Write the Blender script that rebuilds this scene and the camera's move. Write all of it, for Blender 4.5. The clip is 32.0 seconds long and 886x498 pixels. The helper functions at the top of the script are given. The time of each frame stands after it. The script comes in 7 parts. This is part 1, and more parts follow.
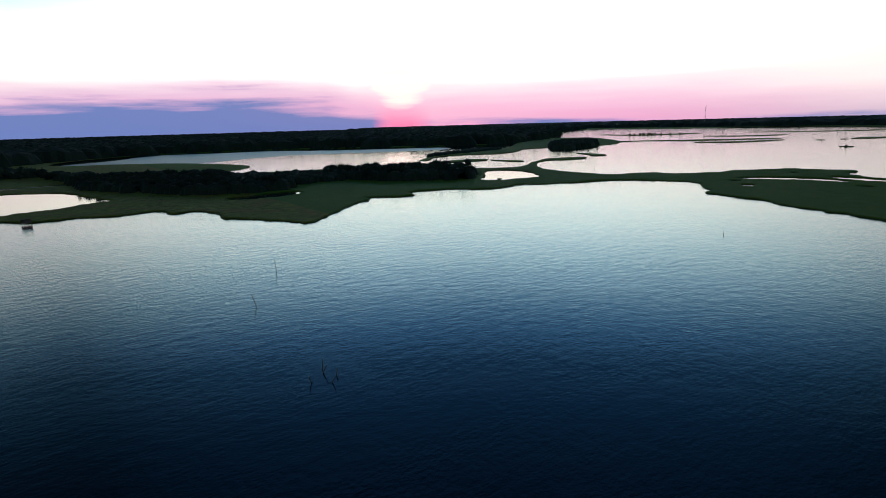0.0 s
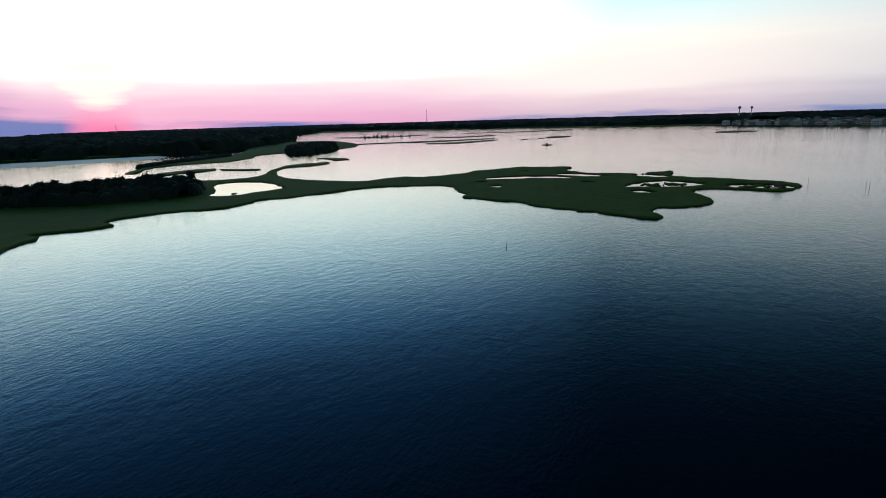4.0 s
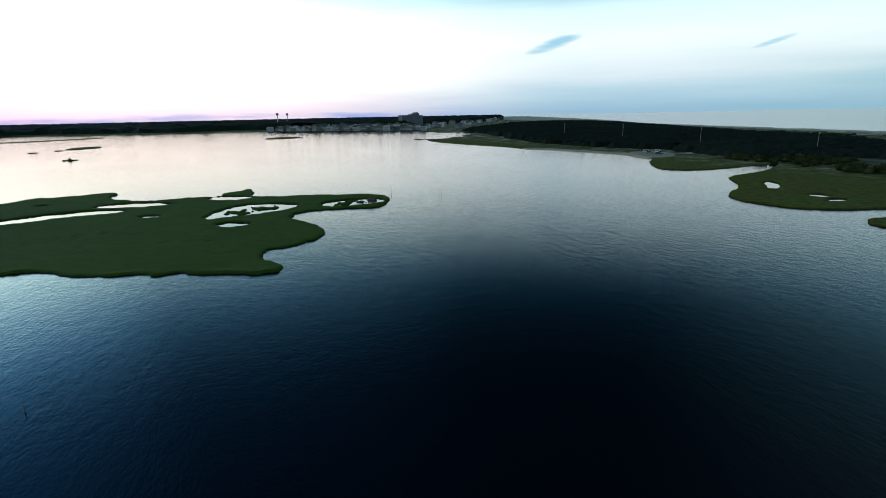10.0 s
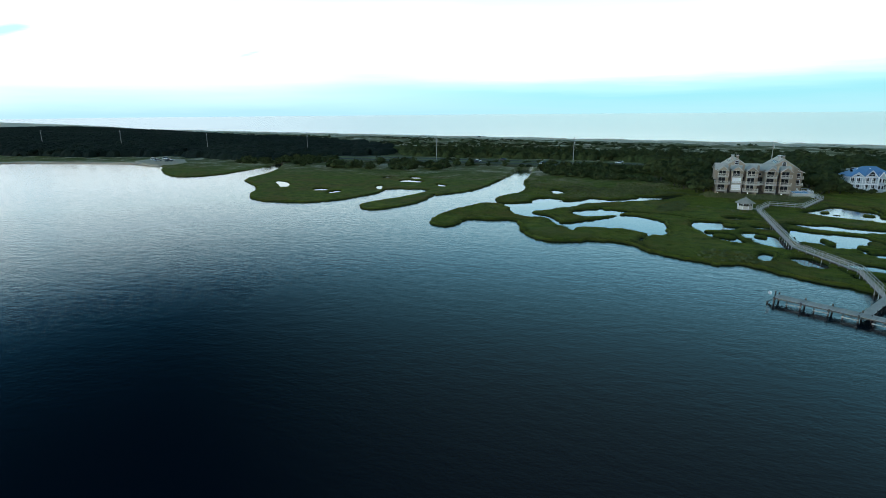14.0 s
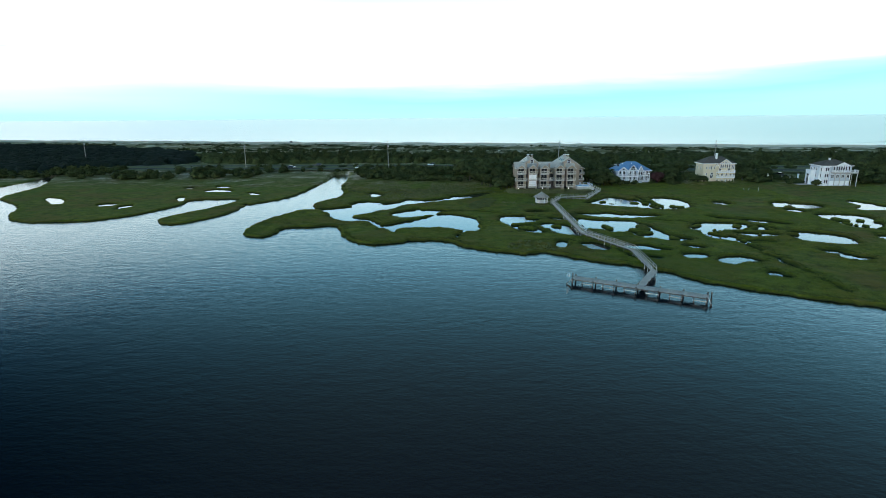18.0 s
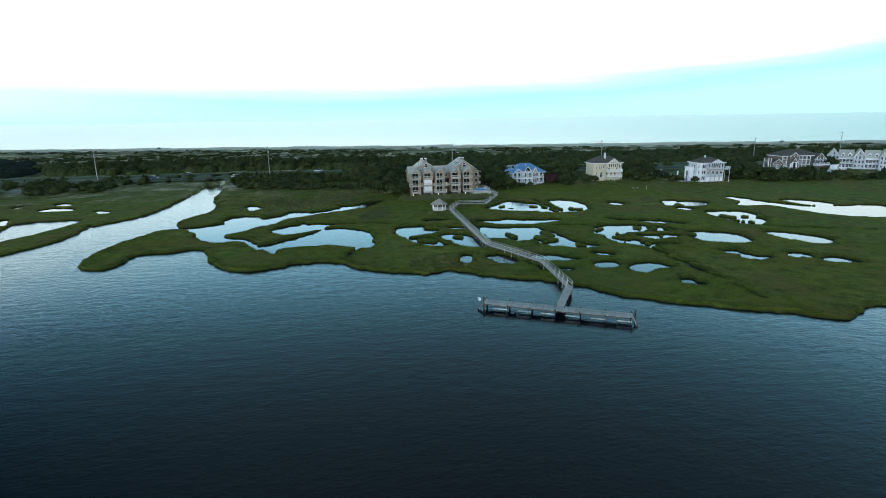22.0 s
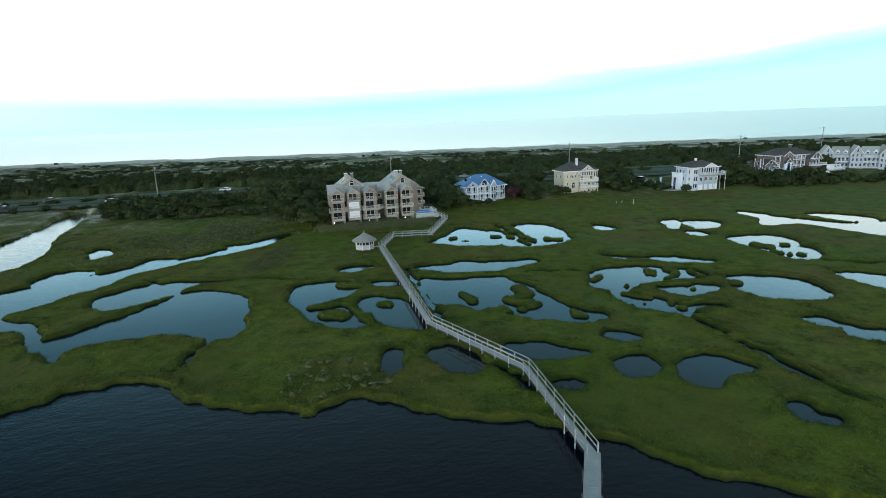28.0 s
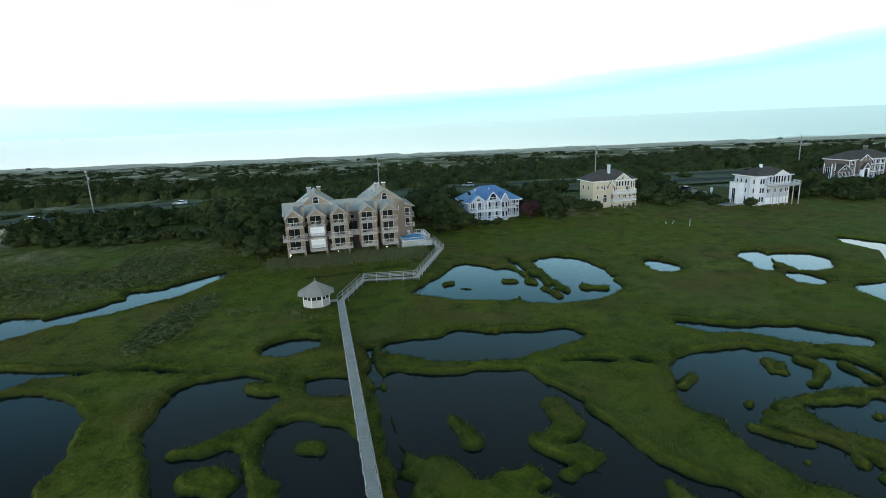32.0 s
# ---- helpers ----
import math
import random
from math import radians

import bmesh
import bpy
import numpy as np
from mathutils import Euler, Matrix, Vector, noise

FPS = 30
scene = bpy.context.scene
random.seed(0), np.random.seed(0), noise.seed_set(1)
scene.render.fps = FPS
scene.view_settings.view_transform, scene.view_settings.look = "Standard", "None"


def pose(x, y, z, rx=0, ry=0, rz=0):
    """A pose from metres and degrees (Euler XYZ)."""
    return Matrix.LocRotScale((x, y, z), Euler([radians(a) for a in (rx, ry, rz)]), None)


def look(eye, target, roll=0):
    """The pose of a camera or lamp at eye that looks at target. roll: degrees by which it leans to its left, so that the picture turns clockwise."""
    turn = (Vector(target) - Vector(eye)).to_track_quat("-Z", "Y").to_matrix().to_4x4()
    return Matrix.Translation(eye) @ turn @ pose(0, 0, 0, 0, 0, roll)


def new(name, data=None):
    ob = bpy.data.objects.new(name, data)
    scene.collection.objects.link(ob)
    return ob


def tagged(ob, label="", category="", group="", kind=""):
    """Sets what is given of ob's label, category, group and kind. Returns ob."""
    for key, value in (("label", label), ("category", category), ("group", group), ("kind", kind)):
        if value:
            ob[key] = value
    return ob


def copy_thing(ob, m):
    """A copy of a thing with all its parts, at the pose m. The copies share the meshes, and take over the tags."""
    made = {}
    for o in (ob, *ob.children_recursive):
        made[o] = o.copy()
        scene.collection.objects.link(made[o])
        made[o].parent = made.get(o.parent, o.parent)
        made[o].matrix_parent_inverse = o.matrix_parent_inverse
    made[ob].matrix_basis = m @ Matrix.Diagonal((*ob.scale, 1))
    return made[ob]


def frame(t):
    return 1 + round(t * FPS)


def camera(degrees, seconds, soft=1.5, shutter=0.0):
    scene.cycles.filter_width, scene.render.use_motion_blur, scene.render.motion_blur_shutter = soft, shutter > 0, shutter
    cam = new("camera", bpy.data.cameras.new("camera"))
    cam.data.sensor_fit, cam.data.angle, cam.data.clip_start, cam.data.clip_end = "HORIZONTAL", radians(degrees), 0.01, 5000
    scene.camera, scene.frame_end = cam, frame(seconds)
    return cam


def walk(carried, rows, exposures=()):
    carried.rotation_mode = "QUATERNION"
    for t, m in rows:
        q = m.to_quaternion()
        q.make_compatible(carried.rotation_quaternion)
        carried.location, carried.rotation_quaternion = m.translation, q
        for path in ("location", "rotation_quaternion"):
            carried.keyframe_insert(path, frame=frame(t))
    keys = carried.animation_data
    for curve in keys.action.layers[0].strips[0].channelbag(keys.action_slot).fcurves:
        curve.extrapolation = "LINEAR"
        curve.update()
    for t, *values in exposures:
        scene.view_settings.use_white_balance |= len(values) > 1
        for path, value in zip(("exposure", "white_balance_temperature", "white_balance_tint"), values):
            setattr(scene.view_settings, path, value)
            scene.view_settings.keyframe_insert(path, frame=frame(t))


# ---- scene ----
# ---------------------------------------------------------------- camera
cam = camera(79.3, 32.0, soft=0.6)
# seconds, x, y, z, heading clockwise from +y, tilt down, roll
PATH = [
    (0, 76.05, 33.85, 28.74, -143.105, 13.166, -1.495),
    (0.5, 73.52, 30.45, 28.70, -139.022, 13.237, -1.554),
    (1, 70.91, 27.09, 28.65, -136.602, 13.238, -1.562),
    (1.5, 68.21, 23.82, 28.61, -132.977, 13.309, -1.613),
    (2, 65.40, 20.65, 28.57, -130.891, 13.335, -1.660),
    (2.5, 62.54, 17.60, 28.55, -129.741, 13.319, -1.651),
    (3, 59.62, 14.67, 28.55, -124.948, 13.416, -1.764),
    (3.5, 56.52, 11.89, 28.58, -119.826, 13.529, -1.751),
    (5.5, 41.77, 2.71, 29.04, -109.591, 13.725, -1.636),
    (6, 37.40, 1.01, 29.17, -108.287, 13.802, -1.612),
    (6.5, 32.85, -0.47, 29.29, -101.557, 13.953, -1.655),
    (7, 28.22, -1.67, 29.42, -93.884, 14.132, -1.538),
    (7.5, 23.60, -2.61, 29.56, -91.403, 14.174, -1.488),
    (8, 19.07, -3.23, 29.71, -89.917, 14.153, -1.481),
    (8.5, 14.78, -3.59, 29.87, -86.143, 14.179, -1.451),
    (9, 10.83, -3.75, 30.04, -82.293, 14.204, -1.381),
    (9.5, 7.41, -3.78, 30.20, -78.138, 14.178, -1.288),
    (10, 4.68, -3.81, 30.34, -70.079, 14.228, -1.186),
    (10.5, 2.69, -3.89, 30.44, -61.432, 14.238, -1.087),
    (11, 1.45, -4.00, 30.49, -53.688, 14.278, -0.996),
    (11.5, 0.85, -4.05, 30.49, -50.865, 14.305, -0.950),
    (12, 0.67, -4.01, 30.47, -45.079, 14.345, -0.945),
    (12.5, 0.63, -3.91, 30.47, -40.702, 14.394, -0.928),
    (13, 0.62, -3.74, 30.46, -34.310, 14.399, -0.980),
    (13.5, 0.52, -3.52, 30.46, -28.733, 14.437, -0.913),
    (14, 0.28, -3.29, 30.44, -20.909, 14.444, -0.544),
    (14.5, 0.03, -3.18, 30.39, -16.651, 14.448, -0.417),
    (15, 0.02, -3.26, 30.33, -14.346, 14.367, -0.402),
    (15.5, 0.07, -3.28, 30.27, -9.765, 14.311, -0.290),
    (17.5, 0.10, -2.57, 30.20, -2.517, 14.168, -0.455),
    (18, 0.05, -1.98, 30.15, -1.538, 14.127, -0.478),
    (18.5, 0.02, -1.17, 30.08, -0.652, 14.114, -0.479),
    (19, -0.00, 0.00, 30.00, 0.000, 14.107, -0.520),
    (19.5, 0.05, 1.54, 29.90, 0.970, 14.070, -0.561),
    (20, 0.15, 3.43, 29.84, 2.817, 14.040, -0.631),
    (20.5, 0.31, 5.60, 29.83, 3.006, 14.016, -0.704),
    (21, 0.51, 8.06, 29.86, 4.138, 14.036, -0.735),
    (21.5, 0.71, 10.77, 29.91, 6.100, 14.047, -0.785),
    (22, 1.00, 13.72, 30.00, 9.899, 14.053, -0.852),
    (22.5, 1.41, 16.85, 30.12, 11.555, 14.113, -0.884),
    (23, 1.97, 20.09, 30.29, 13.387, 14.135, -0.994),
    (23.5, 2.70, 23.46, 30.48, 14.030, 14.180, -1.164),
    (24, 3.62, 26.94, 30.66, 14.332, 14.203, -1.416),
    (24.5, 4.71, 30.56, 30.78, 14.523, 14.277, -1.671),
    (25, 5.94, 34.43, 30.81, 14.819, 14.290, -1.861),
    (25.5, 7.29, 38.60, 30.70, 14.960, 14.292, -1.832),
    (27.5, 14.33, 57.10, 28.92, 14.847, 13.773, -1.895),
    (28, 15.99, 61.64, 28.70, 14.763, 13.766, -2.080),
    (28.5, 17.64, 66.19, 28.57, 14.695, 13.782, -2.268),
    (29, 19.34, 70.84, 28.51, 14.579, 13.816, -2.300),
    (29.5, 21.00, 75.59, 28.43, 14.478, 13.844, -2.370),
    (30, 22.63, 80.37, 28.32, 14.384, 13.863, -2.435),
    (30.5, 24.27, 85.20, 28.13, 14.312, 13.859, -2.429),
    (31, 25.91, 90.03, 27.88, 14.179, 13.827, -2.397),
    (31.5, 27.55, 94.82, 27.60, 14.052, 13.755, -2.420),
    (32, 29.25, 99.61, 27.32, 13.899, 13.604, -2.352),
]


def shot(x, y, z, heading, tilt, roll):
    return pose(x, y, z, 90 - tilt, 0, -heading) @ pose(0, 0, 0, 0, 0, roll)


walk(cam, [(t, shot(*r)) for t, *r in PATH], exposures=[(0.0, -0.75, 6250, 10), (3.0, -0.8, 6250, 9), (6.0, -0.8, 6300, 7), (7.5, -0.65, 6350, 5), (9.0, -0.35, 6400, 5), (10.5, 0.05, 6450, 4), (12.0, 0.45, 6400, 4), (15.0, 0.72, 6400, 5), (19.0, 0.9, 6450, 6), (22.0, 0.96, 6600, 8), (25.0, 1.0, 6750, 9), (32.0, 0.97, 7000, 11)])

# ---------------------------------------------------------------- light
GLOW = -139.0  # heading of the bright afterglow higher up
SUNSET = -147.0  # heading of the set sun, degrees clockwise from +y


def nd(tree, kind, **inputs):
    n = tree.nodes.new(kind)
    for k, v in inputs.items():
        n.inputs[k.replace("_", " ")].default_value = v
    return n


def calc(tree, op, a, b=None, c=None, clamp=False):
    n = tree.nodes.new("ShaderNodeMath")
    n.operation, n.use_clamp = op, clamp
    for i, v in enumerate((a, b, c)):
        if v is None:
            continue
        if isinstance(v, (int, float)):
            n.inputs[i].default_value = v
        else:
            tree.links.new(v, n.inputs[i])
    return n.outputs[0]


def ramp(tree, fac, stops, interp="LINEAR"):
    n = tree.nodes.new("ShaderNodeValToRGB")
    n.color_ramp.interpolation = interp
    el = n.color_ramp.elements
    while len(el) < len(stops):
        el.new(0.5)
    for e, (p, c) in zip(el, stops):
        e.position = p
        e.color = (*c, 1) if len(c) == 3 else c
    tree.links.new(fac, n.inputs[0])
    return n.outputs[0]


def blend(tree, fac, a, b, mode="MIX"):
    n = tree.nodes.new("ShaderNodeMix")
    n.data_type, n.blend_type = "RGBA", mode
    for i, v in ((0, fac), (6, a), (7, b)):
        if isinstance(v, (int, float)):
            n.inputs[i].default_value = v
        elif isinstance(v, tuple):
            n.inputs[i].default_value = (*v, 1)
        else:
            tree.links.new(v, n.inputs[i])
    return n.outputs[2]


def sky_world():
    w = bpy.data.worlds.new("dusk_sky")
    scene.world = w
    w.use_nodes = True
    t = w.node_tree
    t.nodes.clear()
    out = t.nodes.new("ShaderNodeOutputWorld")
    bg = t.nodes.new("ShaderNodeBackground")
    t.links.new(bg.outputs[0], out.inputs[0])
    coord = t.nodes.new("ShaderNodeTexCoord")
    sep = t.nodes.new("ShaderNodeSeparateXYZ")
    t.links.new(coord.outputs["Generated"], sep.inputs[0])
    x, y, z = sep.outputs
    # elevation in radians, and the cosine of the angle round from the sunset
    elev = calc(t, "ARCSINE", z)
    flat = calc(t, "SQRT", calc(t, "MAXIMUM", calc(t, "SUBTRACT", 1.0, calc(t, "MULTIPLY", z, z)), 1e-5))
    sx, sy = math.sin(radians(SUNSET)), math.cos(radians(SUNSET))
    toward = calc(t, "DIVIDE", calc(t, "ADD", calc(t, "MULTIPLY", x, sx), calc(t, "MULTIPLY", y, sy)), flat)
    # streaky cloud: noise stretched along the horizon
    mp = t.nodes.new("ShaderNodeMapping")
    mp.inputs["Scale"].default_value = (2.2, 2.2, 26.0)
    t.links.new(coord.outputs["Generated"], mp.inputs[0])
    no = nd(t, "ShaderNodeTexNoise", Scale=1.6, Detail=6.0, Roughness=0.55)
    t.links.new(mp.outputs[0], no.inputs["Vector"])
    streak = calc(t, "SUBTRACT", no.outputs[0], 0.5)
    up = calc(t, "ADD", elev, calc(t, "MULTIPLY", streak, SKY_STREAK))
    side = calc(t, "MULTIPLY", calc(t, "ADD", toward, 1.0), 0.5, clamp=True)
    gx, gy = math.sin(radians(GLOW)), math.cos(radians(GLOW))
    high_side = calc(t, "MULTIPLY", calc(t, "ADD", calc(t, "DIVIDE", calc(t, "ADD", calc(t, "MULTIPLY", x, gx), calc(t, "MULTIPLY", y, gy)), flat), 1.0), 0.5, clamp=True)
    # height over the horizon, and how far round from the sunset
    h = calc(t, "DIVIDE", up, SKY_SPAN, clamp=True)
    west, mid = ramp(t, h, SKY_WEST), ramp(t, h, SKY_MID)
    slate, east = ramp(t, h, SKY_SLATE), ramp(t, calc(t, "SUBTRACT", h, calc(t, "MULTIPLY", calc(t, "SUBTRACT", 1.0, calc(t, "DIVIDE", y, flat)), EAST_LIFT), clamp=True), SKY_EAST)
    col = blend(t, ramp(t, side, [(0.05, (0, 0, 0)), (0.45, (1, 1, 1))], "EASE"), east, slate)
    col = blend(t, ramp(t, side, [(0.48, (0, 0, 0)), (0.86, (1, 1, 1))], "EASE"), col, mid)
    low, high = ramp(t, side, [(0.84, (0, 0, 0)), (0.985, (1, 1, 1))], "EASE"), ramp(t, high_side, [(0.66, (0, 0, 0)), (0.88, (0.18, 0.18, 0.18)), (0.992, (1, 1, 1))])
    col = blend(t, blend(t, calc(t, "MULTIPLY", calc(t, "SUBTRACT", h, 0.10), 7.0, clamp=True), low, high), col, west)
    # slate cloud bank low over the land on one side of the sunset, tapering towards it
    across = calc(t, "SUBTRACT", calc(t, "MULTIPLY", y, sx), calc(t, "MULTIPLY", x, sy))
    left = calc(t, "DIVIDE", across, flat)
    top = calc(t, "MULTIPLY", ramp(t, left, BANK_TOP, "EASE"), 0.1)
    top = calc(t, "ADD", top, calc(t, "MULTIPLY", streak, 0.10))
    bank = calc(t, "MULTIPLY", calc(t, "SUBTRACT", top, elev), 48.0, clamp=True)
    bank = calc(t, "MULTIPLY", bank, calc(t, "MULTIPLY", calc(t, "SUBTRACT", toward, 0.1), 4.0, clamp=True))
    rose = calc(t, "MULTIPLY", calc(t, "SUBTRACT", calc(t, "ADD", top, 0.035), elev), 26.0, clamp=True)
    rose = calc(t, "MULTIPLY", rose, calc(t, "MULTIPLY", calc(t, "ADD", left, 0.02), 12.0, clamp=True))
    rose = calc(t, "MULTIPLY", rose, calc(t, "MULTIPLY", calc(t, "SUBTRACT", toward, 0.1), 4.0, clamp=True))
    col = blend(t, calc(t, "MULTIPLY", rose, 0.75), col, (1.25, 0.70, 1.08))
    col = blend(t, calc(t, "MULTIPLY", bank, 0.98), col, SKY_BANK)
    # last glow where the sun went down, and the bright gap in the cloud over it
    glow = calc(t, "MULTIPLY", calc(t, "MULTIPLY", calc(t, "SUBTRACT", toward, 0.9985), 700.0, clamp=True), calc(t, "SUBTRACT", 1.0, calc(t, "DIVIDE", up, 0.035), clamp=True))
    col = blend(t, glow, col, (1.7, 0.42, 0.78))
    gap = calc(t, "ADD", calc(t, "POWER", calc(t, "ABSOLUTE", calc(t, "DIVIDE", left, 0.05)), 2.0), calc(t, "POWER", calc(t, "ABSOLUTE", calc(t, "DIVIDE", calc(t, "SUBTRACT", elev, 0.078), 0.05)), 2.0))
    gap = calc(t, "MULTIPLY", calc(t, "SUBTRACT", 1.0, calc(t, "ADD", gap, calc(t, "MULTIPLY", streak, 3.5)), clamp=True), calc(t, "GREATER_THAN", toward, 0.0))
    col = blend(t, gap, col, (2.2, 1.95, 1.6))
    # a small torn cloud high to the north
    for heading, height, wide, tall in WISPS:
        wx, wy = math.sin(radians(heading)), math.cos(radians(heading))
        off = calc(t, "SUBTRACT", calc(t, "MULTIPLY", x, wy), calc(t, "MULTIPLY", y, wx))
        front = calc(t, "GREATER_THAN", calc(t, "ADD", calc(t, "MULTIPLY", x, wx), calc(t, "MULTIPLY", y, wy)), 0.0)
        tilt = calc(t, "SUBTRACT", calc(t, "SUBTRACT", elev, height), calc(t, "MULTIPLY", off, 0.25))
        q = calc(t, "ADD", calc(t, "POWER", calc(t, "ABSOLUTE", calc(t, "DIVIDE", off, wide)), 2.0), calc(t, "POWER", calc(t, "ABSOLUTE", calc(t, "DIVIDE", tilt, tall)), 2.0))
        w_ = calc(t, "SUBTRACT", 1.0, calc(t, "ADD", q, calc(t, "MULTIPLY", streak, 3.0)), clamp=True)
        col = blend(t, calc(t, "MULTIPLY", calc(t, "MULTIPLY", w_, front), 0.8), col, (0.28, 0.62, 0.85))
    # the physical sky adds its share over everything
    sky = t.nodes.new("ShaderNodeTexSky")
    sky.sky_type, sky.sun_disc = "NISHITA", False
    sky.sun_elevation, sky.sun_rotation = radians(1.0), radians(SUNSET)
    sky.air_density, sky.dust_density = 1.0, 1.5
    part = nd(t, "ShaderNodeMix")
    part.data_type, part.blend_type = "RGBA", "ADD"
    part.inputs[0].default_value = 0.006
    t.links.new(col, part.inputs[6])
    t.links.new(sky.outputs[0], part.inputs[7])
    t.links.new(part.outputs[2], bg.inputs[0])
    bg.inputs[1].default_value = SKY_POWER


SKY_POWER = 1.0
SKY_SPAN = 0.75
SKY_STREAK = 0.035
EAST_LIFT = 0.20
BANK_TOP = [(0.0, (0.04, 0.04, 0.04)), (0.06, (0.28, 0.28, 0.28)), (0.14, (0.52, 0.52, 0.52)), (0.30, (0.62, 0.62, 0.62)), (0.60, (0.44, 0.44, 0.44))]
WISPS = [(-58.5, 0.112, 0.045, 0.010), (-39.5, 0.096, 0.03, 0.005)]
SKY_BANK = (0.26, 0.38, 0.86)
# share of the span above the horizon, colour
SKY_WEST = [(0.0, (1.55, 0.72, 1.06)), (0.045, (1.65, 0.96, 1.24)), (0.09, (1.85, 1.55, 1.56)), (0.15, (3.6, 3.4, 2.7)), (0.27, (3.0, 4.3, 4.3)),
            (0.40, (0.55, 1.55, 2.7)), (0.58, (0.085, 0.39, 0.95)), (1.0, (0.020, 0.07, 0.20))]
SKY_MID = [(0.0, (1.12, 0.86, 1.02)), (0.03, (1.5, 1.15, 1.22)), (0.065, (1.9, 1.6, 1.5)), (0.15, (1.95, 1.72, 1.52)), (0.22, (1.25, 1.5, 1.5)), (0.262, (0.72, 1.05, 1.18)), (0.30, (0.18, 0.46, 0.68)),
           (0.36, (0.058, 0.24, 0.44)), (0.46, (0.026, 0.105, 0.20)), (0.60, (0.007, 0.030, 0.060)), (1.0, (0.002, 0.008, 0.018))]
SKY_SLATE = [(0.0, (0.34, 0.54, 0.72)), (0.045, (0.55, 0.74, 0.88)), (0.08, (0.82, 0.92, 1.02)), (0.15, (1.02, 1.12, 1.17)), (0.22, (0.84, 1.06, 1.15)), (0.262, (0.38, 0.68, 0.84)),
             (0.30, (0.060, 0.22, 0.36)), (0.36, (0.014, 0.078, 0.15)), (0.46, (0.005, 0.028, 0.056)), (0.60, (0.001, 0.007, 0.014)), (1.0, (0.0005, 0.0015, 0.003))]
SKY_EAST = [(0.0, (0.32, 0.56, 0.63)), (0.03, (0.26, 0.55, 0.62)), (0.055, (0.38, 0.64, 0.69)), (0.085, (0.82, 0.94, 0.95)), (0.17, (0.84, 1.10, 1.19)), (0.27, (0.47, 0.95, 1.23)),
            (0.42, (0.145, 0.41, 0.58)), (0.62, (0.108, 0.205, 0.26)), (1.0, (0.080, 0.106, 0.125))]
sky_world()
sun = new("sun", bpy.data.lights.new("sun", "SUN"))
sun.data.energy, sun.data.angle, sun.data.color = 0.02, radians(5), (1.0, 0.62, 0.60)
sun.matrix_world = look((0, 0, 60), (-60 * math.sin(radians(SUNSET)), -60 * math.cos(radians(SUNSET)), 58))

# ---------------------------------------------------------------- materials


def material(name, rough=0.7, metal=0.0, spec=0.5):
    m = bpy.data.materials.new(name)
    m.use_nodes = True
    t = m.node_tree
    p = t.nodes["Principled BSDF"]
    p.inputs["Roughness"].default_value = rough
    p.inputs["Metallic"].default_value = metal
    p.inputs["Specular IOR Level"].default_value = spec
    return m, t, p


def noise_of(t, scale, detail=4.0, rough=0.55, coords="Object", stretch=None):
    c = t.nodes.new("ShaderNodeTexCoord")
    src = c.outputs[coords]
    if stretch:
        mp = t.nodes.new("ShaderNodeMapping")
        mp.inputs["Scale"].default_value = stretch
        t.links.new(src, mp.inputs[0])
        src = mp.outputs[0]
    n = nd(t, "ShaderNodeTexNoise", Scale=scale, Detail=detail, Roughness=rough)
    t.links.new(src, n.inputs["Vector"])
    return n.outputs[0]


def bumped(t, p, height, strength, distance):
    b = nd(t, "ShaderNodeBump", Strength=strength, Distance=distance)
    t.links.new(height, b.inputs["Height"])
    t.links.new(b.outputs[0], p.inputs["Normal"])


def mottled(name, dark, light, scale, fine, rough=0.8, bump=0.4, dist=0.02, metal=0.0, spec=0.4, coords="Object", vary=0.15):
    """A surface with large soft patches, fine grain, relief, and a little difference from piece to piece."""
    m, t, p = material(name, rough, metal, spec)
    a, b = noise_of(t, scale, coords=coords), noise_of(t, fine, 6.0, 0.65, coords=coords)
    mix = calc(t, "ADD", calc(t, "MULTIPLY", a, 0.6), calc(t, "MULTIPLY", b, 0.4))
    col = ramp(t, mix, [(0.3, dark), (0.7, light)])
    info = t.nodes.new("ShaderNodeObjectInfo")
    v = nd(t, "ShaderNodeHueSaturation")
    t.links.new(calc(t, "ADD", calc(t, "MULTIPLY", info.outputs["Random"], 2 * vary), 1.0 - vary), v.inputs["Value"])
    t.links.new(col, v.inputs["Color"])
    t.links.new(v.outputs[0], p.inputs["Base Color"])
    t.links.new(calc(t, "ADD", calc(t, "MULTIPLY", b, 0.25), rough - 0.12, clamp=True), p.inputs["Roughness"])
    bumped(t, p, b, bump, dist)
    return m


def water_material(name, ripple, deep, wave=0.10, broad=0.05):
    m, t, p = material(name, 0.06)
    p.inputs["IOR"].default_value = 1.33
    a = noise_of(t, wave, 3.0, 0.6, "Object", (1.0, 1.7, 1.0))
    b = noise_of(t, wave * 4.0, 4.0, 0.6, "Object", (1.0, 1.6, 1.0))
    c = noise_of(t, broad * 0.12, 3.0)
    col = ramp(t, c, [(0.3, deep), (0.7, tuple(v * 1.5 for v in deep))])
    t.links.new(col, p.inputs["Base Color"])
    # wind patches: the ripples are stronger here and weaker there
    amp = calc(t, "ADD", calc(t, "MULTIPLY", c, 1.2), 0.3)
    h = calc(t, "MULTIPLY", calc(t, "ADD", calc(t, "MULTIPLY", a, 1.0), calc(t, "MULTIPLY", b, 0.6)), amp)
    bumped(t, p, h, ripple, 1.0)
    return m


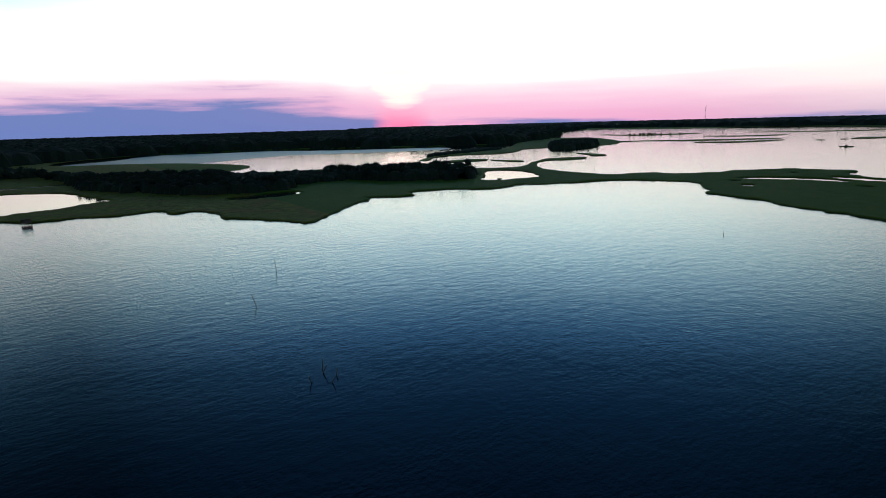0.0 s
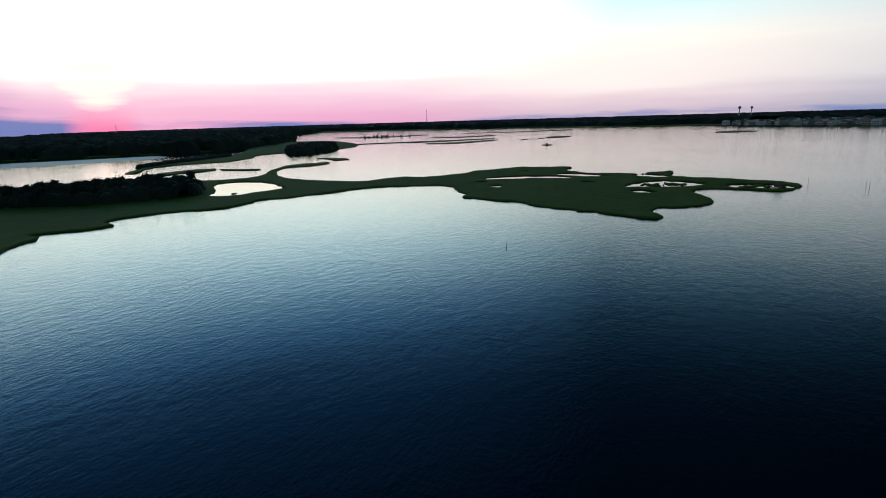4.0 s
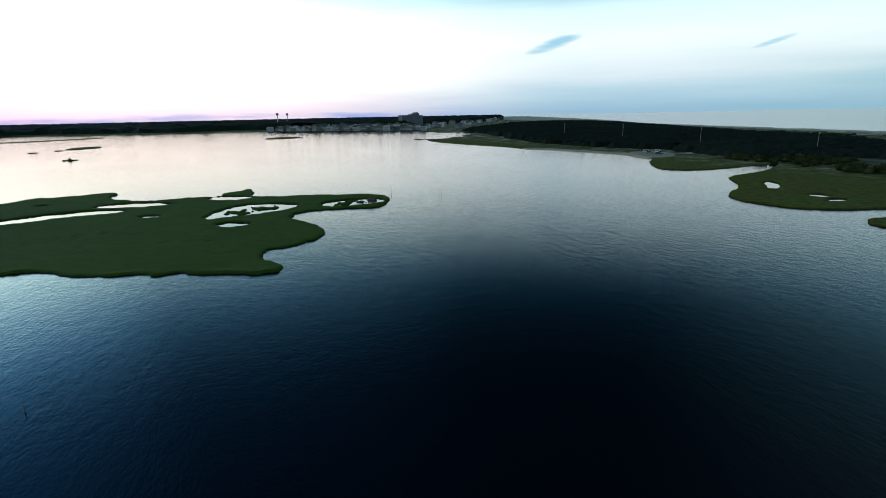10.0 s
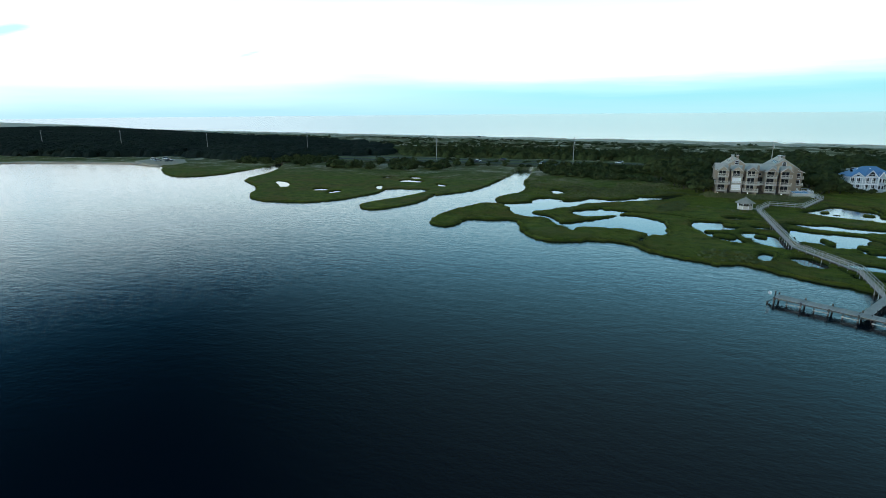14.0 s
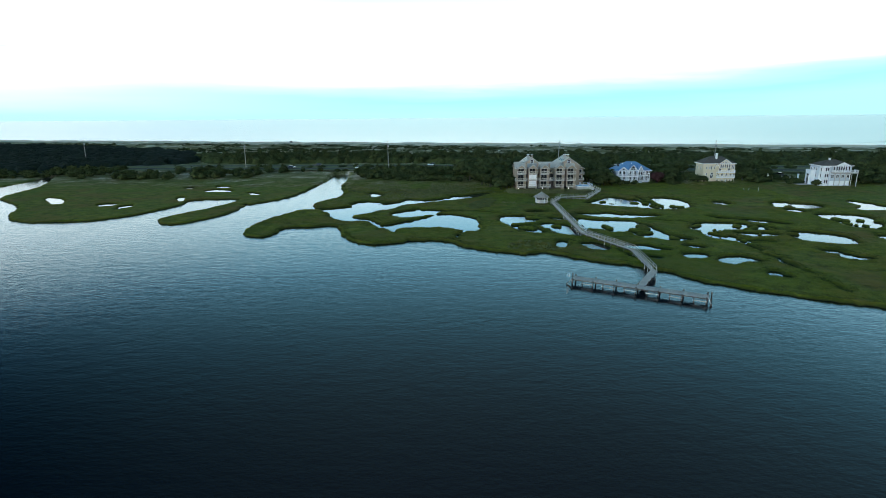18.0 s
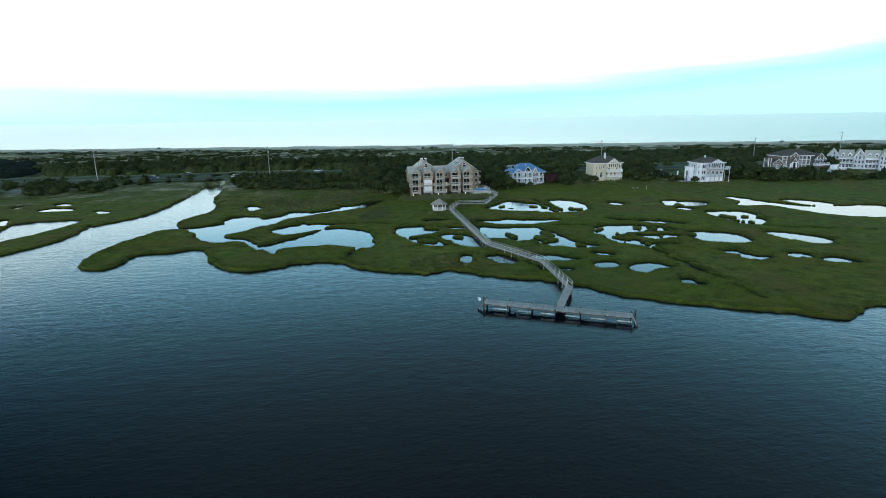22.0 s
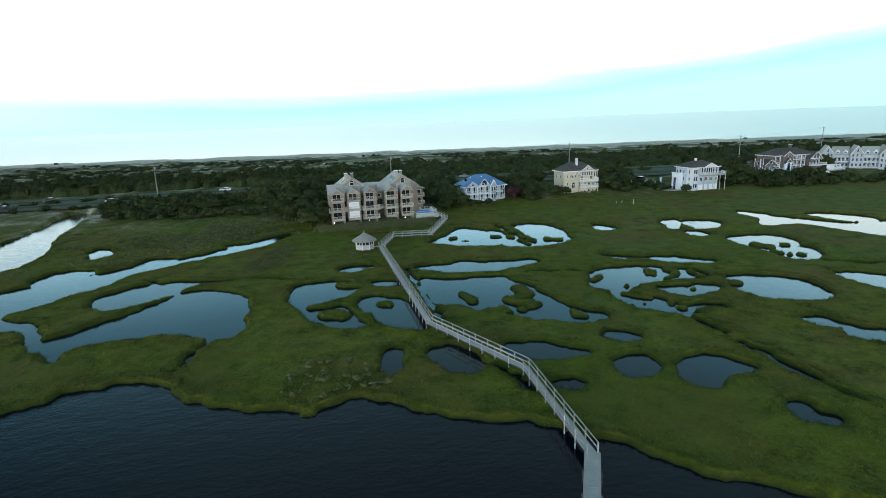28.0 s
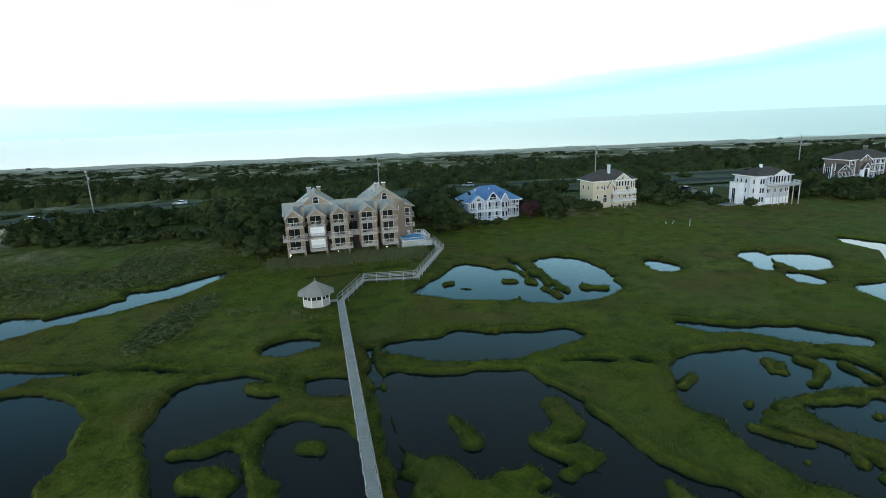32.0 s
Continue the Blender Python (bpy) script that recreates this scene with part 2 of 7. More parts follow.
def ground_material():
    """Cordgrass marsh that turns to scrub towards the road and to sand on the dunes and the beach."""
    m, t, p = material("ground_mat", 0.9, spec=0.12)
    a, b, c = noise_of(t, 0.03, 4.0), noise_of(t, 0.30, 5.0, 0.6), noise_of(t, 2.2, 5.0, 0.7)
    d, e = noise_of(t, 0.075, 4.0), noise_of(t, 0.9, 4.0, 0.65)
    g = ramp(t, calc(t, "ADD", calc(t, "MULTIPLY", b, 0.45), calc(t, "ADD", calc(t, "MULTIPLY", c, 0.35), calc(t, "MULTIPLY", e, 0.2))),
             [(0.36, (0.026, 0.034, 0.004)), (0.5, (0.116, 0.136, 0.012)), (0.64, (0.222, 0.228, 0.026))])
    dry = ramp(t, calc(t, "ADD", d, calc(t, "MULTIPLY", calc(t, "SUBTRACT", e, 0.5), 0.25)), [(0.47, (0, 0, 0)), (0.64, (1, 1, 1))])
    g = blend(t, calc(t, "MULTIPLY", dry, 0.62), g, (0.165, 0.098, 0.026))
    lush = ramp(t, a, [(0.45, (0, 0, 0)), (0.62, (1, 1, 1))])
    g = blend(t, calc(t, "MULTIPLY", lush, 0.4), g, (0.084, 0.145, 0.012))
    co = t.nodes.new("ShaderNodeTexCoord")
    sep = t.nodes.new("ShaderNodeSeparateXYZ")
    t.links.new(co.outputs["Object"], sep.inputs[0])
    x, y, z = sep.outputs
    s = calc(t, "ADD", y, calc(t, "MULTIPLY", x, 0.25))
    rough_edge = calc(t, "MULTIPLY", calc(t, "SUBTRACT", b, 0.5), 60.0)
    broad = calc(t, "MULTIPLY", calc(t, "SUBTRACT", d, 0.5), 200.0)
    isle = calc(t, "DIVIDE", calc(t, "SUBTRACT", 90.0, calc(t, "ADD", y, rough_edge)), 60.0, clamp=True)
    isle = calc(t, "MULTIPLY", isle, calc(t, "LESS_THAN", x, 0.0))
    g = blend(t, calc(t, "MULTIPLY", isle, calc(t, "ADD", calc(t, "MULTIPLY", d, 0.5), 0.5)), g, (0.036, 0.125, 0.004))
    dryland = ramp(t, calc(t, "DIVIDE", calc(t, "SUBTRACT", calc(t, "ADD", y, rough_edge), 225.0), 60.0, clamp=True), [(0.0, (0, 0, 0)), (1.0, (1, 1, 1))])
    scrub = ramp(t, calc(t, "ADD", calc(t, "MULTIPLY", d, 0.6), calc(t, "MULTIPLY", c, 0.4)), [(0.38, (0.060, 0.076, 0.024)), (0.48, (0.145, 0.146, 0.062)), (0.55, (0.30, 0.27, 0.165)), (0.60, (0.72, 0.64, 0.50))])
    g = blend(t, dryland, g, scrub)
    beach = calc(t, "DIVIDE", calc(t, "SUBTRACT", calc(t, "ADD", s, calc(t, "ADD", broad, rough_edge)), 492.0), 26.0, clamp=True)
    sand = ramp(t, calc(t, "ADD", calc(t, "MULTIPLY", b, 0.5), calc(t, "MULTIPLY", c, 0.5)), [(0.35, (0.62, 0.54, 0.41)), (0.65, (0.82, 0.74, 0.60))])
    g = blend(t, beach, g, sand)
    wet = ramp(t, calc(t, "ADD", z, calc(t, "MULTIPLY", calc(t, "SUBTRACT", c, 0.5), 0.3)), [(0.05, (1, 1, 1)), (0.24, (0, 0, 0))])
    marsh = calc(t, "MULTIPLY", calc(t, "SUBTRACT", 240.0, y), 0.1, clamp=True)
    g = blend(t, calc(t, "MULTIPLY", wet, marsh), g, (0.016, 0.017, 0.008))
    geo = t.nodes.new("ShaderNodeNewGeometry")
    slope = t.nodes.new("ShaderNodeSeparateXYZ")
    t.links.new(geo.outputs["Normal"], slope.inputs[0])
    # steep bank faces: bare mud tone with their shade put into the colour
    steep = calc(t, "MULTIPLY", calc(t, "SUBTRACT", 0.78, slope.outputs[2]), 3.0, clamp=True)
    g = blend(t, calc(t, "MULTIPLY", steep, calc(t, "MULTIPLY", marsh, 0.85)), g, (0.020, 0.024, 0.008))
    # gentler bank slopes are coloured darker, standing in for shade along the rims
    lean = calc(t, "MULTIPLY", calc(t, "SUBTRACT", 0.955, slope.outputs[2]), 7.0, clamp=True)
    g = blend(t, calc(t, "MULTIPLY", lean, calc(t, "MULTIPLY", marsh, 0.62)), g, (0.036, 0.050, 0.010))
    t.links.new(g, p.inputs["Base Color"])
    bumped(t, p, calc(t, "ADD", c, calc(t, "MULTIPLY", b, 1.5)), 0.8, 0.3)
    return m


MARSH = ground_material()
BAY = water_material("bay_water_mat", 0.068, (0.001, 0.005, 0.010), 0.35)
POND = water_material("pond_water_mat", 0.015, (0.006, 0.010, 0.012), 0.5)
SAND = mottled("sand_mat", (0.34, 0.29, 0.21), (0.50, 0.44, 0.34), 0.03, 0.5, 0.9, 0.4, 0.1)
ASPHALT = mottled("asphalt_mat", (0.095, 0.100, 0.085), (0.125, 0.130, 0.112), 0.2, 6.0, 1.0, 0.3, 0.01, spec=0.0)
FOLIAGE = mottled("dark_foliage_mat", (0.006, 0.012, 0.004), (0.080, 0.097, 0.034), 0.25, 1.8, 0.85, 0.8, 0.35, spec=0.05)
# dark wood colour; its slight blue-green cast is distance haze put into it
FAR_WOODS = mottled("far_woods_mat", (0.007, 0.013, 0.012), (0.024, 0.036, 0.024), 0.02, 0.15, 0.9, 0.8, 1.5, spec=0.1)
SEA = water_material("sea_water_mat", 0.035, (0.010, 0.024, 0.032), 0.12)
SEA.node_tree.nodes["Principled BSDF"].inputs["Roughness"].default_value = 0.14
MUD = mottled("mudflat_mat", (0.05, 0.05, 0.045), (0.13, 0.12, 0.11), 0.02, 0.2, 0.45, 0.3, 0.1, spec=0.5)
PLANK = mottled("weathered_plank_mat", (0.36, 0.345, 0.31), (0.56, 0.535, 0.49), 0.8, 9.0, 0.75, 0.4, 0.01)
PILE = mottled("wet_pile_mat", (0.035, 0.030, 0.025), (0.12, 0.10, 0.085), 0.7, 8.0, 0.7, 0.5, 0.02)

# ---------------------------------------------------------------- helpers for meshes


def mesh_of(name, verts, faces, mats, smooth=False):
    me = bpy.data.meshes.new(name)
    me.from_pydata([tuple(v) for v in verts], [], [tuple(f) for f in faces])
    for m in (mats if isinstance(mats, (list, tuple)) else [mats]):
        me.materials.append(m)
    if smooth:
        me.polygons.foreach_set("use_smooth", [True] * len(me.polygons))
    me.update()
    return me


def grid_mesh(name, X, Y, Z, keep, mat, smooth=True):
    """A height field over a regular grid; keep: which cells are drawn."""
    ny, nx = X.shape
    idx = np.arange(nx * ny).reshape(ny, nx)
    quads = np.stack([idx[:-1, :-1], idx[:-1, 1:], idx[1:, 1:], idx[1:, :-1]], -1)[keep]
    used = np.zeros(nx * ny, bool)
    used[quads.ravel()] = True
    remap = np.cumsum(used) - 1
    v = np.stack([X.ravel(), Y.ravel(), Z.ravel()], -1)[used]
    q = remap[quads]
    me = bpy.data.meshes.new(name)
    me.vertices.add(len(v))
    me.vertices.foreach_set("co", v.astype(np.float32).ravel())
    me.loops.add(q.size)
    me.loops.foreach_set("vertex_index", q.astype(np.int32).ravel())
    me.polygons.add(len(q))
    me.polygons.foreach_set("loop_start", np.arange(0, q.size, 4, dtype=np.int32))
    me.polygons.foreach_set("use_smooth", np.full(len(q), smooth))
    me.materials.append(mat)
    me.update(calc_edges=True)
    return me


def rounded(points, times=2):
    """Corner cutting: a soft closed outline from a few corners."""
    p = np.array(points, float)
    for _ in range(times):
        q = np.roll(p, -1, 0)
        p = np.stack([p * 0.75 + q * 0.25, p * 0.25 + q * 0.75], 1).reshape(-1, 2)
    return p


def inside_distance(X, Y, poly):
    """Distance to a closed outline, positive inside."""
    x, y = X.ravel(), Y.ravel()
    best = np.full(x.shape, 1e18)
    odd = np.zeros(x.shape, bool)
    for (ax, ay), (bx, by) in zip(poly, np.roll(poly, -1, 0)):
        dx, dy = bx - ax, by - ay
        k = np.clip(((x - ax) * dx + (y - ay) * dy) / max(dx * dx + dy * dy, 1e-9), 0, 1)
        best = np.minimum(best, (x - ax - k * dx) ** 2 + (y - ay - k * dy) ** 2)
        if ay != by:
            odd ^= ((ay > y) != (by > y)) & (x < (bx - ax) * (y - ay) / (by - ay) + ax)
    d = np.sqrt(best)
    return np.where(odd, d, -d).reshape(X.shape)


RNG = np.random.default_rng(7)
LATTICE = RNG.random((256, 256))


def lump(X, Y, size, octaves=3):
    """Smooth value noise in -1..1 with the given feature size."""
    out, amp, tot = np.zeros(X.shape), 1.0, 0.0
    for o in range(octaves):
        u, v = X / size + 17.3 * o, Y / size + 9.1 * o
        i, j = np.floor(u).astype(int), np.floor(v).astype(int)
        a, b = u - i, v - j
        a, b = a * a * (3 - 2 * a), b * b * (3 - 2 * b)
        L = lambda p, q: LATTICE[p % 256, q % 256]
        n = (L(i, j) * (1 - a) + L(i + 1, j) * a) * (1 - b) + (L(i, j + 1) * (1 - a) + L(i + 1, j + 1) * a) * b
        out += amp * (n * 2 - 1)
        tot += amp
        amp, size = amp * 0.5, size * 0.5
    return out / tot


def ease(x, a, b):
    k = np.clip((x - a) / (b - a), 0, 1)
    return k * k * (3 - 2 * k)


# ---------------------------------------------------------------- plan: shores and ponds
SHORE_NORTH = [(-626, 184), (-646, 207.5), (-556, 193.5), (-492.5, 204), (-437.5, 218), (-405, 217), (-382.5, 231.5), (-357, 236.5), (-333, 241.5), (-305.5, 247), (-286, 241), (-270.5, 238.5), (-247.5, 215.5), (-221.5, 198), (-210, 200.5), (-203.5, 215), (-205.5, 225), (-205.5, 233.5), (-207.5, 251.5), (-215.5, 282), (-188.5, 238), (-182, 215.5), (-177.5, 198), (-165, 188.5), (-151.5, 177.5), (-144, 163.5), (-137, 154.5), (-128, 150), (-118, 150.5), (-111.5, 152.5)]
SHORE_INLET = [(-116.5, 149.5), (-109, 152.5), (-103, 159), (-99.5, 168), (-96.5, 177.5), (-96.5, 183), (-98.5, 193), (-80.5, 194.5), (-80, 188), (-82, 176.5), (-86.5, 166.5), (-89.5, 157.5), (-89.5, 152.5), (-83, 145), (-78, 149.5), (-74, 157.5), (-72, 169), (-73.5, 184)]
SHORE_CREEK = [(-75, 178.5), (-73, 180.5), (-68.5, 187.5), (-64.5, 194.5), (-61.5, 206.5), (-61.5, 226), (-61.5, 254), (-64.5, 274), (-55, 278), (-52, 250.5), (-51, 232.5), (-45, 209), (-44.5, 196), (-48, 189), (-50, 181.5), (-49, 175.5), (-46, 171.5), (-43, 170.5), (-43.5, 170), (-51, 170.5), (-54, 161), (-56, 155), (-57.5, 147), (-57.5, 140), (-56.5, 134.5), (-53.5, 130), (-50, 130), (-47.5, 133), (-47.5, 137.5), (-47.5, 142), (-43, 142), (-37, 144), (-34, 144), (-32, 139), (-30, 132.5), (-27, 126.5), (-23.5, 123), (-18.5, 121.5), (-13.5, 123.5), (-11, 126), (-5.5, 126), (0, 123.5), (0.5, 120.5), (3, 118), (7, 115.5)]
SHORE_PIER = [(11, 114), (15, 111.5), (16.5, 113), (19.5, 114), (22.5, 112), (25, 109.5), (29.5, 106.5), (34, 104.5), (37, 102), (39.5, 99.5), (41.5, 98), (44.5, 92.5), (47.5, 91), (50.5, 88), (54, 86), (58, 84), (61, 82.5), (64.5, 80.5), (67.5, 78.5), (70, 76.5), (72, 75.5), (75, 76.5), (77, 78.5), (80.5, 79.5), (85, 79), (100, 72), (140, 60), (190, 55), (240, 80), (330, 100)]
INLAND = [(420, 110), (700, 60), (1000, 20), (1300, 400), (450, 640), (0, 760), (-500, 880), (-1150, 1100), (-1500, 760), (-760, 330), (-665, 255), (-620, 232)]
EAST_SHORE = SHORE_NORTH + SHORE_INLET + SHORE_CREEK + SHORE_PIER + INLAND
CHANNEL = [(-48, 172.5), (-42, 172), (-37.5, 175.5), (-31.5, 178.5), (-24, 183), (-18, 187), (-10, 189), (-3.5, 195), (3.5, 200), (12, 208), (12, 204), (7, 195.5), (-1.5, 190), (-8.5, 186.5), (-14.5, 182), (-19, 179.5), (-22, 170.5), (-26, 168), (-29, 162.5), (-33, 158.5), (-30.5, 155.5), (-26.5, 154), (-23.5, 149.5), (-21.5, 143), (-20, 140), (-22.5, 145), (-25.5, 150.5), (-28, 151.5), (-31.5, 150.5), (-35.5, 153.5), (-38.5, 159), (-42, 166.5), (-44, 171)]
POND_BIG = [(-21.5, 143.5), (-20, 145), (-18, 146), (-15.5, 148.5), (-12.5, 151.5), (-10, 155.5), (-7.5, 158.5), (-5.5, 162), (-2.5, 162), (1.5, 159), (5, 154), (6, 149), (5.5, 144), (6, 140), (4.5, 136.5), (2.5, 137.5), (-1, 140), (-5, 142), (-8.5, 141.5), (-11.5, 142), (-15, 141.5), (-17, 139.5), (-16.5, 135.5), (-18.5, 139.5)]
POND_SLIM = [(-19, 158.5), (-15.5, 156), (-12.5, 157.5), (-9.5, 159.5), (-6.5, 163.5), (-4, 166.5), (-9.5, 169.5), (-14.5, 169), (-18.5, 166), (-20, 163)]
POND_L1 = [(-37, 181), (-34, 187.5), (-26, 185), (-28, 182.5), (-30.5, 180.5), (-33.5, 177.5)]
POND_L2 = [(-20, 186), (-18.5, 190.5), (-16.5, 191.5), (-12, 190), (-13, 185.5), (-16, 185)]
POND_L3 = [(-31.5, 196.5), (-32.5, 202), (-34.5, 206), (-33, 208.5), (-30.5, 206.5), (-28, 199.5), (-30, 198)]
POND_A = [(13, 153.5), (14, 157.5), (16, 159), (22, 158), (24, 153.5), (22.5, 150.5), (20, 148.5), (17, 147), (16, 145.5), (17.5, 144), (19.5, 144), (20.5, 143.5), (21.5, 140), (21.5, 137.5), (22.5, 135.5), (22, 134), (20, 135), (16, 139.5), (15, 143), (13.5, 148)]
POND_B = [(24, 144.5), (25, 147.5), (28.5, 145.5), (31.5, 142.5), (31.5, 139.5), (31.5, 130), (28.5, 131.5), (26, 135), (25.5, 138), (24, 141.5)]
POND_B2 = [(27.5, 155.5), (31.5, 154.5), (32.5, 152), (30, 152), (27.5, 154)]
POND_C = [(36, 154), (38, 153.5), (41, 151.5), (44.5, 151.5), (47.5, 151), (50.5, 149.5), (50.5, 147.5), (52.5, 144.5), (52.5, 143), (52, 140.5), (53, 137), (53, 133.5), (54, 131), (55.5, 128), (57, 126.5), (55.5, 125), (48, 127.5), (44.5, 132.5), (43.5, 133.5), (41, 134.5), (40, 135.5), (39.5, 137.5), (37, 139), (36, 141), (35.5, 144.5), (35.5, 148)]
POND_E = [(45, 182.5), (50.5, 187.5), (57, 196.5), (59, 192.5), (61, 189), (64, 189.5), (64, 183.5), (62.5, 180.5), (64.5, 176), (60.5, 176), (58, 173.5), (52.5, 175), (48, 179), (44.5, 181)]
POND_E2 = [(70, 194), (77.5, 193.5), (79, 186), (77.5, 174), (71, 169.5), (65.5, 169), (59.5, 172), (61, 175.5), (64, 174), (67, 176), (68.5, 181), (70, 187)]
POND_F = [(89.5, 186), (93, 181), (91, 177.5), (88, 177), (87.5, 180.5)]
POND_G = [(108.5, 183.5), (113.5, 182.5), (110, 178), (105, 171.5), (103, 172)]
POND_G2 = [(113.5, 181), (121, 176), (114.5, 169), (109, 169.5), (109.5, 173.5)]
POND_G3 = [(105.5, 169), (107.5, 168), (108, 163.5), (104.5, 163.5), (103, 165.5)]
POND_M = [(74, 156.5), (77.5, 154.5), (82, 152), (87, 150.5), (90.5, 147), (92.5, 144), (88.5, 144), (84, 147), (82, 150.5), (77.5, 153)]
POND_N = [(50, 112.5), (52, 113.5), (53.5, 113), (54, 111), (51.5, 108.5), (49.5, 108.5), (49, 110)]
POND_O = [(58, 110.5), (60, 111), (62.5, 110), (63.5, 107.5), (63, 106), (59, 105.5), (56, 104), (54, 106)]
POND_P = [(60.5, 99), (62, 98.5), (61.5, 97), (62.5, 95.5), (60, 95.5), (59.5, 97)]
POND_Q = [(39.5, 122), (44, 121), (48.5, 116.5), (47, 115.5), (41.5, 116.5), (39.5, 118)]
POND_R = [(30, 123), (33, 124), (35, 118), (33.5, 116), (31, 116.5), (30, 118.5)]
POND_S = [(23.5, 120.5), (25, 125), (27, 124), (25.5, 120), (24.5, 119)]
POND_T = [(41.5, 110.5), (44, 110), (43.5, 109), (41, 109)]
POND_U = [(22.5, 166.5), (26.5, 168), (29, 166), (26, 164), (23.5, 164)]
POOLS_N1 = [(-160, 201), (-155, 199.5), (-147, 193), (-141, 182.5), (-147, 187)]
POOLS_N2 = [(-104, 215.5), (-103.5, 221.5), (-97.5, 220), (-91.5, 214.5), (-97, 213.5)]
POOLS_N3 = [(-127.5, 181.5), (-126, 185.5), (-120.5, 184), (-121.5, 178.5)]
POND_V = [(135, 185.5), (138.5, 181), (139.5, 173), (142.5, 167), (145.5, 160), (154.5, 159), (167, 158.5), (170.5, 152.5), (172, 146), (159, 139), (149, 139.5), (142.5, 141.5), (138.5, 148.5), (137, 156.5), (136, 164.5), (130, 166), (124.5, 167), (132.5, 173), (131.5, 179.5)]
POND_W = [(146.5, 175), (152.5, 174), (155.5, 169), (158, 164), (155.5, 160.5), (149, 161), (146, 166.5)]
POND_X = [(108, 160), (114, 160), (120, 157.5), (120.5, 153), (116, 148.5), (117, 145), (111.5, 139.5), (106, 139), (106.5, 145), (106.5, 151.5)]
POND_Y = [(104.5, 131), (108, 129.5), (112, 125), (113.5, 120), (112, 117.5), (107.5, 116.5), (104.5, 119), (103.5, 125.5)]
POND_K = [(82, 116), (84.5, 116), (84.5, 113.5), (85.5, 110), (87.5, 108.5), (84.5, 107.5), (81.5, 108.5), (83, 111.5), (81, 114.5)]
POND_KA = [(93.5, 111), (96, 111), (96.5, 107.5), (94, 106), (91.5, 107.5)]
POND_KB = [(96.5, 105), (101, 106), (101.5, 102.5), (102, 100.5), (95.5, 102.5)]
POND_VE = [(186.5, 161), (200.5, 159), (193.5, 154), (184, 157.5)]
POND_VF = [(191, 171), (195, 168.5), (189.5, 167.5)]
POND_VG = [(215, 190.5), (217.5, 188), (221, 186.5), (230.5, 191), (238, 184.5), (228.5, 177.5), (213.5, 180.5)]
POND_I = [(67, 147), (70, 148), (73, 147), (77, 146.5), (79.5, 144), (80, 142.5), (84, 142), (84.5, 138), (83, 136), (79, 137), (75.5, 137.5), (70.5, 137.5), (68, 135.5), (66, 135.5), (64.5, 133.5), (67, 131.5), (69, 128), (69.5, 125), (75, 124.5), (75.5, 123.5), (71.5, 123), (68.5, 123), (66.5, 124.5), (63.5, 126.5), (63, 128), (63, 131), (63.5, 135), (62.5, 138.5), (64, 142)]
POND_I2 = [(71.5, 135), (75, 133.5), (79, 133.5), (81.5, 132), (79, 129.5), (76.5, 129.5), (74, 129), (72.5, 130.5), (72, 132)]
POND_J = [(86, 135.5), (90.5, 134.5), (94.5, 132), (96, 128), (93.5, 121.5), (89.5, 121), (84.5, 123.5), (82.5, 128.5)]
POND_NA = [(52, 119.5), (55, 121.5), (57, 119), (55, 117.5)]
POND_LA = [(-3, 199), (0.5, 200), (3.5, 199.5), (2.5, 197.5), (-1.5, 196.5)]
POND_D = [(36, 161), (39.5, 162.5), (44.5, 161.5), (46, 163.5), (49.5, 162.5), (49.5, 161.5), (55.5, 160), (61, 159.5), (61, 157), (55, 155.5), (50, 154), (45, 155.5), (41.5, 157), (39, 159.5)]
POOLS_N4 = [(-116, 175.5), (-116.5, 181), (-114, 182), (-112.5, 175)]
POOLS_N5 = [(-106.5, 232), (-104, 234), (-98, 227), (-101.5, 226)]
POOLS_N6 = [(-118, 225.5), (-116, 230), (-112.5, 222.5)]
POOLS_N7 = [(-102.5, 191.5), (-107, 201), (-104.5, 198.5), (-100.5, 190)]
POOLS_N8 = [(-84.5, 211), (-82, 211.5), (-77.5, 206), (-79.5, 204)]
EAST_PONDS = [POOLS_N8, POOLS_N7, POOLS_N6, POOLS_N5, POOLS_N4, POND_D, POND_LA, POND_NA, CHANNEL, POND_BIG, POND_SLIM, POND_L1, POND_L2, POND_L3, POND_A, POND_B, POND_B2, POND_C, POND_E, POND_E2, POND_F, POND_G, POND_G2, POND_G3, POND_M, POND_N, POND_O, POND_P, POND_Q, POND_R, POND_S, POND_T, POND_U, POOLS_N1, POOLS_N2, POOLS_N3, POND_V, POND_W, POND_X, POND_Y, POND_K, POND_KA, POND_KB, POND_VE, POND_VF, POND_VG, POND_I, POND_I2, POND_J]
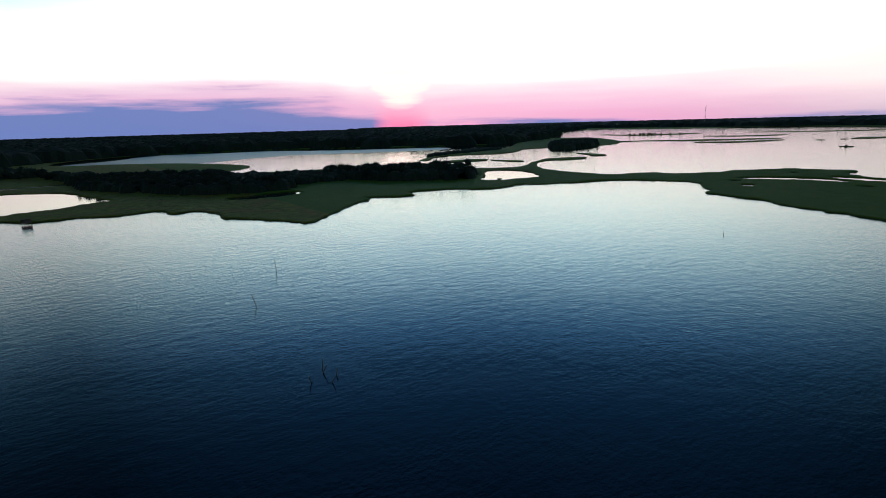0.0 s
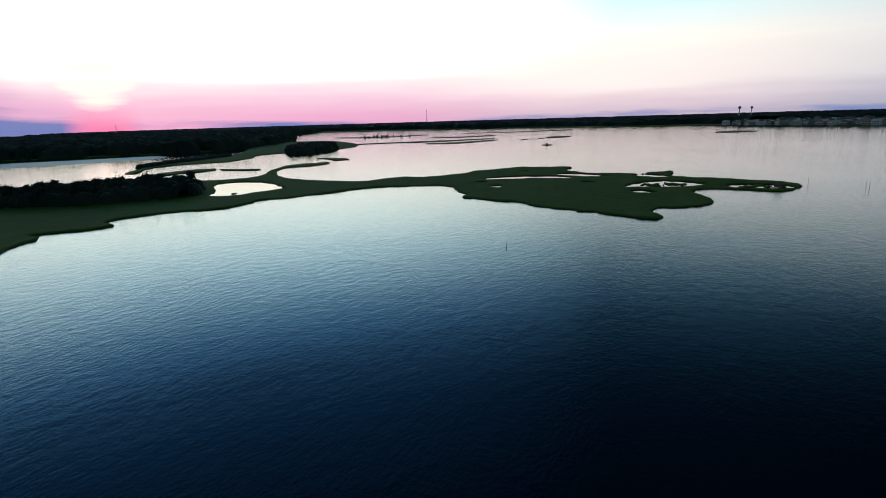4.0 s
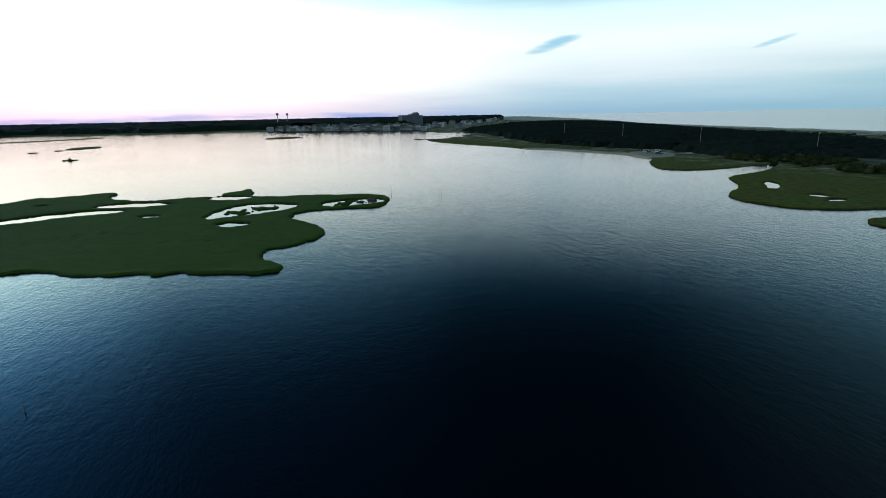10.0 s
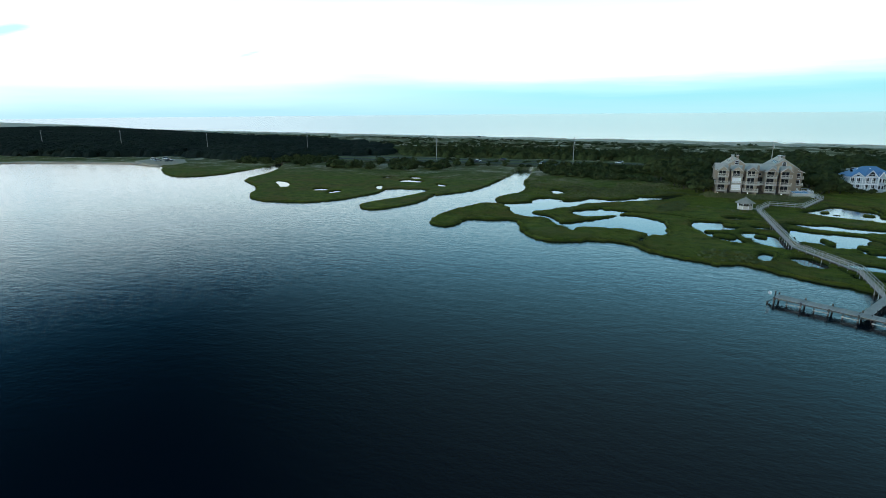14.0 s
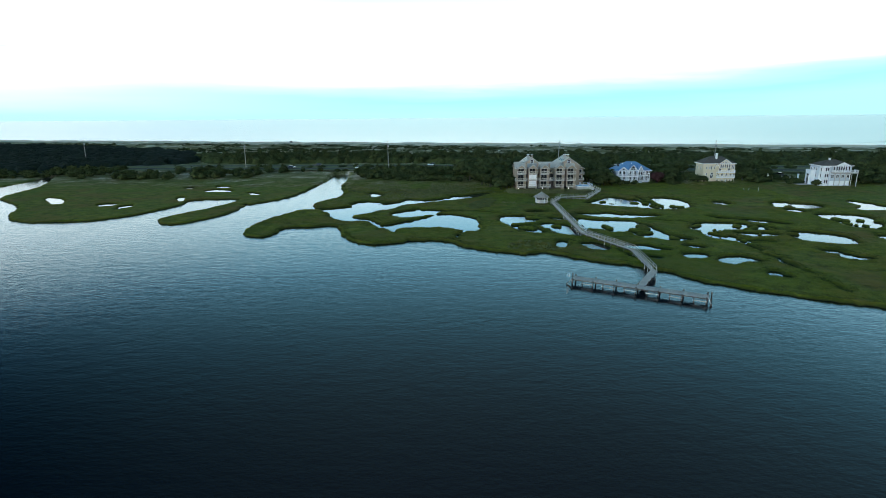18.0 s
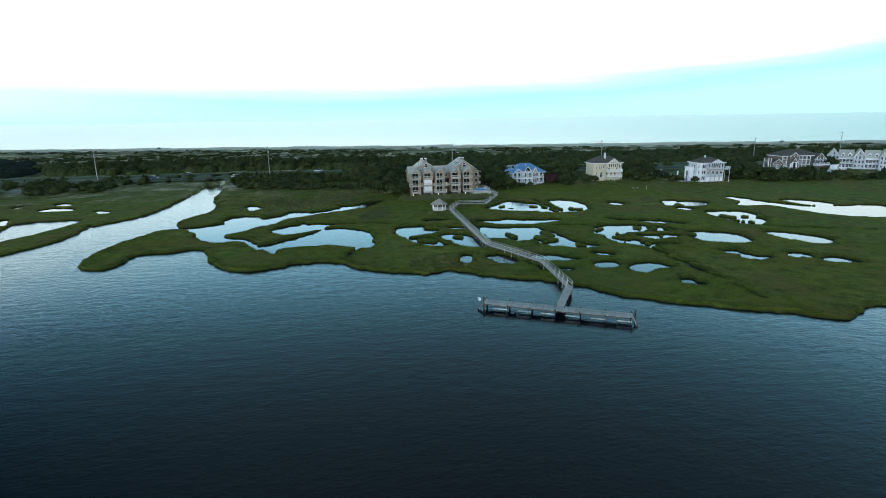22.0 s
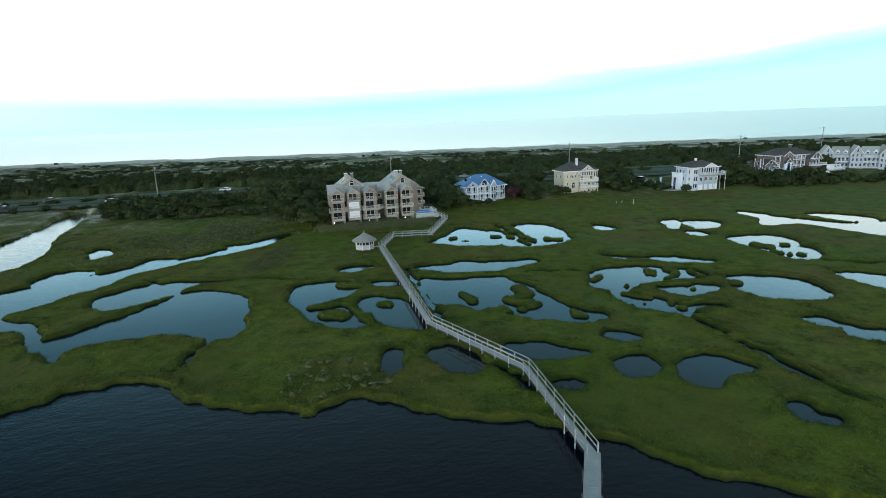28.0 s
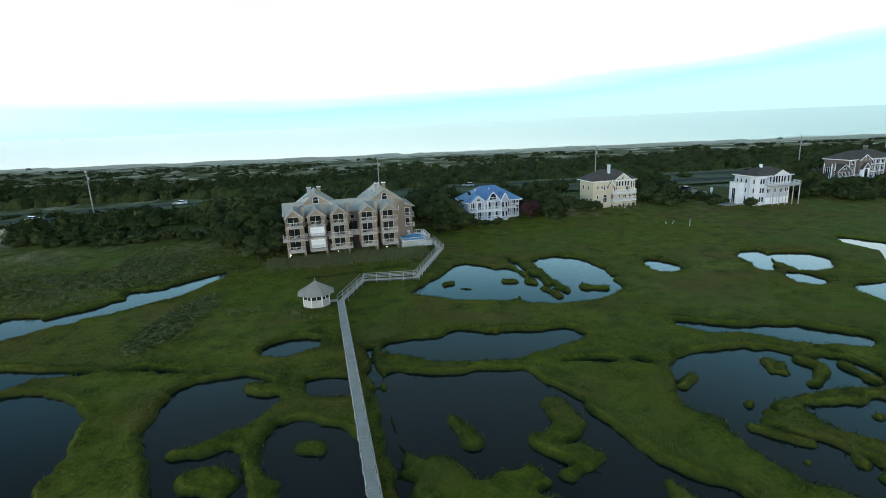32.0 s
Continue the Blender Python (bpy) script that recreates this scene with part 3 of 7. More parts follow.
# low tussock strips and islets in the ponds: line along the middle, half width
STRIPS_NEAR = [
    ([(40.1, 142.8), (40.6, 141.2), (40.8, 138.8)], 0.9),
    ([(50.3, 142), (50.6, 138.9), (47.4, 137.3), (46.4, 137.7), (47.6, 134.7), (49, 134.6)], 1.2),
    ([(46.7, 132.6), (48.5, 133.2), (50.1, 133.8)], 0.6),
    ([(37.3, 136.6), (38.9, 133.2), (40, 132), (43.7, 132.9)], 1.5),
    ([(53.3, 129.5), (53.3, 127.4), (54, 126.6)], 0.7),
    ([(45.1, 126), (46.7, 125.9)], 0.7),
]
STRIPS_RING = [
    ([(76, 143.2), (75, 141.7)], 0.35),
    ([(76.5, 141.8), (75.9, 140.9)], 0.42),
    ([(80, 142.4), (80.3, 140.3), (76.3, 137.9)], 0.56),
    ([(82.7, 140.5), (82.4, 136.4)], 0.35),
    ([(67.5, 136.7)], 0.42),
    ([(76.6, 131.5)], 0.49),
    ([(65.1, 128.3)], 0.35),
    ([(64.1, 141.5), (66.1, 142.9)], 0.56),
    ([(62.4, 136), (62.8, 134.4)], 0.49),
    ([(68.9, 124.7)], 0.56),
    ([(84.3, 131.6), (85.5, 131.1)], 0.56),
    ([(64.7, 133.3), (66.5, 131.3), (67.3, 130.1)], 0.63),
    ([(70.5, 131.6), (70.5, 130.2), (68.8, 127.1)], 0.56),
    ([(70.5, 127.6), (73.7, 127.1), (75.2, 125.4)], 0.7),
    ([(76.3, 125.6), (78, 124.3), (78.9, 122.3)], 0.77),
    ([(68, 134.7), (70.5, 131.6)], 0.7),
    ([(70.6, 122.5), (72.7, 122.3), (74.3, 120.2), (75.8, 119.1)], 0.77),
]
STRIPS_HOUSES = [
    ([(51.9, 180.7), (53.7, 179.9)], 0.6),
    ([(50, 183.7), (51.4, 183.9)], 0.5),
    ([(60.1, 181.9), (61.8, 181.1)], 0.5),
    ([(71.1, 174.1), (73.6, 172.3)], 0.9),
    ([(65.5, 175.9), (67.1, 173.4)], 0.7),
    ([(65.7, 196.9), (65.3, 178.5), (65.3, 171.5)], 0.8),
    ([(68.4, 193.2), (67.6, 180.5), (67.5, 173.2)], 0.7),
]
STRIPS_BUSHY = [
    ([(108.5, 150.8)], 1.5),
    ([(109.5, 148.9)], 1.2),
    ([(113.6, 149.2)], 0.8),
    ([(106.8, 145.2), (107.4, 143.9)], 0.7),
    ([(108, 142.6)], 0.7),
    ([(109.7, 142.2), (110.2, 141.3)], 0.5),
]
STRIPS_WALK = [
    ([(21.3, 155.4), (23.6, 154.2)], 1),
    ([(18.4, 140.4), (20.3, 139.2)], 1.7),
    ([(26.5, 143), (27.9, 142.5)], 0.8),
    ([(16, 144.8), (19.8, 144.7)], 0.5),
]
EAST_STRIPS = STRIPS_NEAR + STRIPS_RING + STRIPS_HOUSES + STRIPS_BUSHY + STRIPS_WALK
WEST_ISLETS = [(-116, -172, 1.5, 1.0, 0)]
# narrow ditches cut through the marsh: from x, y to x, y, half width
DITCHES = [(-13.9, 171.6, 0.8, 166, 0.3), (0.8, 166, 9.6, 163.6, 0.3), (9.6, 163.6, 16.6, 160.5, 0.3), (2.6, 136.3, 0.7, 132.6, 0.35), (0.7, 132.6, -0.5, 127.5, 0.35), (67.5, 122.7, 67.4, 118.9, 0.3), (67.4, 118.9, 68, 115.3, 0.3), (68, 115.3, 67.3, 111.8, 0.3), (67.3, 111.8, 67.5, 108.8, 0.3), (54.1, 151.3, 65.8, 146.7, 0.28), (65.7, 194.7, 65.4, 177.2, 0.3), (65.4, 177.2, 66.5, 172.2, 0.3), (109.6, 136.8, 115.1, 132.5, 0.25), (115.1, 132.5, 132.1, 125.2, 0.25), (67.2, 114.7, 67.3, 108.7, 0.3), (67.3, 108.7, 66.9, 102.7, 0.3), (66.9, 102.7, 67.4, 97.1, 0.3), (67.4, 97.1, 67.2, 89.8, 0.3), (67.2, 89.8, 66.6, 86.3, 0.3), (33.9, 132, 34.6, 161, 0.55), (36.5, 116, 38.5, 108.5, 0.3), (28, 196, 45, 197, 0.3)]

WEST_FRONT = [(125, -250), (103.5, -209.5), (88, -198.5), (80.5, -189.5), (73, -189), (65, -188.5), (57, -182.5), (48, -185), (41.5, -185.5), (40.5, -174), (37.5, -172), (32, -175.5), (27, -160), (30, -150), (24.5, -143), (18.5, -134), (13.5, -125), (14, -120), (8, -122), (1.5, -128.5), (-6.5, -136), (-19, -147.5), (-30, -154), (-29.5, -162), (-43.5, -149), (-50.5, -151.5), (-50.5, -160), (-61, -160), (-72.5, -156), (-81, -143), (-93.5, -141.5), (-104, -146.5), (-111.5, -137.5), (-120.5, -133.5), (-129, -130), (-141, -126), (-151, -120)]
ISLAND_FRONT = [(-158.5, -103.5), (-162, -97.5), (-160.5, -89), (-156, -85), (-145.5, -79), (-139, -72.5), (-133.5, -72.5), (-128.5, -70), (-129, -64), (-125, -54.5), (-125, -48), (-122, -43), (-117.5, -40), (-114.5, -33.5), (-113.5, -25), (-110.5, -24), (-111.5, -19), (-109, -16.5), (-108, -11.5), (-104, -6.5), (-104, 0), (-107, 1.5), (-111.5, 1), (-115.5, -2.5), (-123, -2.5), (-125, 5), (-133, 13.5), (-141, 15), (-149, 13), (-156.5, 10.5), (-163, 6), (-173.5, 11), (-173.5, 25), (-170, 36), (-177.5, 42), (-187, 45.5), (-200, 45)]
ISLAND_BACK = [(-205.5, 30), (-209, 14), (-214.5, 2.5), (-220, -3.5), (-227.5, -1.5), (-243, -3), (-235.5, -7), (-233.5, -13.5), (-223.5, -14), (-224, -26), (-223.5, -42.5), (-237.5, -57), (-254, -55), (-258.5, -61.5), (-252.5, -70.5), (-251, -79), (-255, -83.5), (-244.5, -90.5), (-231, -99.5), (-226, -105.5), (-217, -102.5), (-208.5, -107.5), (-196, -115), (-189.5, -124)]
WEST_BACK = [(-192.5, -127), (-181, -135.5), (-166.5, -138), (-166.5, -156), (-167, -171.5), (-173.5, -193.5), (-186, -210), (-211, -233.5), (-233, -243), (-240.5, -232), (-262.5, -230), (-275, -241.5), (-262.5, -250), (-246.5, -255), (-223, -244.5), (-208, -237.5), (-190, -223), (-171.5, -216), (-160, -221.5), (-154.5, -233), (-150, -238.5), (-130, -262), (-110, -300), (-60, -322), (0, -330), (60, -335), (125, -335)]
WEST_SHORE = WEST_FRONT + ISLAND_FRONT + ISLAND_BACK + WEST_BACK
ISL_P1 = [(-188.5, -86.5), (-198.5, -80.5), (-205.5, -68.5), (-209, -54.5), (-204, -43.5), (-199, -47.5), (-196.5, -61.5), (-192, -71.5), (-187.5, -81.5)]
ISL_P2 = [(-214.5, -57), (-221.5, -53), (-220, -42), (-214, -29), (-209.5, -34), (-211.5, -47)]
ISL_P3 = [(-219, -20), (-224.5, -13), (-218.5, -4.5), (-213, -3), (-211, -11)]
ISL_P4 = [(-185, -14), (-194, -9.5), (-197.5, -2), (-193, 8), (-187, 13), (-180.5, 7.5), (-175.5, -1), (-173.5, -8), (-171, -19)]
ISL_P5 = [(-162, -14.5), (-164, -9), (-158, -4.5), (-156, -10)]
ISL_P6 = [(-163.5, -71), (-167.5, -69), (-161.5, -66.5), (-160, -68.5)]
ISL_P7 = [(-175.5, -83.5), (-179.5, -80), (-176.5, -78.5), (-174, -81)]
ISL_P8 = [(-186.5, -37.5), (-189.5, -35), (-186.5, -32), (-183.5, -34)]
ISL_P9 = [(-229, -78), (-232, -76.5), (-227, -74.5)]
ISL_P10 = [(-188, 20.5), (-192, 32), (-188.5, 42.5), (-180, 41), (-178, 29.5), (-179, 21.5)]
W_POND1 = [(132, -312.5), (91.5, -308), (78.5, -299.5), (65, -287.5), (59, -254.5), (51.5, -235.5), (62, -232), (70, -223.5), (79, -219), (85.5, -218.5), (88.5, -213), (122, -243.5)]
W_POND2 = [(14.5, -202.5), (4, -201.5), (-13, -206), (-20, -200.5), (-12.5, -191.5), (-1.5, -190), (11.5, -192)]
WEST_POND = [(-140, -209.5), (-149, -210), (-155.5, -203.5), (-153.5, -188), (-138, -163), (-130.5, -162), (-121.5, -165.5), (-111, -165.5), (-107, -175.5), (-118.5, -183.5)]
WEST_PONDS = [ISL_P1, ISL_P2, ISL_P3, ISL_P4, ISL_P5, ISL_P6, ISL_P7, ISL_P8, ISL_P9, ISL_P10, W_POND1, W_POND2, WEST_POND]

# ---------------------------------------------------------------- ground


def near_bank(p):
    return np.stack([0.005 * p[:, 0], 0.011 * (p[:, 1] - 70)], -1)


def cut_waters(X, Y, sd, waters):
    x0, x1, y0, y1 = X.min(), X.max(), Y.min(), Y.max()
    ys, xs = Y[:, 0], X[0]
    for w in waters:
        p = rounded(w, 1)
        (ax, ay), (bx, by) = p.min(0) - 5, p.max(0) + 5
        i0, i1 = np.searchsorted(ys, [ay, by])
        j0, j1 = np.searchsorted(xs, [ax, bx])
        if i1 - i0 < 2 or j1 - j0 < 2:
            continue
        sub = inside_distance(X[i0:i1, j0:j1], Y[i0:i1, j0:j1], p)
        if ay > 60:  # the water runs on under the near bank's grass
            sub = np.maximum(sub, inside_distance(X[i0:i1, j0:j1], Y[i0:i1, j0:j1], p - near_bank(p)))
        sd[i0:i1, j0:j1] = np.minimum(sd[i0:i1, j0:j1], -sub - (0.8 if ay < 60 else 0.0 if ax > 110 else 0.4))
    return sd


def add_islets(X, Y, sd, islets):
    for cx, cy, rx, ry, turn in islets:
        c, s = math.cos(radians(turn)), math.sin(radians(turn))
        u, v = (X - cx) * c + (Y - cy) * s, -(X - cx) * s + (Y - cy) * c
        near = (np.abs(u) < rx + 3) & (np.abs(v) < ry + 3)
        d = (1 - np.sqrt((u / rx) ** 2 + (v / ry) ** 2)) * min(rx, ry)
        sd[near] = np.maximum(sd[near], d[near])
    return sd


def add_strips(X, Y, sd, strips):
    for line, half in strips:
        p = np.array(line)
        (ax, ay), (bx, by) = p.min(0) - 4, p.max(0) + 4
        i0, i1 = np.searchsorted(Y[:, 0], [ay, by])
        j0, j1 = np.searchsorted(X[0], [ax, bx])
        if i1 - i0 < 2 or j1 - j0 < 2:
            continue
        x, y = X[i0:i1, j0:j1], Y[i0:i1, j0:j1]
        best = np.hypot(x - p[0, 0], y - p[0, 1])
        for a, b in zip(p[:-1], p[1:]):
            k = np.clip(((x - a[0]) * (b[0] - a[0]) + (y - a[1]) * (b[1] - a[1])) / max((b - a) @ (b - a), 1e-6), 0, 1)
            best = np.minimum(best, np.hypot(x - a[0] - k * (b[0] - a[0]), y - a[1] - k * (b[1] - a[1])))
        sd[i0:i1, j0:j1] = np.maximum(sd[i0:i1, j0:j1], np.minimum(half - best, 1.2) + 0.15)
    return sd


def land_height(X, Y, outline, waters, islets, strips, upland, wob=0.5):
    sd = inside_distance(X, Y, rounded(outline, 1))
    sd = np.clip(sd, -50, 50)
    sd = cut_waters(X, Y, sd, waters)
    sd = add_islets(X, Y, sd, islets)
    sd = add_strips(X, Y, sd, strips)
    for ax, ay, bx, by, half in DITCHES:
        k = np.clip(((X - ax) * (bx - ax) + (Y - ay) * (by - ay)) / ((bx - ax) ** 2 + (by - ay) ** 2), 0, 1)
        d = np.hypot(X - ax - k * (bx - ax), Y - ay - k * (by - ay)) + lump(X, Y, 5.0, 2) * 0.5
        sd = np.minimum(sd, np.where(d < 3, (d - half) * 0.8 + 0.12, sd))
    sd = sd + (wob * lump(X, Y, 4.5, 3) + 0.55 * lump(X, Y, 2.2, 2) + 0.22 * lump(X, Y, 1.0, 1)) * np.clip((sd + 6) / 3, 0, 1)
    z = -0.6 + 1.0 * ease(sd, -0.35, 0.5) + (0.14 * lump(X, Y, 1.6, 3) + 0.10 * lump(X, Y, 7.0, 2)) * ease(sd, 0, 1)
    rim = ease(sd, 0.0, 0.8) * (1 - ease(sd, 0.9, 2.8))
    z += (0.13 + 0.10 * lump(X, Y, 2.4, 2)) * rim
    return np.where(sd > 0.3, z + upland(X, Y), z), sd


def east_rise(X, Y):
    """Marsh rises to the roadside scrub, the dunes and falls to the beach."""
    s = Y + 0.25 * X
    r = 1.3 * ease(Y, 222, 285) * ease(s, 195, 260)
    dune = np.exp(-((s - 468) / 34.0) ** 2) * (0.8 + 0.7 * lump(X, Y, 30, 3)) + ease(s, 320, 460) * 0.5 * (1 + lump(X, Y, 25, 3))
    return r + dune - 2.8 * ease(s, 495, 640)


FIELDS = {}


def ground_sheet(name, x0, x1, y0, y1, step, mat, label, hole=None, drop=0.0, **k):
    xs, ys = np.arange(x0, x1 + step / 2, step), np.arange(y0, y1 + step / 2, step)
    X, Y = np.meshgrid(xs, ys)
    Z, sd = land_height(X, Y, **k)
    Z = Z - drop
    low = Z < -0.45
    keep = ~(low[:-1, :-1] & low[1:, :-1] & low[:-1, 1:] & low[1:, 1:])
    if hole:
        hx0, hx1, hy0, hy1 = hole
        inn = (X > hx0) & (X < hx1) & (Y > hy0) & (Y < hy1)
        keep &= ~(inn[:-1, :-1] & inn[1:, 1:])
    me = grid_mesh(name, X, Y, Z, keep, mat)
    FIELDS[name] = (xs, ys, Z, sd)
    return tagged(new(name, me), label, "ground", kind="structure")


def sheet(name, x0, x1, y0, y1, z, mat, label, category, cells=1):
    xs, ys = np.linspace(x0, x1, cells + 1), np.linspace(y0, y1, cells + 1)
    X, Y = np.meshgrid(xs, ys)
    me = grid_mesh(name, X, Y, np.full(X.shape, z), np.ones((cells, cells), bool), mat, False)
    return tagged(new(name, me), label, category, kind="structure")


sheet("water", -4900, 4900, -4900, 4900, 0.0, BAY, "dark rippled bay water reflecting the dusk sky", "water", 20)
_sea = [(-4800, 1740), (-2400, 1160), (-1100, 835), (-400, 662), (0, 566), (400, 466), (900, 340), (4800, -640), (4800, 4850), (-4800, 4850)]
tagged(new("sea", mesh_of("sea", [(x, y, 0.012) for x, y in _sea], [range(len(_sea))], SEA)), "pale open sea beyond the beach", "water", kind="structure")
NEAR, SIDE = (-65, 125, 60, 236), (123, 215, 56, 236)
EAST = dict(outline=EAST_SHORE, waters=EAST_PONDS, islets=[], strips=EAST_STRIPS, upland=east_rise)
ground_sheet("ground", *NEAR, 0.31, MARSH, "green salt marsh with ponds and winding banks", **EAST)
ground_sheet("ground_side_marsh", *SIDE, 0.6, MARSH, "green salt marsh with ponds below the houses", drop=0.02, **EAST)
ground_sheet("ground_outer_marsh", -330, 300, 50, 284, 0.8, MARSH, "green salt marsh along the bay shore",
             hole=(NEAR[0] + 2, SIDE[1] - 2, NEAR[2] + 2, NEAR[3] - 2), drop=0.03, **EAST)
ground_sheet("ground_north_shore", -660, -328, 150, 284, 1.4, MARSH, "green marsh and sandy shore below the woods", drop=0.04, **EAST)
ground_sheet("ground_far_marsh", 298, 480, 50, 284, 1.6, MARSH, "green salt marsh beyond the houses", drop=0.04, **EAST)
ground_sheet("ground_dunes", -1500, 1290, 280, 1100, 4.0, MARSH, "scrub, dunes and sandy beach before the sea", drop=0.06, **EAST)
_r = np.random.default_rng(14)
for _p in (ISL_P4, ISL_P10):
    _q = np.array(_p)
    for _ in range(44):
        _c = _r.dirichlet(np.ones(len(_q)) * 0.6) @ _q
        WEST_ISLETS.append((_c[0], _c[1], _r.uniform(0.5, 1.3), _r.uniform(0.35, 0.8), _r.uniform(0, 180)))
WEST = dict(outline=WEST_SHORE, waters=WEST_PONDS, islets=WEST_ISLETS, strips=[], upland=lambda X, Y: 0.2 * lump(X, Y, 20), wob=1.1)
ground_sheet("ground_west_marsh", -300, 150, -345, 60, 0.85, MARSH, "dark green salt marsh point and island in the bay", **WEST)
for k, w in enumerate(EAST_PONDS + WEST_PONDS):
    p = rounded(w, 1)
    (ax, ay), (bx, by) = p.min(0) - 4, p.max(0) + 4
    gx, gy = np.meshgrid(np.arange(ax, bx, 0.8), np.arange(ay, by, 0.8))
    inn = inside_distance(gx, gy, p) > -2.2
    if w[0][1] > 60:
        inn |= inside_distance(gx, gy, p - near_bank(p)) > -2.2
    keep = inn[:-1, :-1] & inn[1:, :-1] & inn[:-1, 1:] & inn[1:, 1:]
    me = grid_mesh("pond", gx, gy, np.full(gx.shape, 0.004 + 0.0008 * k), keep, POND, False)
    tagged(new("pond", me), "still marsh pond mirroring the pale sky", "water", kind="structure")

# ---------------------------------------------------------------- far shores and bars


def low_bar(name, points, label, height=0.5, wob=1.5, mat=None):
    """A low strip of marsh, with a soft outline, a rim and a flat top."""
    p = rounded(points, 2)
    n = len(p)
    r = np.random.default_rng(n)
    p = p + r.normal(0, wob * 0.25, p.shape)
    c = p.mean(0)
    v = [(x, y, -0.4) for x, y in p] + [(x, y, height * (0.7 + 0.3 * r.random())) for x, y in c + (p - c) * 0.97]
    f = [(i, (i + 1) % n, n + (i + 1) % n, n + i) for i in range(n)] + [tuple(range(n, 2 * n))]
    return tagged(new(name, mesh_of(name, v, f, mat or MARSH)), label, "ground", kind="structure")


BARS = [
    [(-157, -284), (-181, -289), (-204, -279), (-219, -295), (-200, -304), (-172, -303)],
    [(-207, -279), (-208, -262), (-212, -247), (-219, -256), (-212, -268), (-213, -286)],
    [(-311, -285), (-316, -268), (-305, -240), (-296, -243), (-287, -244), (-304, -262)],
    [(-489, -398), (-544, -392), (-577, -365), (-580, -322), (-628, -289), (-682, -252), (-700, -262), (-640, -310), (-600, -360), (-570, -400), (-500, -425)],
    [(-538, -300), (-551, -248), (-643, -232), (-640, -245), (-575, -262), (-560, -300)],
    [(-747, -399), (-744, -329), (-819, -300), (-840, -312), (-770, -345), (-775, -400)],
    [(-678, -187), (-690, -165), (-721, -156), (-750, -165), (-735, -188)],
    [(-497, -139), (-495, -130), (-503, -128), (-505, -139)],
    [(-800, -631), (-767, -527), (-841, -481), (-916, -472), (-930, -500), (-850, -520), (-810, -560), (-830, -640)],
    [(-640, -205), (-638, -198), (-646, -197), (-648, -205)], [(-668, -190), (-667, -184), (-676, -184), (-676, -190)],
    [(-950, -420), (-1000, -300), (-1100, -220), (-1120, -250), (-1020, -330), (-980, -430)],
    [(-800, 20), (-790, 60), (-850, 90), (-860, 40)],
]
for b in BARS:
    low_bar("marsh_bar", b, "low dark marsh bar lying in the bay", 0.6)
# wet lagoon floor behind the west point, and the land round it
low_bar("mudflat", [(75, -560), (40, -600), (10, -620), (-20, -690), (-60, -710), (-118, -675), (-176, -674), (-209, -604), (-253, -569), (-298, -534),
                    (-345, -510), (-320, -455), (-250, -470), (-170, -520), (-110, -520), (-40, -470), (40, -500)], "grey wet mudflat with thin pools", 0.06, 4, MUD)
low_bar("ground_lagoon_bank", [(-160, -310), (-206, -352), (-226, -360), (-258, -347), (-263, -338), (-306, -347), (-341, -379), (-381, -374), (-425, -350),
                               (-480, -356), (-560, -400), (-700, -560), (-620, -640), (-480, -520), (-400, -450), (-330, -400), (-300, -388), (-240, -372), (-190, -350)],
        "dark marsh bank round the lagoon", 0.7, 4)
low_bar("ground_west_woods", [(160, -330), (100, -335), (20, -345), (-40, -352), (-60, -400), (0, -520), (80, -545), (60, -640), (-40, -730), (-190, -705), (-310, -575),
                              (-400, -500), (-500, -525), (-700, -620), (-1100, -980), (-1500, -1160), (-1500, -2600), (900, -2600), (700, -400)],
        "dark wooded shore of the mainland", 0.8, 4)
low_bar("ground_far_shore", [(-1215, -1070), (-1350, -1000), (-1330, -690), (-1450, -630), (-1500, -475), (-1300, -260), (-1285, -120), (-1280, 5), (-1185, 48), (-1054, 164),
                             (-950, 300), (-1030, 335), (-880, 322), (-760, 330), (-900, 800), (-1500, 1150), (-4500, 2300), (-4500, -4500), (-1500, -4000)],
        "low far shore of the bay", 0.9, 6)

# ---------------------------------------------------------------- woods


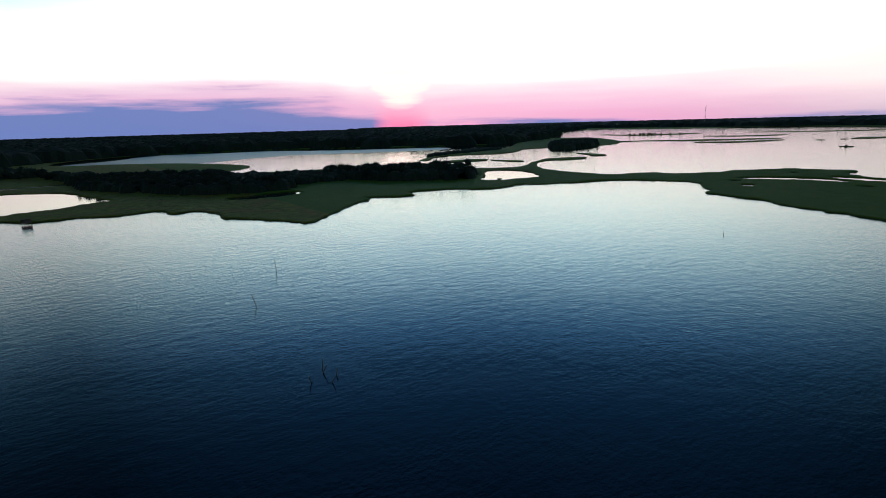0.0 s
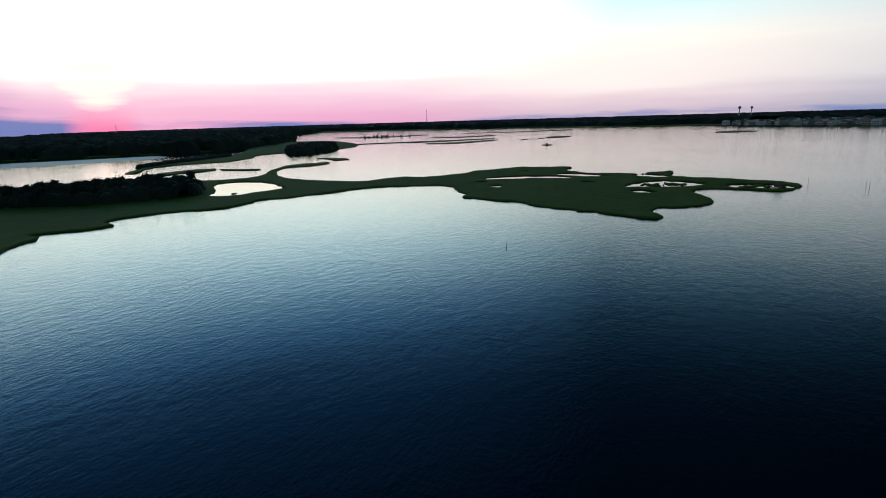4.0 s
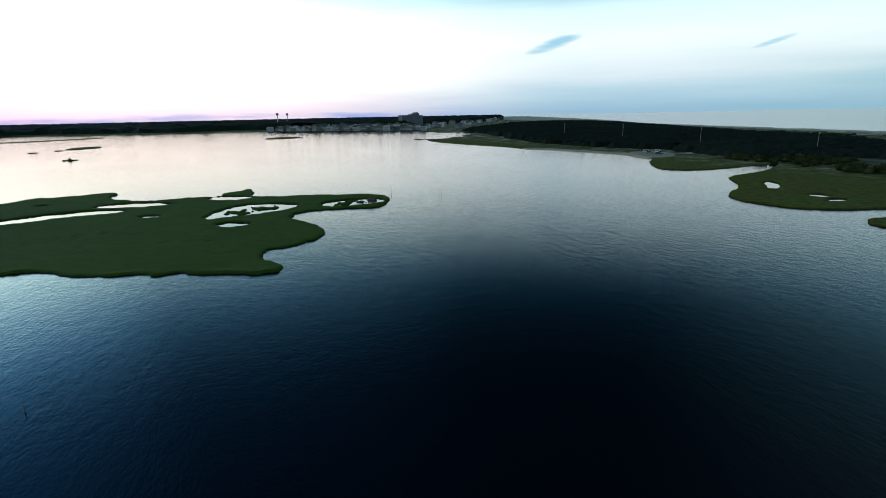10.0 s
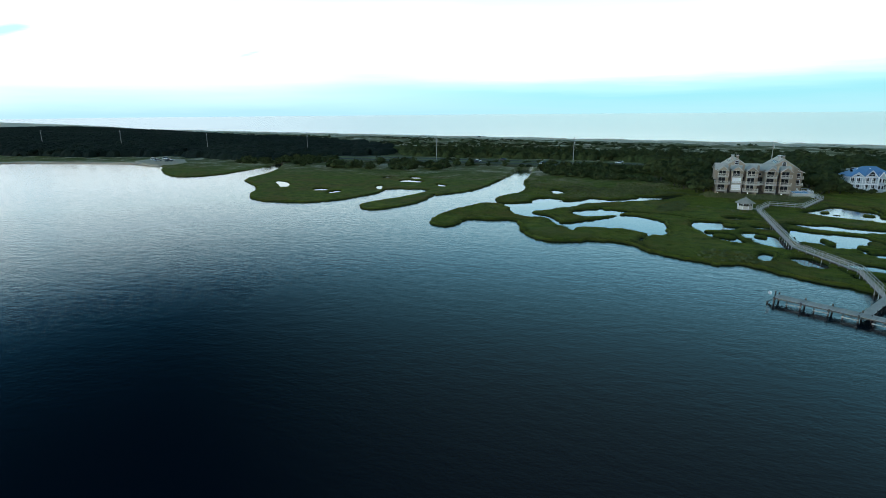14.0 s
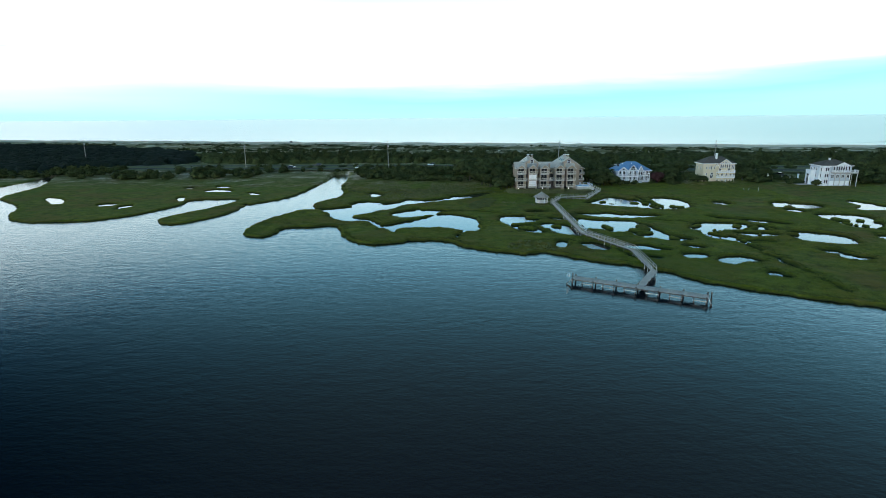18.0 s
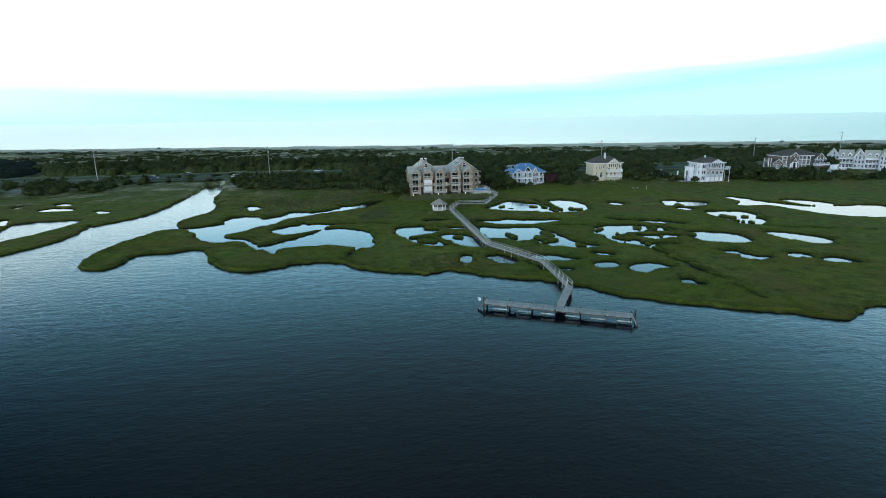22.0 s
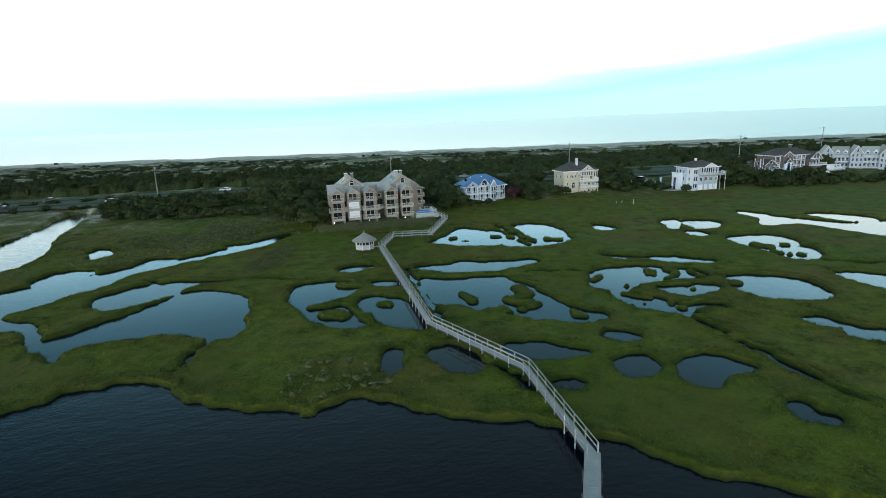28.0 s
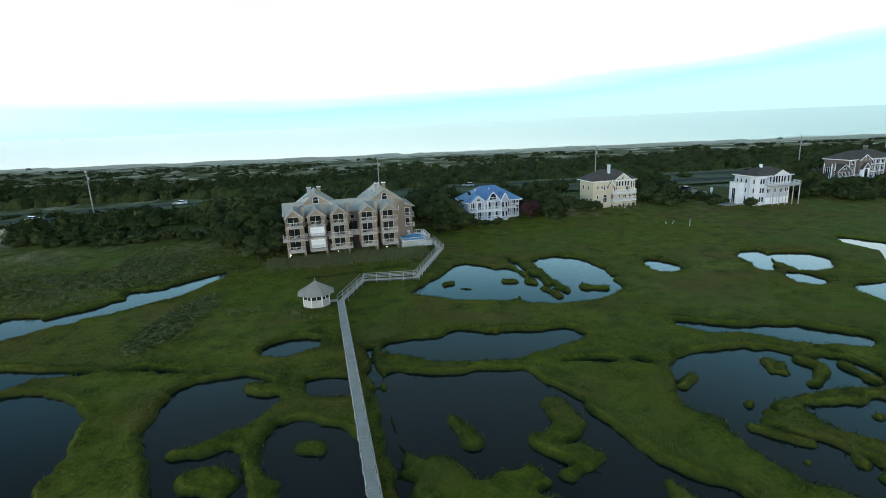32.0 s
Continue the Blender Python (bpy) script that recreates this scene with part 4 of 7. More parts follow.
def canopy(name, outline, size, height, step, mat, label, base=0.5, seed=1, thin=0.0, group=""):
    """A wood seen from far off: many overlapping tree crowns in one sheet."""
    rg = np.random.default_rng(seed)
    p = rounded(outline, 1)
    (x0, y0), (x1, y1) = p.min(0) - size, p.max(0) + size
    X, Y = np.meshgrid(np.arange(x0, x1, step), np.arange(y0, y1, step))
    sd = inside_distance(X, Y, p) + lump(X, Y, size * 6, 3) * size
    Z = np.full(X.shape, -1.0)
    area = (x1 - x0) * (y1 - y0)
    for _ in range(int(area / (size * size * 1.1))):
        cx, cy = rg.uniform(x0, x1), rg.uniform(y0, y1)
        r = size * rg.uniform(0.6, 1.25)
        i0, i1 = int((cy - r - y0) / step), int((cy + r - y0) / step) + 2
        j0, j1 = int((cx - r - x0) / step), int((cx + r - x0) / step) + 2
        i0, j0 = max(i0, 0), max(j0, 0)
        sub = np.s_[i0:i1, j0:j1]
        if sd[sub].size == 0 or sd[min(int((cy - y0) / step), X.shape[0] - 1), min(int((cx - x0) / step), X.shape[1] - 1)] < 0 or rg.random() < thin:
            continue
        d2 = ((X[sub] - cx) ** 2 + (Y[sub] - cy) ** 2) / (r * r)
        h = base + height * rg.uniform(0.65, 1.1) * np.sqrt(np.clip(1 - d2, 0, 1)) ** 0.7
        Z[sub] = np.maximum(Z[sub], np.where(d2 < 1, h, -1))
    Z += np.where(Z > 0, rg.normal(0, height * 0.05, Z.shape), 0)
    up = Z > 0
    keep = up[:-1, :-1] | up[1:, :-1] | up[:-1, 1:] | up[1:, 1:]
    return tagged(new(name, grid_mesh(name, X, Y, Z, keep, mat, False)), label, "woods", kind="stuff")


canopy("far_woods", [(900, -2500), (-1500, -2500), (-1500, -1170), (-1100, -990), (-700, -640), (-505, -535), (-400, -512), (-310, -588), (-190, -715), (-40, -740), (70, -650), (110, -560), (400, -520), (800, -700)],
       11, 13, 6.0, FAR_WOODS, "dense dark mainland forest along the horizon", 1.0, 3)
canopy("far_woods", [(-1500, -1180), (-1560, -1000), (-1480, -640), (-1560, -480), (-1400, -250), (-1400, 20), (-1330, 160), (-1500, 700), (-3900, 1900), (-3900, -3600), (-1500, -3600)],
       24, 15, 14.0, FAR_WOODS, "low blue-black line of woods across the bay", 1.0, 4)
canopy("woods", [(98, -519), (66, -396), (57, -300), (38, -253), (18, -226), (0, -212), (-20, -214), (-30, -235), (-5, -262), (-20, -300), (-10, -335), (30, -345), (60, -420), (130, -420), (140, -540)],
       3.4, 4.6, 1.4, FAR_WOODS, "dark dense trees on the marsh point", 0.3, 5, 0.05)
canopy("woods", [(-59, -271), (-61, -222), (-75, -206), (-92, -186), (-108, -184), (-120, -196), (-146, -228), (-120, -252), (-90, -268), (-70, -285)],
       3.4, 4.8, 1.3, FAR_WOODS, "dark dense trees beside the marsh pool", 0.3, 6, 0.08)
canopy("woods", [(-8, -214), (-32, -236), (-62, -226), (-66, -275), (-40, -300), (-12, -300)], 3.2, 3.6, 1.4, FAR_WOODS, "dark low thicket on the marsh point", 0.3, 16, 0.2)
canopy("woods", [(-363, -354), (-356, -326), (-410, -346), (-449, -362), (-520, -426), (-420, -405)], 5.0, 7.0, 2.0, FAR_WOODS, "dark trees at the lagoon mouth", 0.3, 7)
canopy("woods", [(-340, -400), (-300, -388), (-230, -372), (-200, -362), (-240, -385), (-320, -420)], 3.0, 2.5, 1.5, FAR_WOODS, "low dark shrubs on the lagoon bank", 0.3, 17)
canopy("woods", [(-880, 345), (-714, 330), (-548, 285), (-466, 268), (-389, 272), (-342, 290), (-290, 290), (-236, 278), (-205, 300), (-175, 318), (-170, 350), (-215, 420),
                 (-330, 500), (-520, 560), (-800, 700), (-1300, 900), (-1400, 760)], 4.2, 4.6, 2.0, FAR_WOODS, "dense dark coastal woods on the barrier shore", 0.8, 8)
canopy("woods", [(-150, 322), (-60, 326), (20, 316), (45, 318), (40, 352), (-40, 372), (-150, 385), (-190, 380)], 3.2, 4.2, 1.2, FOLIAGE, "dark roadside thicket beyond the road", 1.2, 9, 0.35)
canopy("woods", [(0, 306), (60, 300), (130, 300), (240, 292), (330, 280), (420, 300), (300, 350), (180, 365), (60, 360), (0, 345)], 3.4, 4.0, 1.3, FOLIAGE, "dark thicket behind the houses", 1.2, 10, 0.12)


def blob(rg, squash=0.8, fine=2):
    """A lumpy clump of foliage with about eighty faces."""
    bm = bmesh.new()
    bmesh.ops.create_icosphere(bm, subdivisions=fine, radius=1.0)
    off = Vector(rg.uniform(-50, 50, 3))
    for v in bm.verts:
        v.co *= 0.86 + 0.36 * noise.noise(v.co * 1.7 + off) + 0.26 * noise.noise(v.co * 4.5 + off)
        v.co.z *= squash
    v = np.array([q.co for q in bm.verts])
    f = np.array([[q.index for q in g.verts] for g in bm.faces])
    bm.free()
    return v, f


RB = np.random.default_rng(21)
BLOBS = [blob(RB) for _ in range(8)]
LOW_BLOBS = [blob(RB, 0.8, 1) for _ in range(8)]


def leafy(rg, lobes, leaves, spread=0.6, tall=1.0, blobs=BLOBS):
    """One crown, about one metre in radius: overlapping clumps, with loose sprays of leaves that break the outline."""
    V, F, n = [], [], 0
    for k in range(lobes):
        v, f = blobs[rg.integers(len(blobs))]
        r = rg.uniform(0.42, 0.72) if k else 0.72
        a, d = rg.uniform(0, 6.28), spread * math.sqrt(rg.random()) if k else 0
        c = np.array([math.cos(a) * d, math.sin(a) * d, rg.uniform(0.35, 0.95) * tall if k else 0.6 * tall])
        w = v * r + c
        V.append(w)
        F.append(f + n)
        n += len(v)
        for _ in range(leaves):
            q = w[rg.integers(len(w))]
            o = q - c
            o = o / (np.linalg.norm(o) + 1e-6)
            s = rg.uniform(0.09, 0.20)
            tri = q + o * rg.uniform(-0.03, 0.16) + rg.normal(0, s, (3, 3))
            V.append(tri)
            F.append(np.array([[n, n + 1, n + 2]]))
            n += 3
    return np.concatenate(V), np.concatenate(F)


SPRAYS = [leafy(RB, 3, 60) for _ in range(6)]
LOW_SPRAYS = [leafy(RB, 3, 38, blobs=LOW_BLOBS) for _ in range(6)]


def strewn(name, spots, mat, label, category="shrubs", sprays=SPRAYS):
    """Many bushes in one sheet; spots: x, y, z, radius, height."""
    V, F, n = [], [], 0
    rg = np.random.default_rng(len(spots))
    for x, y, z, r, h in spots:
        v, f = sprays[rg.integers(len(sprays))]
        a = rg.uniform(0, 6.28)
        c, s = math.cos(a), math.sin(a)
        w = np.stack([(v[:, 0] * c - v[:, 1] * s) * r + x, (v[:, 0] * s + v[:, 1] * c) * r + y, v[:, 2] * h * 0.75 + z - 0.1 * h], -1)
        V.append(w)
        F.append(f + n)
        n += len(w)
    V, F = np.concatenate(V), np.concatenate(F)
    me = bpy.data.meshes.new(name)
    me.vertices.add(len(V))
    me.vertices.foreach_set("co", V.astype(np.float32).ravel())
    me.loops.add(F.size)
    me.loops.foreach_set("vertex_index", F.astype(np.int32).ravel())
    me.polygons.add(len(F))
    me.polygons.foreach_set("loop_start", np.arange(0, F.size, 3, dtype=np.int32))
    me.polygons.foreach_set("use_smooth", np.ones(len(F), bool))
    me.materials.append(mat)
    me.update(calc_edges=True)
    return tagged(new(name, me), label, category, kind="stuff")


def scatter(outline, count, r, h, seed, gap=0.0, z=None):
    rg = np.random.default_rng(seed)
    p = rounded(outline, 1)
    (x0, y0), (x1, y1) = p.min(0), p.max(0)
    xs, ys = rg.uniform(x0, x1, count * 6), rg.uniform(y0, y1, count * 6)
    ok = inside_distance(xs[None], ys[None], p)[0] > 0
    ok &= lump(xs[None], ys[None], 26.0, 3)[0] > gap
    xs, ys = xs[ok][:count], ys[ok][:count]
    zs = east_rise(xs, ys) + 0.6 if z is None else np.full(xs.shape, z)
    return [(x, y, zz, rg.uniform(*r), rg.uniform(*h)) for x, y, zz in zip(xs, ys, zs)]


strewn("dune_scrub", scatter([(-480, 480), (-170, 345), (20, 335), (300, 330), (520, 320), (640, 350), (420, 375), (0, 470), (-480, 585)], 2400, (0.8, 3.0), (0.5, 1.6), 31, -0.05), FOLIAGE, "dark bayberry scrub over the dunes", sprays=LOW_SPRAYS)
strewn("roadside_shrubs", scatter([(-245, 262), (-206, 266), (-171, 252), (-128, 253), (-103, 255), (-90, 268), (-88, 284), (-140, 290), (-240, 300)], 150, (1.6, 3.4), (1.8, 3.4), 32, -0.25)
       + scatter([(-50, 258), (-30, 256), (-7, 262), (14, 262), (30, 270), (24, 284), (-8, 282), (-50, 284)], 130, (1.6, 3.2), (1.8, 3.8), 33, -0.4)
       + scatter([(-48, 248), (-20, 244), (6, 234), (14, 222), (22, 218), (24, 250), (0, 262), (-48, 262)], 70, (1.2, 2.4), (1.0, 2.4), 34, -0.05), FOLIAGE, "dark roadside shrubs by the marsh edge")
strewn("roadside_shrubs", scatter([(-260, 296), (-90, 276), (0, 274), (60, 266), (140, 262), (140, 266), (60, 271), (0, 278), (-90, 280), (-260, 302)], 110, (1.2, 2.6), (1.0, 2.4), 44, -0.1)
       + scatter([(-160, 300), (0, 288), (140, 276), (300, 262), (300, 268), (140, 282), (0, 294), (-160, 306)], 140, (1.2, 2.8), (1.0, 2.6), 45, -0.1), FOLIAGE, "dark shrubs along both sides of the road")
strewn("garden_shrubs", scatter([(126, 232), (140, 226), (147, 226), (148, 236), (146, 256), (126, 258)], 60, (1.0, 2.2), (1.2, 2.6), 35, -0.4)
       + scatter([(88, 225), (102, 235), (105, 250), (96, 262), (88, 256)], 50, (1.2, 2.6), (1.5, 3.2), 36, -0.6)
       + scatter([(166, 220), (178, 212), (208, 212), (248, 205), (275, 228), (222, 238), (190, 248), (168, 248)], 150, (1.2, 2.8), (1.2, 3.0), 37, -0.3), FOLIAGE, "dark garden shrubs between the houses")

rw = np.random.default_rng(77)


def crowns(outline, count, r, z, seed):
    return [(x, y, zz + rw.uniform(-1, 0.6), rr, hh) for x, y, zz, rr, hh in scatter(outline, count, r, (2.5, 4.5), seed, -0.6, z)]


strewn("treetops", crowns([(98, -519), (66, -396), (57, -300), (38, -253), (18, -226), (0, -212), (-20, -214), (-30, -235), (-5, -262), (-20, -300), (30, -345), (130, -420)], 160, (1.8, 3.6), 3.2, 61)
       + crowns([(-59, -271), (-61, -222), (-75, -206), (-92, -186), (-108, -184), (-120, -196), (-146, -228), (-120, -252), (-90, -268)], 90, (1.6, 3.4), 3.4, 62), FAR_WOODS, "dark ragged treetops on the marsh point", "trees", LOW_SPRAYS)
strewn("treetops", crowns([(-548, 285), (-466, 268), (-389, 272), (-342, 290), (-290, 290), (-236, 278), (-205, 300), (-175, 318), (-170, 350), (-330, 420), (-560, 420)], 420, (2.0, 4.2), 2.2, 63), FAR_WOODS, "dark ragged treetops of the coastal woods", "trees", LOW_SPRAYS)
strewn("treetops", crowns([(0, 306), (60, 300), (130, 300), (240, 292), (330, 280), (420, 300), (300, 350), (60, 360)], 260, (1.6, 3.2), 3.0, 64), FOLIAGE, "dark ragged treetops behind the houses", "trees")
strewn("treetops", crowns([(-150, 322), (-60, 326), (20, 316), (45, 318), (40, 352), (-40, 372), (-150, 385)], 420, (1.0, 2.3), 3.4, 66), FOLIAGE, "dark ragged treetops of the roadside thicket", "trees", LOW_SPRAYS)
strewn("treetops", [(x, y, 0.5, rr, 3.6) for x, y, zz, rr, hh in scatter([(-790, -620), (-770, -520), (-840, -480), (-900, -480), (-830, -560)], 14, (1.6, 2.6), (5, 7), 65, -0.3, 0.5)], FOLIAGE, "few dark trees on the far marsh bars", "trees")

# ---------------------------------------------------------------- things: helpers


def thing(name, m, label, category, group=""):
    e = new(name)
    e.matrix_basis = m
    e.empty_display_size = 0.5
    return tagged(e, label, category, group)


class Build:
    """Collects boxes, beams and prisms into one mesh."""

    def __init__(self):
        self.v, self.f = [], []

    def add(self, v, f):
        n = len(self.v)
        self.v += [tuple(q) for q in v]
        self.f += [tuple(i + n for i in g) for g in f]
        return self

    def box(self, x0, x1, y0, y1, z0, z1):
        v = [(x, y, z) for z in (z0, z1) for x, y in ((x0, y0), (x1, y0), (x1, y1), (x0, y1))]
        return self.add(v, [(3, 2, 1, 0), (4, 5, 6, 7), (0, 1, 5, 4), (1, 2, 6, 5), (2, 3, 7, 6), (3, 0, 4, 7)])

    def beam(self, a, b, w, h=None):
        a, b = Vector(a), Vector(b)
        d = (b - a).normalized()
        side = d.cross(Vector((0, 0, 1)))
        side = side.normalized() if side.length > 1e-4 else Vector((1, 0, 0))
        up = side.cross(d)
        s, u = side * w / 2, up * (h or w) / 2
        v = [p + k for p in (a, b) for k in (-s - u, s - u, s + u, -s + u)]
        return self.add(v, [(3, 2, 1, 0), (4, 5, 6, 7), (0, 1, 5, 4), (1, 2, 6, 5), (2, 3, 7, 6), (3, 0, 4, 7)])

    def pole(self, a, b, r0, r1=None, n=8):
        a, b = Vector(a), Vector(b)
        d = (b - a).normalized()
        s = d.orthogonal().normalized()
        u = d.cross(s)
        r1 = r0 if r1 is None else r1
        v = [p + (s * math.cos(6.2832 * k / n) + u * math.sin(6.2832 * k / n)) * r for p, r in ((a, r0), (b, r1)) for k in range(n)]
        f = [(k, (k + 1) % n, n + (k + 1) % n, n + k) for k in range(n)] + [tuple(range(n - 1, -1, -1)), tuple(range(n, 2 * n))]
        return self.add(v, f)

    def slab(self, pts, thick):
        """A plate under a flat polygon in space."""
        n = len(pts)
        low = [(x, y, z - thick) for x, y, z in pts]
        return self.add(list(pts) + low, [tuple(range(n)), tuple(range(2 * n - 1, n - 1, -1))] + [(k, n + k, n + (k + 1) % n, (k + 1) % n) for k in range(n)])

    def prism(self, pts, y0, y1):
        """An outline in x and z drawn out along y."""
        n = len(pts)
        v = [(x, y0, z) for x, z in pts] + [(x, y1, z) for x, z in pts]
        return self.add(v, [tuple(range(n)), tuple(range(2 * n - 1, n - 1, -1))] + [(k, n + k, n + (k + 1) % n, (k + 1) % n) for k in range(n)])


def part(name, b, mat, parent, label="", smooth=False):
    me = mesh_of(name, b.v, b.f, mat, smooth)
    bm = bmesh.new()
    bm.from_mesh(me)
    bmesh.ops.recalc_face_normals(bm, faces=bm.faces)
    bm.to_mesh(me)
    bm.free()
    ob = new(name, me)
    ob.parent = parent
    return tagged(ob, label)


# ---------------------------------------------------------------- boardwalk, pier and gazebo
WALK = [(31.9, 87.2), (37.5, 96.6), (38.7, 112.9), (31.7, 130.2), (32.4, 178.8), (37.0, 189.0), (46.0, 187.2), (55.2, 206.0), (55.0, 214.5)]
DECK = 0.98


def plank_run(b, p, q, half, z, rg, wide=0.14, gap=0.012):
    p, q = Vector((*p, z)), Vector((*q, z))
    d = (q - p).normalized()
    s = Vector((-d.y, d.x, 0)) * half
    n = int((q - p).length / (wide + gap))
    step = (q - p).length / n
    for k in range(n):
        a = p + d * step * k
        c = a + d * (step - gap)
        w = s * rg.uniform(0.985, 1.015)
        dz = Vector((0, 0, rg.uniform(-0.008, 0.008)))
        b.slab([tuple(a - w + dz), tuple(c - w + dz), tuple(c + w + dz), tuple(a + w + dz)], 0.045)


def boardwalk():
    root = thing("boardwalk", pose(0, 0, 0), "weathered grey timber boardwalk on piles across the marsh", "boardwalk")
    rg = np.random.default_rng(5)
    for k, (p, q) in enumerate(zip(WALK[:-1], WALK[1:])):
        half = 0.42 if k else 0.66
        d = Vector((q[0] - p[0], q[1] - p[1], 0)).normalized()
        s = Vector((-d.y, d.x, 0))
        a, c = Vector((*p, 0)), Vector((*q, 0))
        b = Build()
        plank_run(b, tuple((a - d * 0.3).xy), tuple((c + d * 0.3).xy), half, DECK - 0.004 * (k % 2), rg)
        part("deck_section", b, PLANK, root, "silvery planked deck")
        g = Build()
        for off in (-0.34, 0.34):
            g.beam(a + s * off + Vector((0, 0, DECK - 0.16)), c + s * off + Vector((0, 0, DECK - 0.16)), 0.09, 0.2)
        part("joist", g, PILE, root, "dark joists under the deck")
        n = max(1, round((c - a).length / 2.45))
        for i in range(n + (k == len(WALK) - 2)):
            o = a + (c - a) * (i / n)
            for side in (-1, 1):
                e = o + s * side * (half + 0.06)
                tall = DECK + (1.0 if k > 0 else 0.25)
                pb = Build().beam(e + Vector((0, 0, -0.9)), e + Vector((0, 0, tall + rg.uniform(-0.02, 0.03))), 0.10)
                part("post", pb, PLANK if k else PILE, root)
            cb = Build().beam(o - s * 0.55 + Vector((0, 0, DECK - 0.33)), o + s * 0.55 + Vector((0, 0, DECK - 0.33)), 0.1, 0.18)
            part("crossbeam", cb, PILE, root)
            if i % 2 == 0:
                xb = Build().beam(o - s * 0.5 + Vector((0, 0, DECK - 0.35)), o + s * 0.5 + Vector((0, 0, 0.1)), 0.05, 0.12)
                part("brace", xb, PILE, root)
        if k:
            for side in (-1, 1):
                for z, w, h in ((1.02, 0.09, 0.045), (0.55, 0.04, 0.10)):
                    e = s * side * (half + (0.04 if h < 0.1 else -0.03)) + Vector((0, 0, DECK + z))
                    part("rail", Build().beam(a + e, c + e, w, h), PLANK, root)
    return root


boardwalk()


def pier():
    root = thing("pier", pose(21.8, 93.3, 0, 0, 0, -28.5) @ Matrix.Diagonal((0.95, 1.0, 1.0, 1)), "weathered timber pier head with piles standing in the bay", "pier")
    L, W2, Z = 23.7, 2.1, 1.02
    rg = np.random.default_rng(6)
    bb = Build().box(-0.07, 0.07, -W2 / 2, W2 / 2, -0.045, 0.0)
    board = mesh_of("plank", bb.v, bb.f, PLANK)
    for i in range(6):
        for k in range(26):
            o = new("plank", board)
            o.parent = root
            o.location = (L * i / 6 + L / 6 * (k + 0.5) / 26, -W2 / 2 + rg.uniform(-0.015, 0.015), Z + rg.uniform(-0.008, 0.006))
            o.rotation_euler = (0, 0, rg.uniform(-0.004, 0.004))
    for y in (-1.9, -1.0, -0.1):
        part("joist", Build().beam((0, y, Z - 0.17), (L, y, Z - 0.17), 0.09, 0.22), PILE, root)
    for i in range(7):
        x = 0.25 + (L - 0.5) * i / 6
        for y, up in ((-2.12, 0.10 if i in (0, 6) else 0.12), (0.12, 0.28)):
            part("post", Build().pole((x, y, -1.0), (x + rg.uniform(-.04, .04), y, Z + up + rg.uniform(-.08, .1)), 0.15, 0.13, 10), PILE, root, "round dark pile")
        part("crossbeam", Build().beam((x, -2.1, Z - 0.37), (x, 0.1, Z - 0.37), 0.12, 0.2), PILE, root)
    for i in range(1, 12, 2):
        x = 0.25 + (L - 0.5) * (i / 12)
        part("fender_post", Build().pole((x, -2.14, -1.0), (x, -2.14, 0.75), 0.12, 0.11, 8), PILE, root, "short dark pile")
        part("boat_rail", Build().beam((x - 0.2, -2.3, 0.45), (x + (L - 0.5) / 12 + 0.1, -2.3, 0.45), 0.1, 0.16), PLANK, root, "pale timber rubbing rail")
    for x, k in ((0, -1), (L, 1)):
        part("end_ramp", Build().slab([(x, -2.0, Z - 0.05), (x, -1.1, Z - 0.05), (x + k * 0.5, -1.9, 0.2), (x + k * 0.5, -2.7, 0.2)][::k], 0.06), PLANK, root, "tilted pale board")
        part("end_post", Build().pole((x + k * 0.35, 0.05, -1.0), (x + k * 0.35, 0.05, Z + 0.5), 0.13, 0.11, 8), PILE, root, "tall dark end pile")
        part("low_post", Build().pole((x + k * 0.6, -2.6, -1.0), (x + k * 0.6, -2.6, 0.35), 0.14, 0.12, 8), PILE, root, "short dark pile")
    part("sign_board", Build().box(-1.0, -0.5, -1.45, -1.41, 1.2, 1.7), WHITE, root, "small white notice board")
    for z in (1.57, 1.45, 1.33):
        part("sign_bar", Build().box(-0.93, -0.57, -1.458, -1.452, z - 0.02, z + 0.02), SLATE, root, "dark unreadable line of writing")
    for a, b in (((9.3, 0.3, Z - 0.1), (11.2, 2.2, 0.1)), ((13.2, 0.3, Z - 0.1), (14.9, 1.4, 0.2))):
        part("brace", Build().beam(a, b, 0.12, 0.12), PLANK, root)
    return root


WHITE = mottled("white_paint_mat", (0.80, 0.80, 0.79), (0.90, 0.90, 0.89), 0.6, 9.0, 0.5, 0.12, 0.004)
SLATE = mottled("dark_trim_mat", (0.03, 0.03, 0.035), (0.07, 0.07, 0.075), 0.8, 6.0, 0.6, 0.2, 0.005)
SHINGLE_GREY = mottled("grey_roof_mat", (0.43, 0.40, 0.34), (0.62, 0.58, 0.50), 0.5, 7.0, 0.85, 0.4, 0.02)
pier()


DUSTY = mottled("dusty_white_board_mat", (0.40, 0.36, 0.31), (0.56, 0.52, 0.46), 0.6, 6.0, 0.7, 0.2, 0.006)
OLD_SHINGLE = mottled("weathered_shingle_mat", (0.28, 0.26, 0.22), (0.44, 0.415, 0.36), 0.7, 8.0, 0.9, 0.5, 0.02)
# near-black fill for the gazebo openings, in place of the shade inside
DARK_PANE = mottled("dark_opening_mat", (0.012, 0.010, 0.009), (0.035, 0.030, 0.026), 1.0, 20.0, 0.6, 0.1, 0.003, spec=0.2)


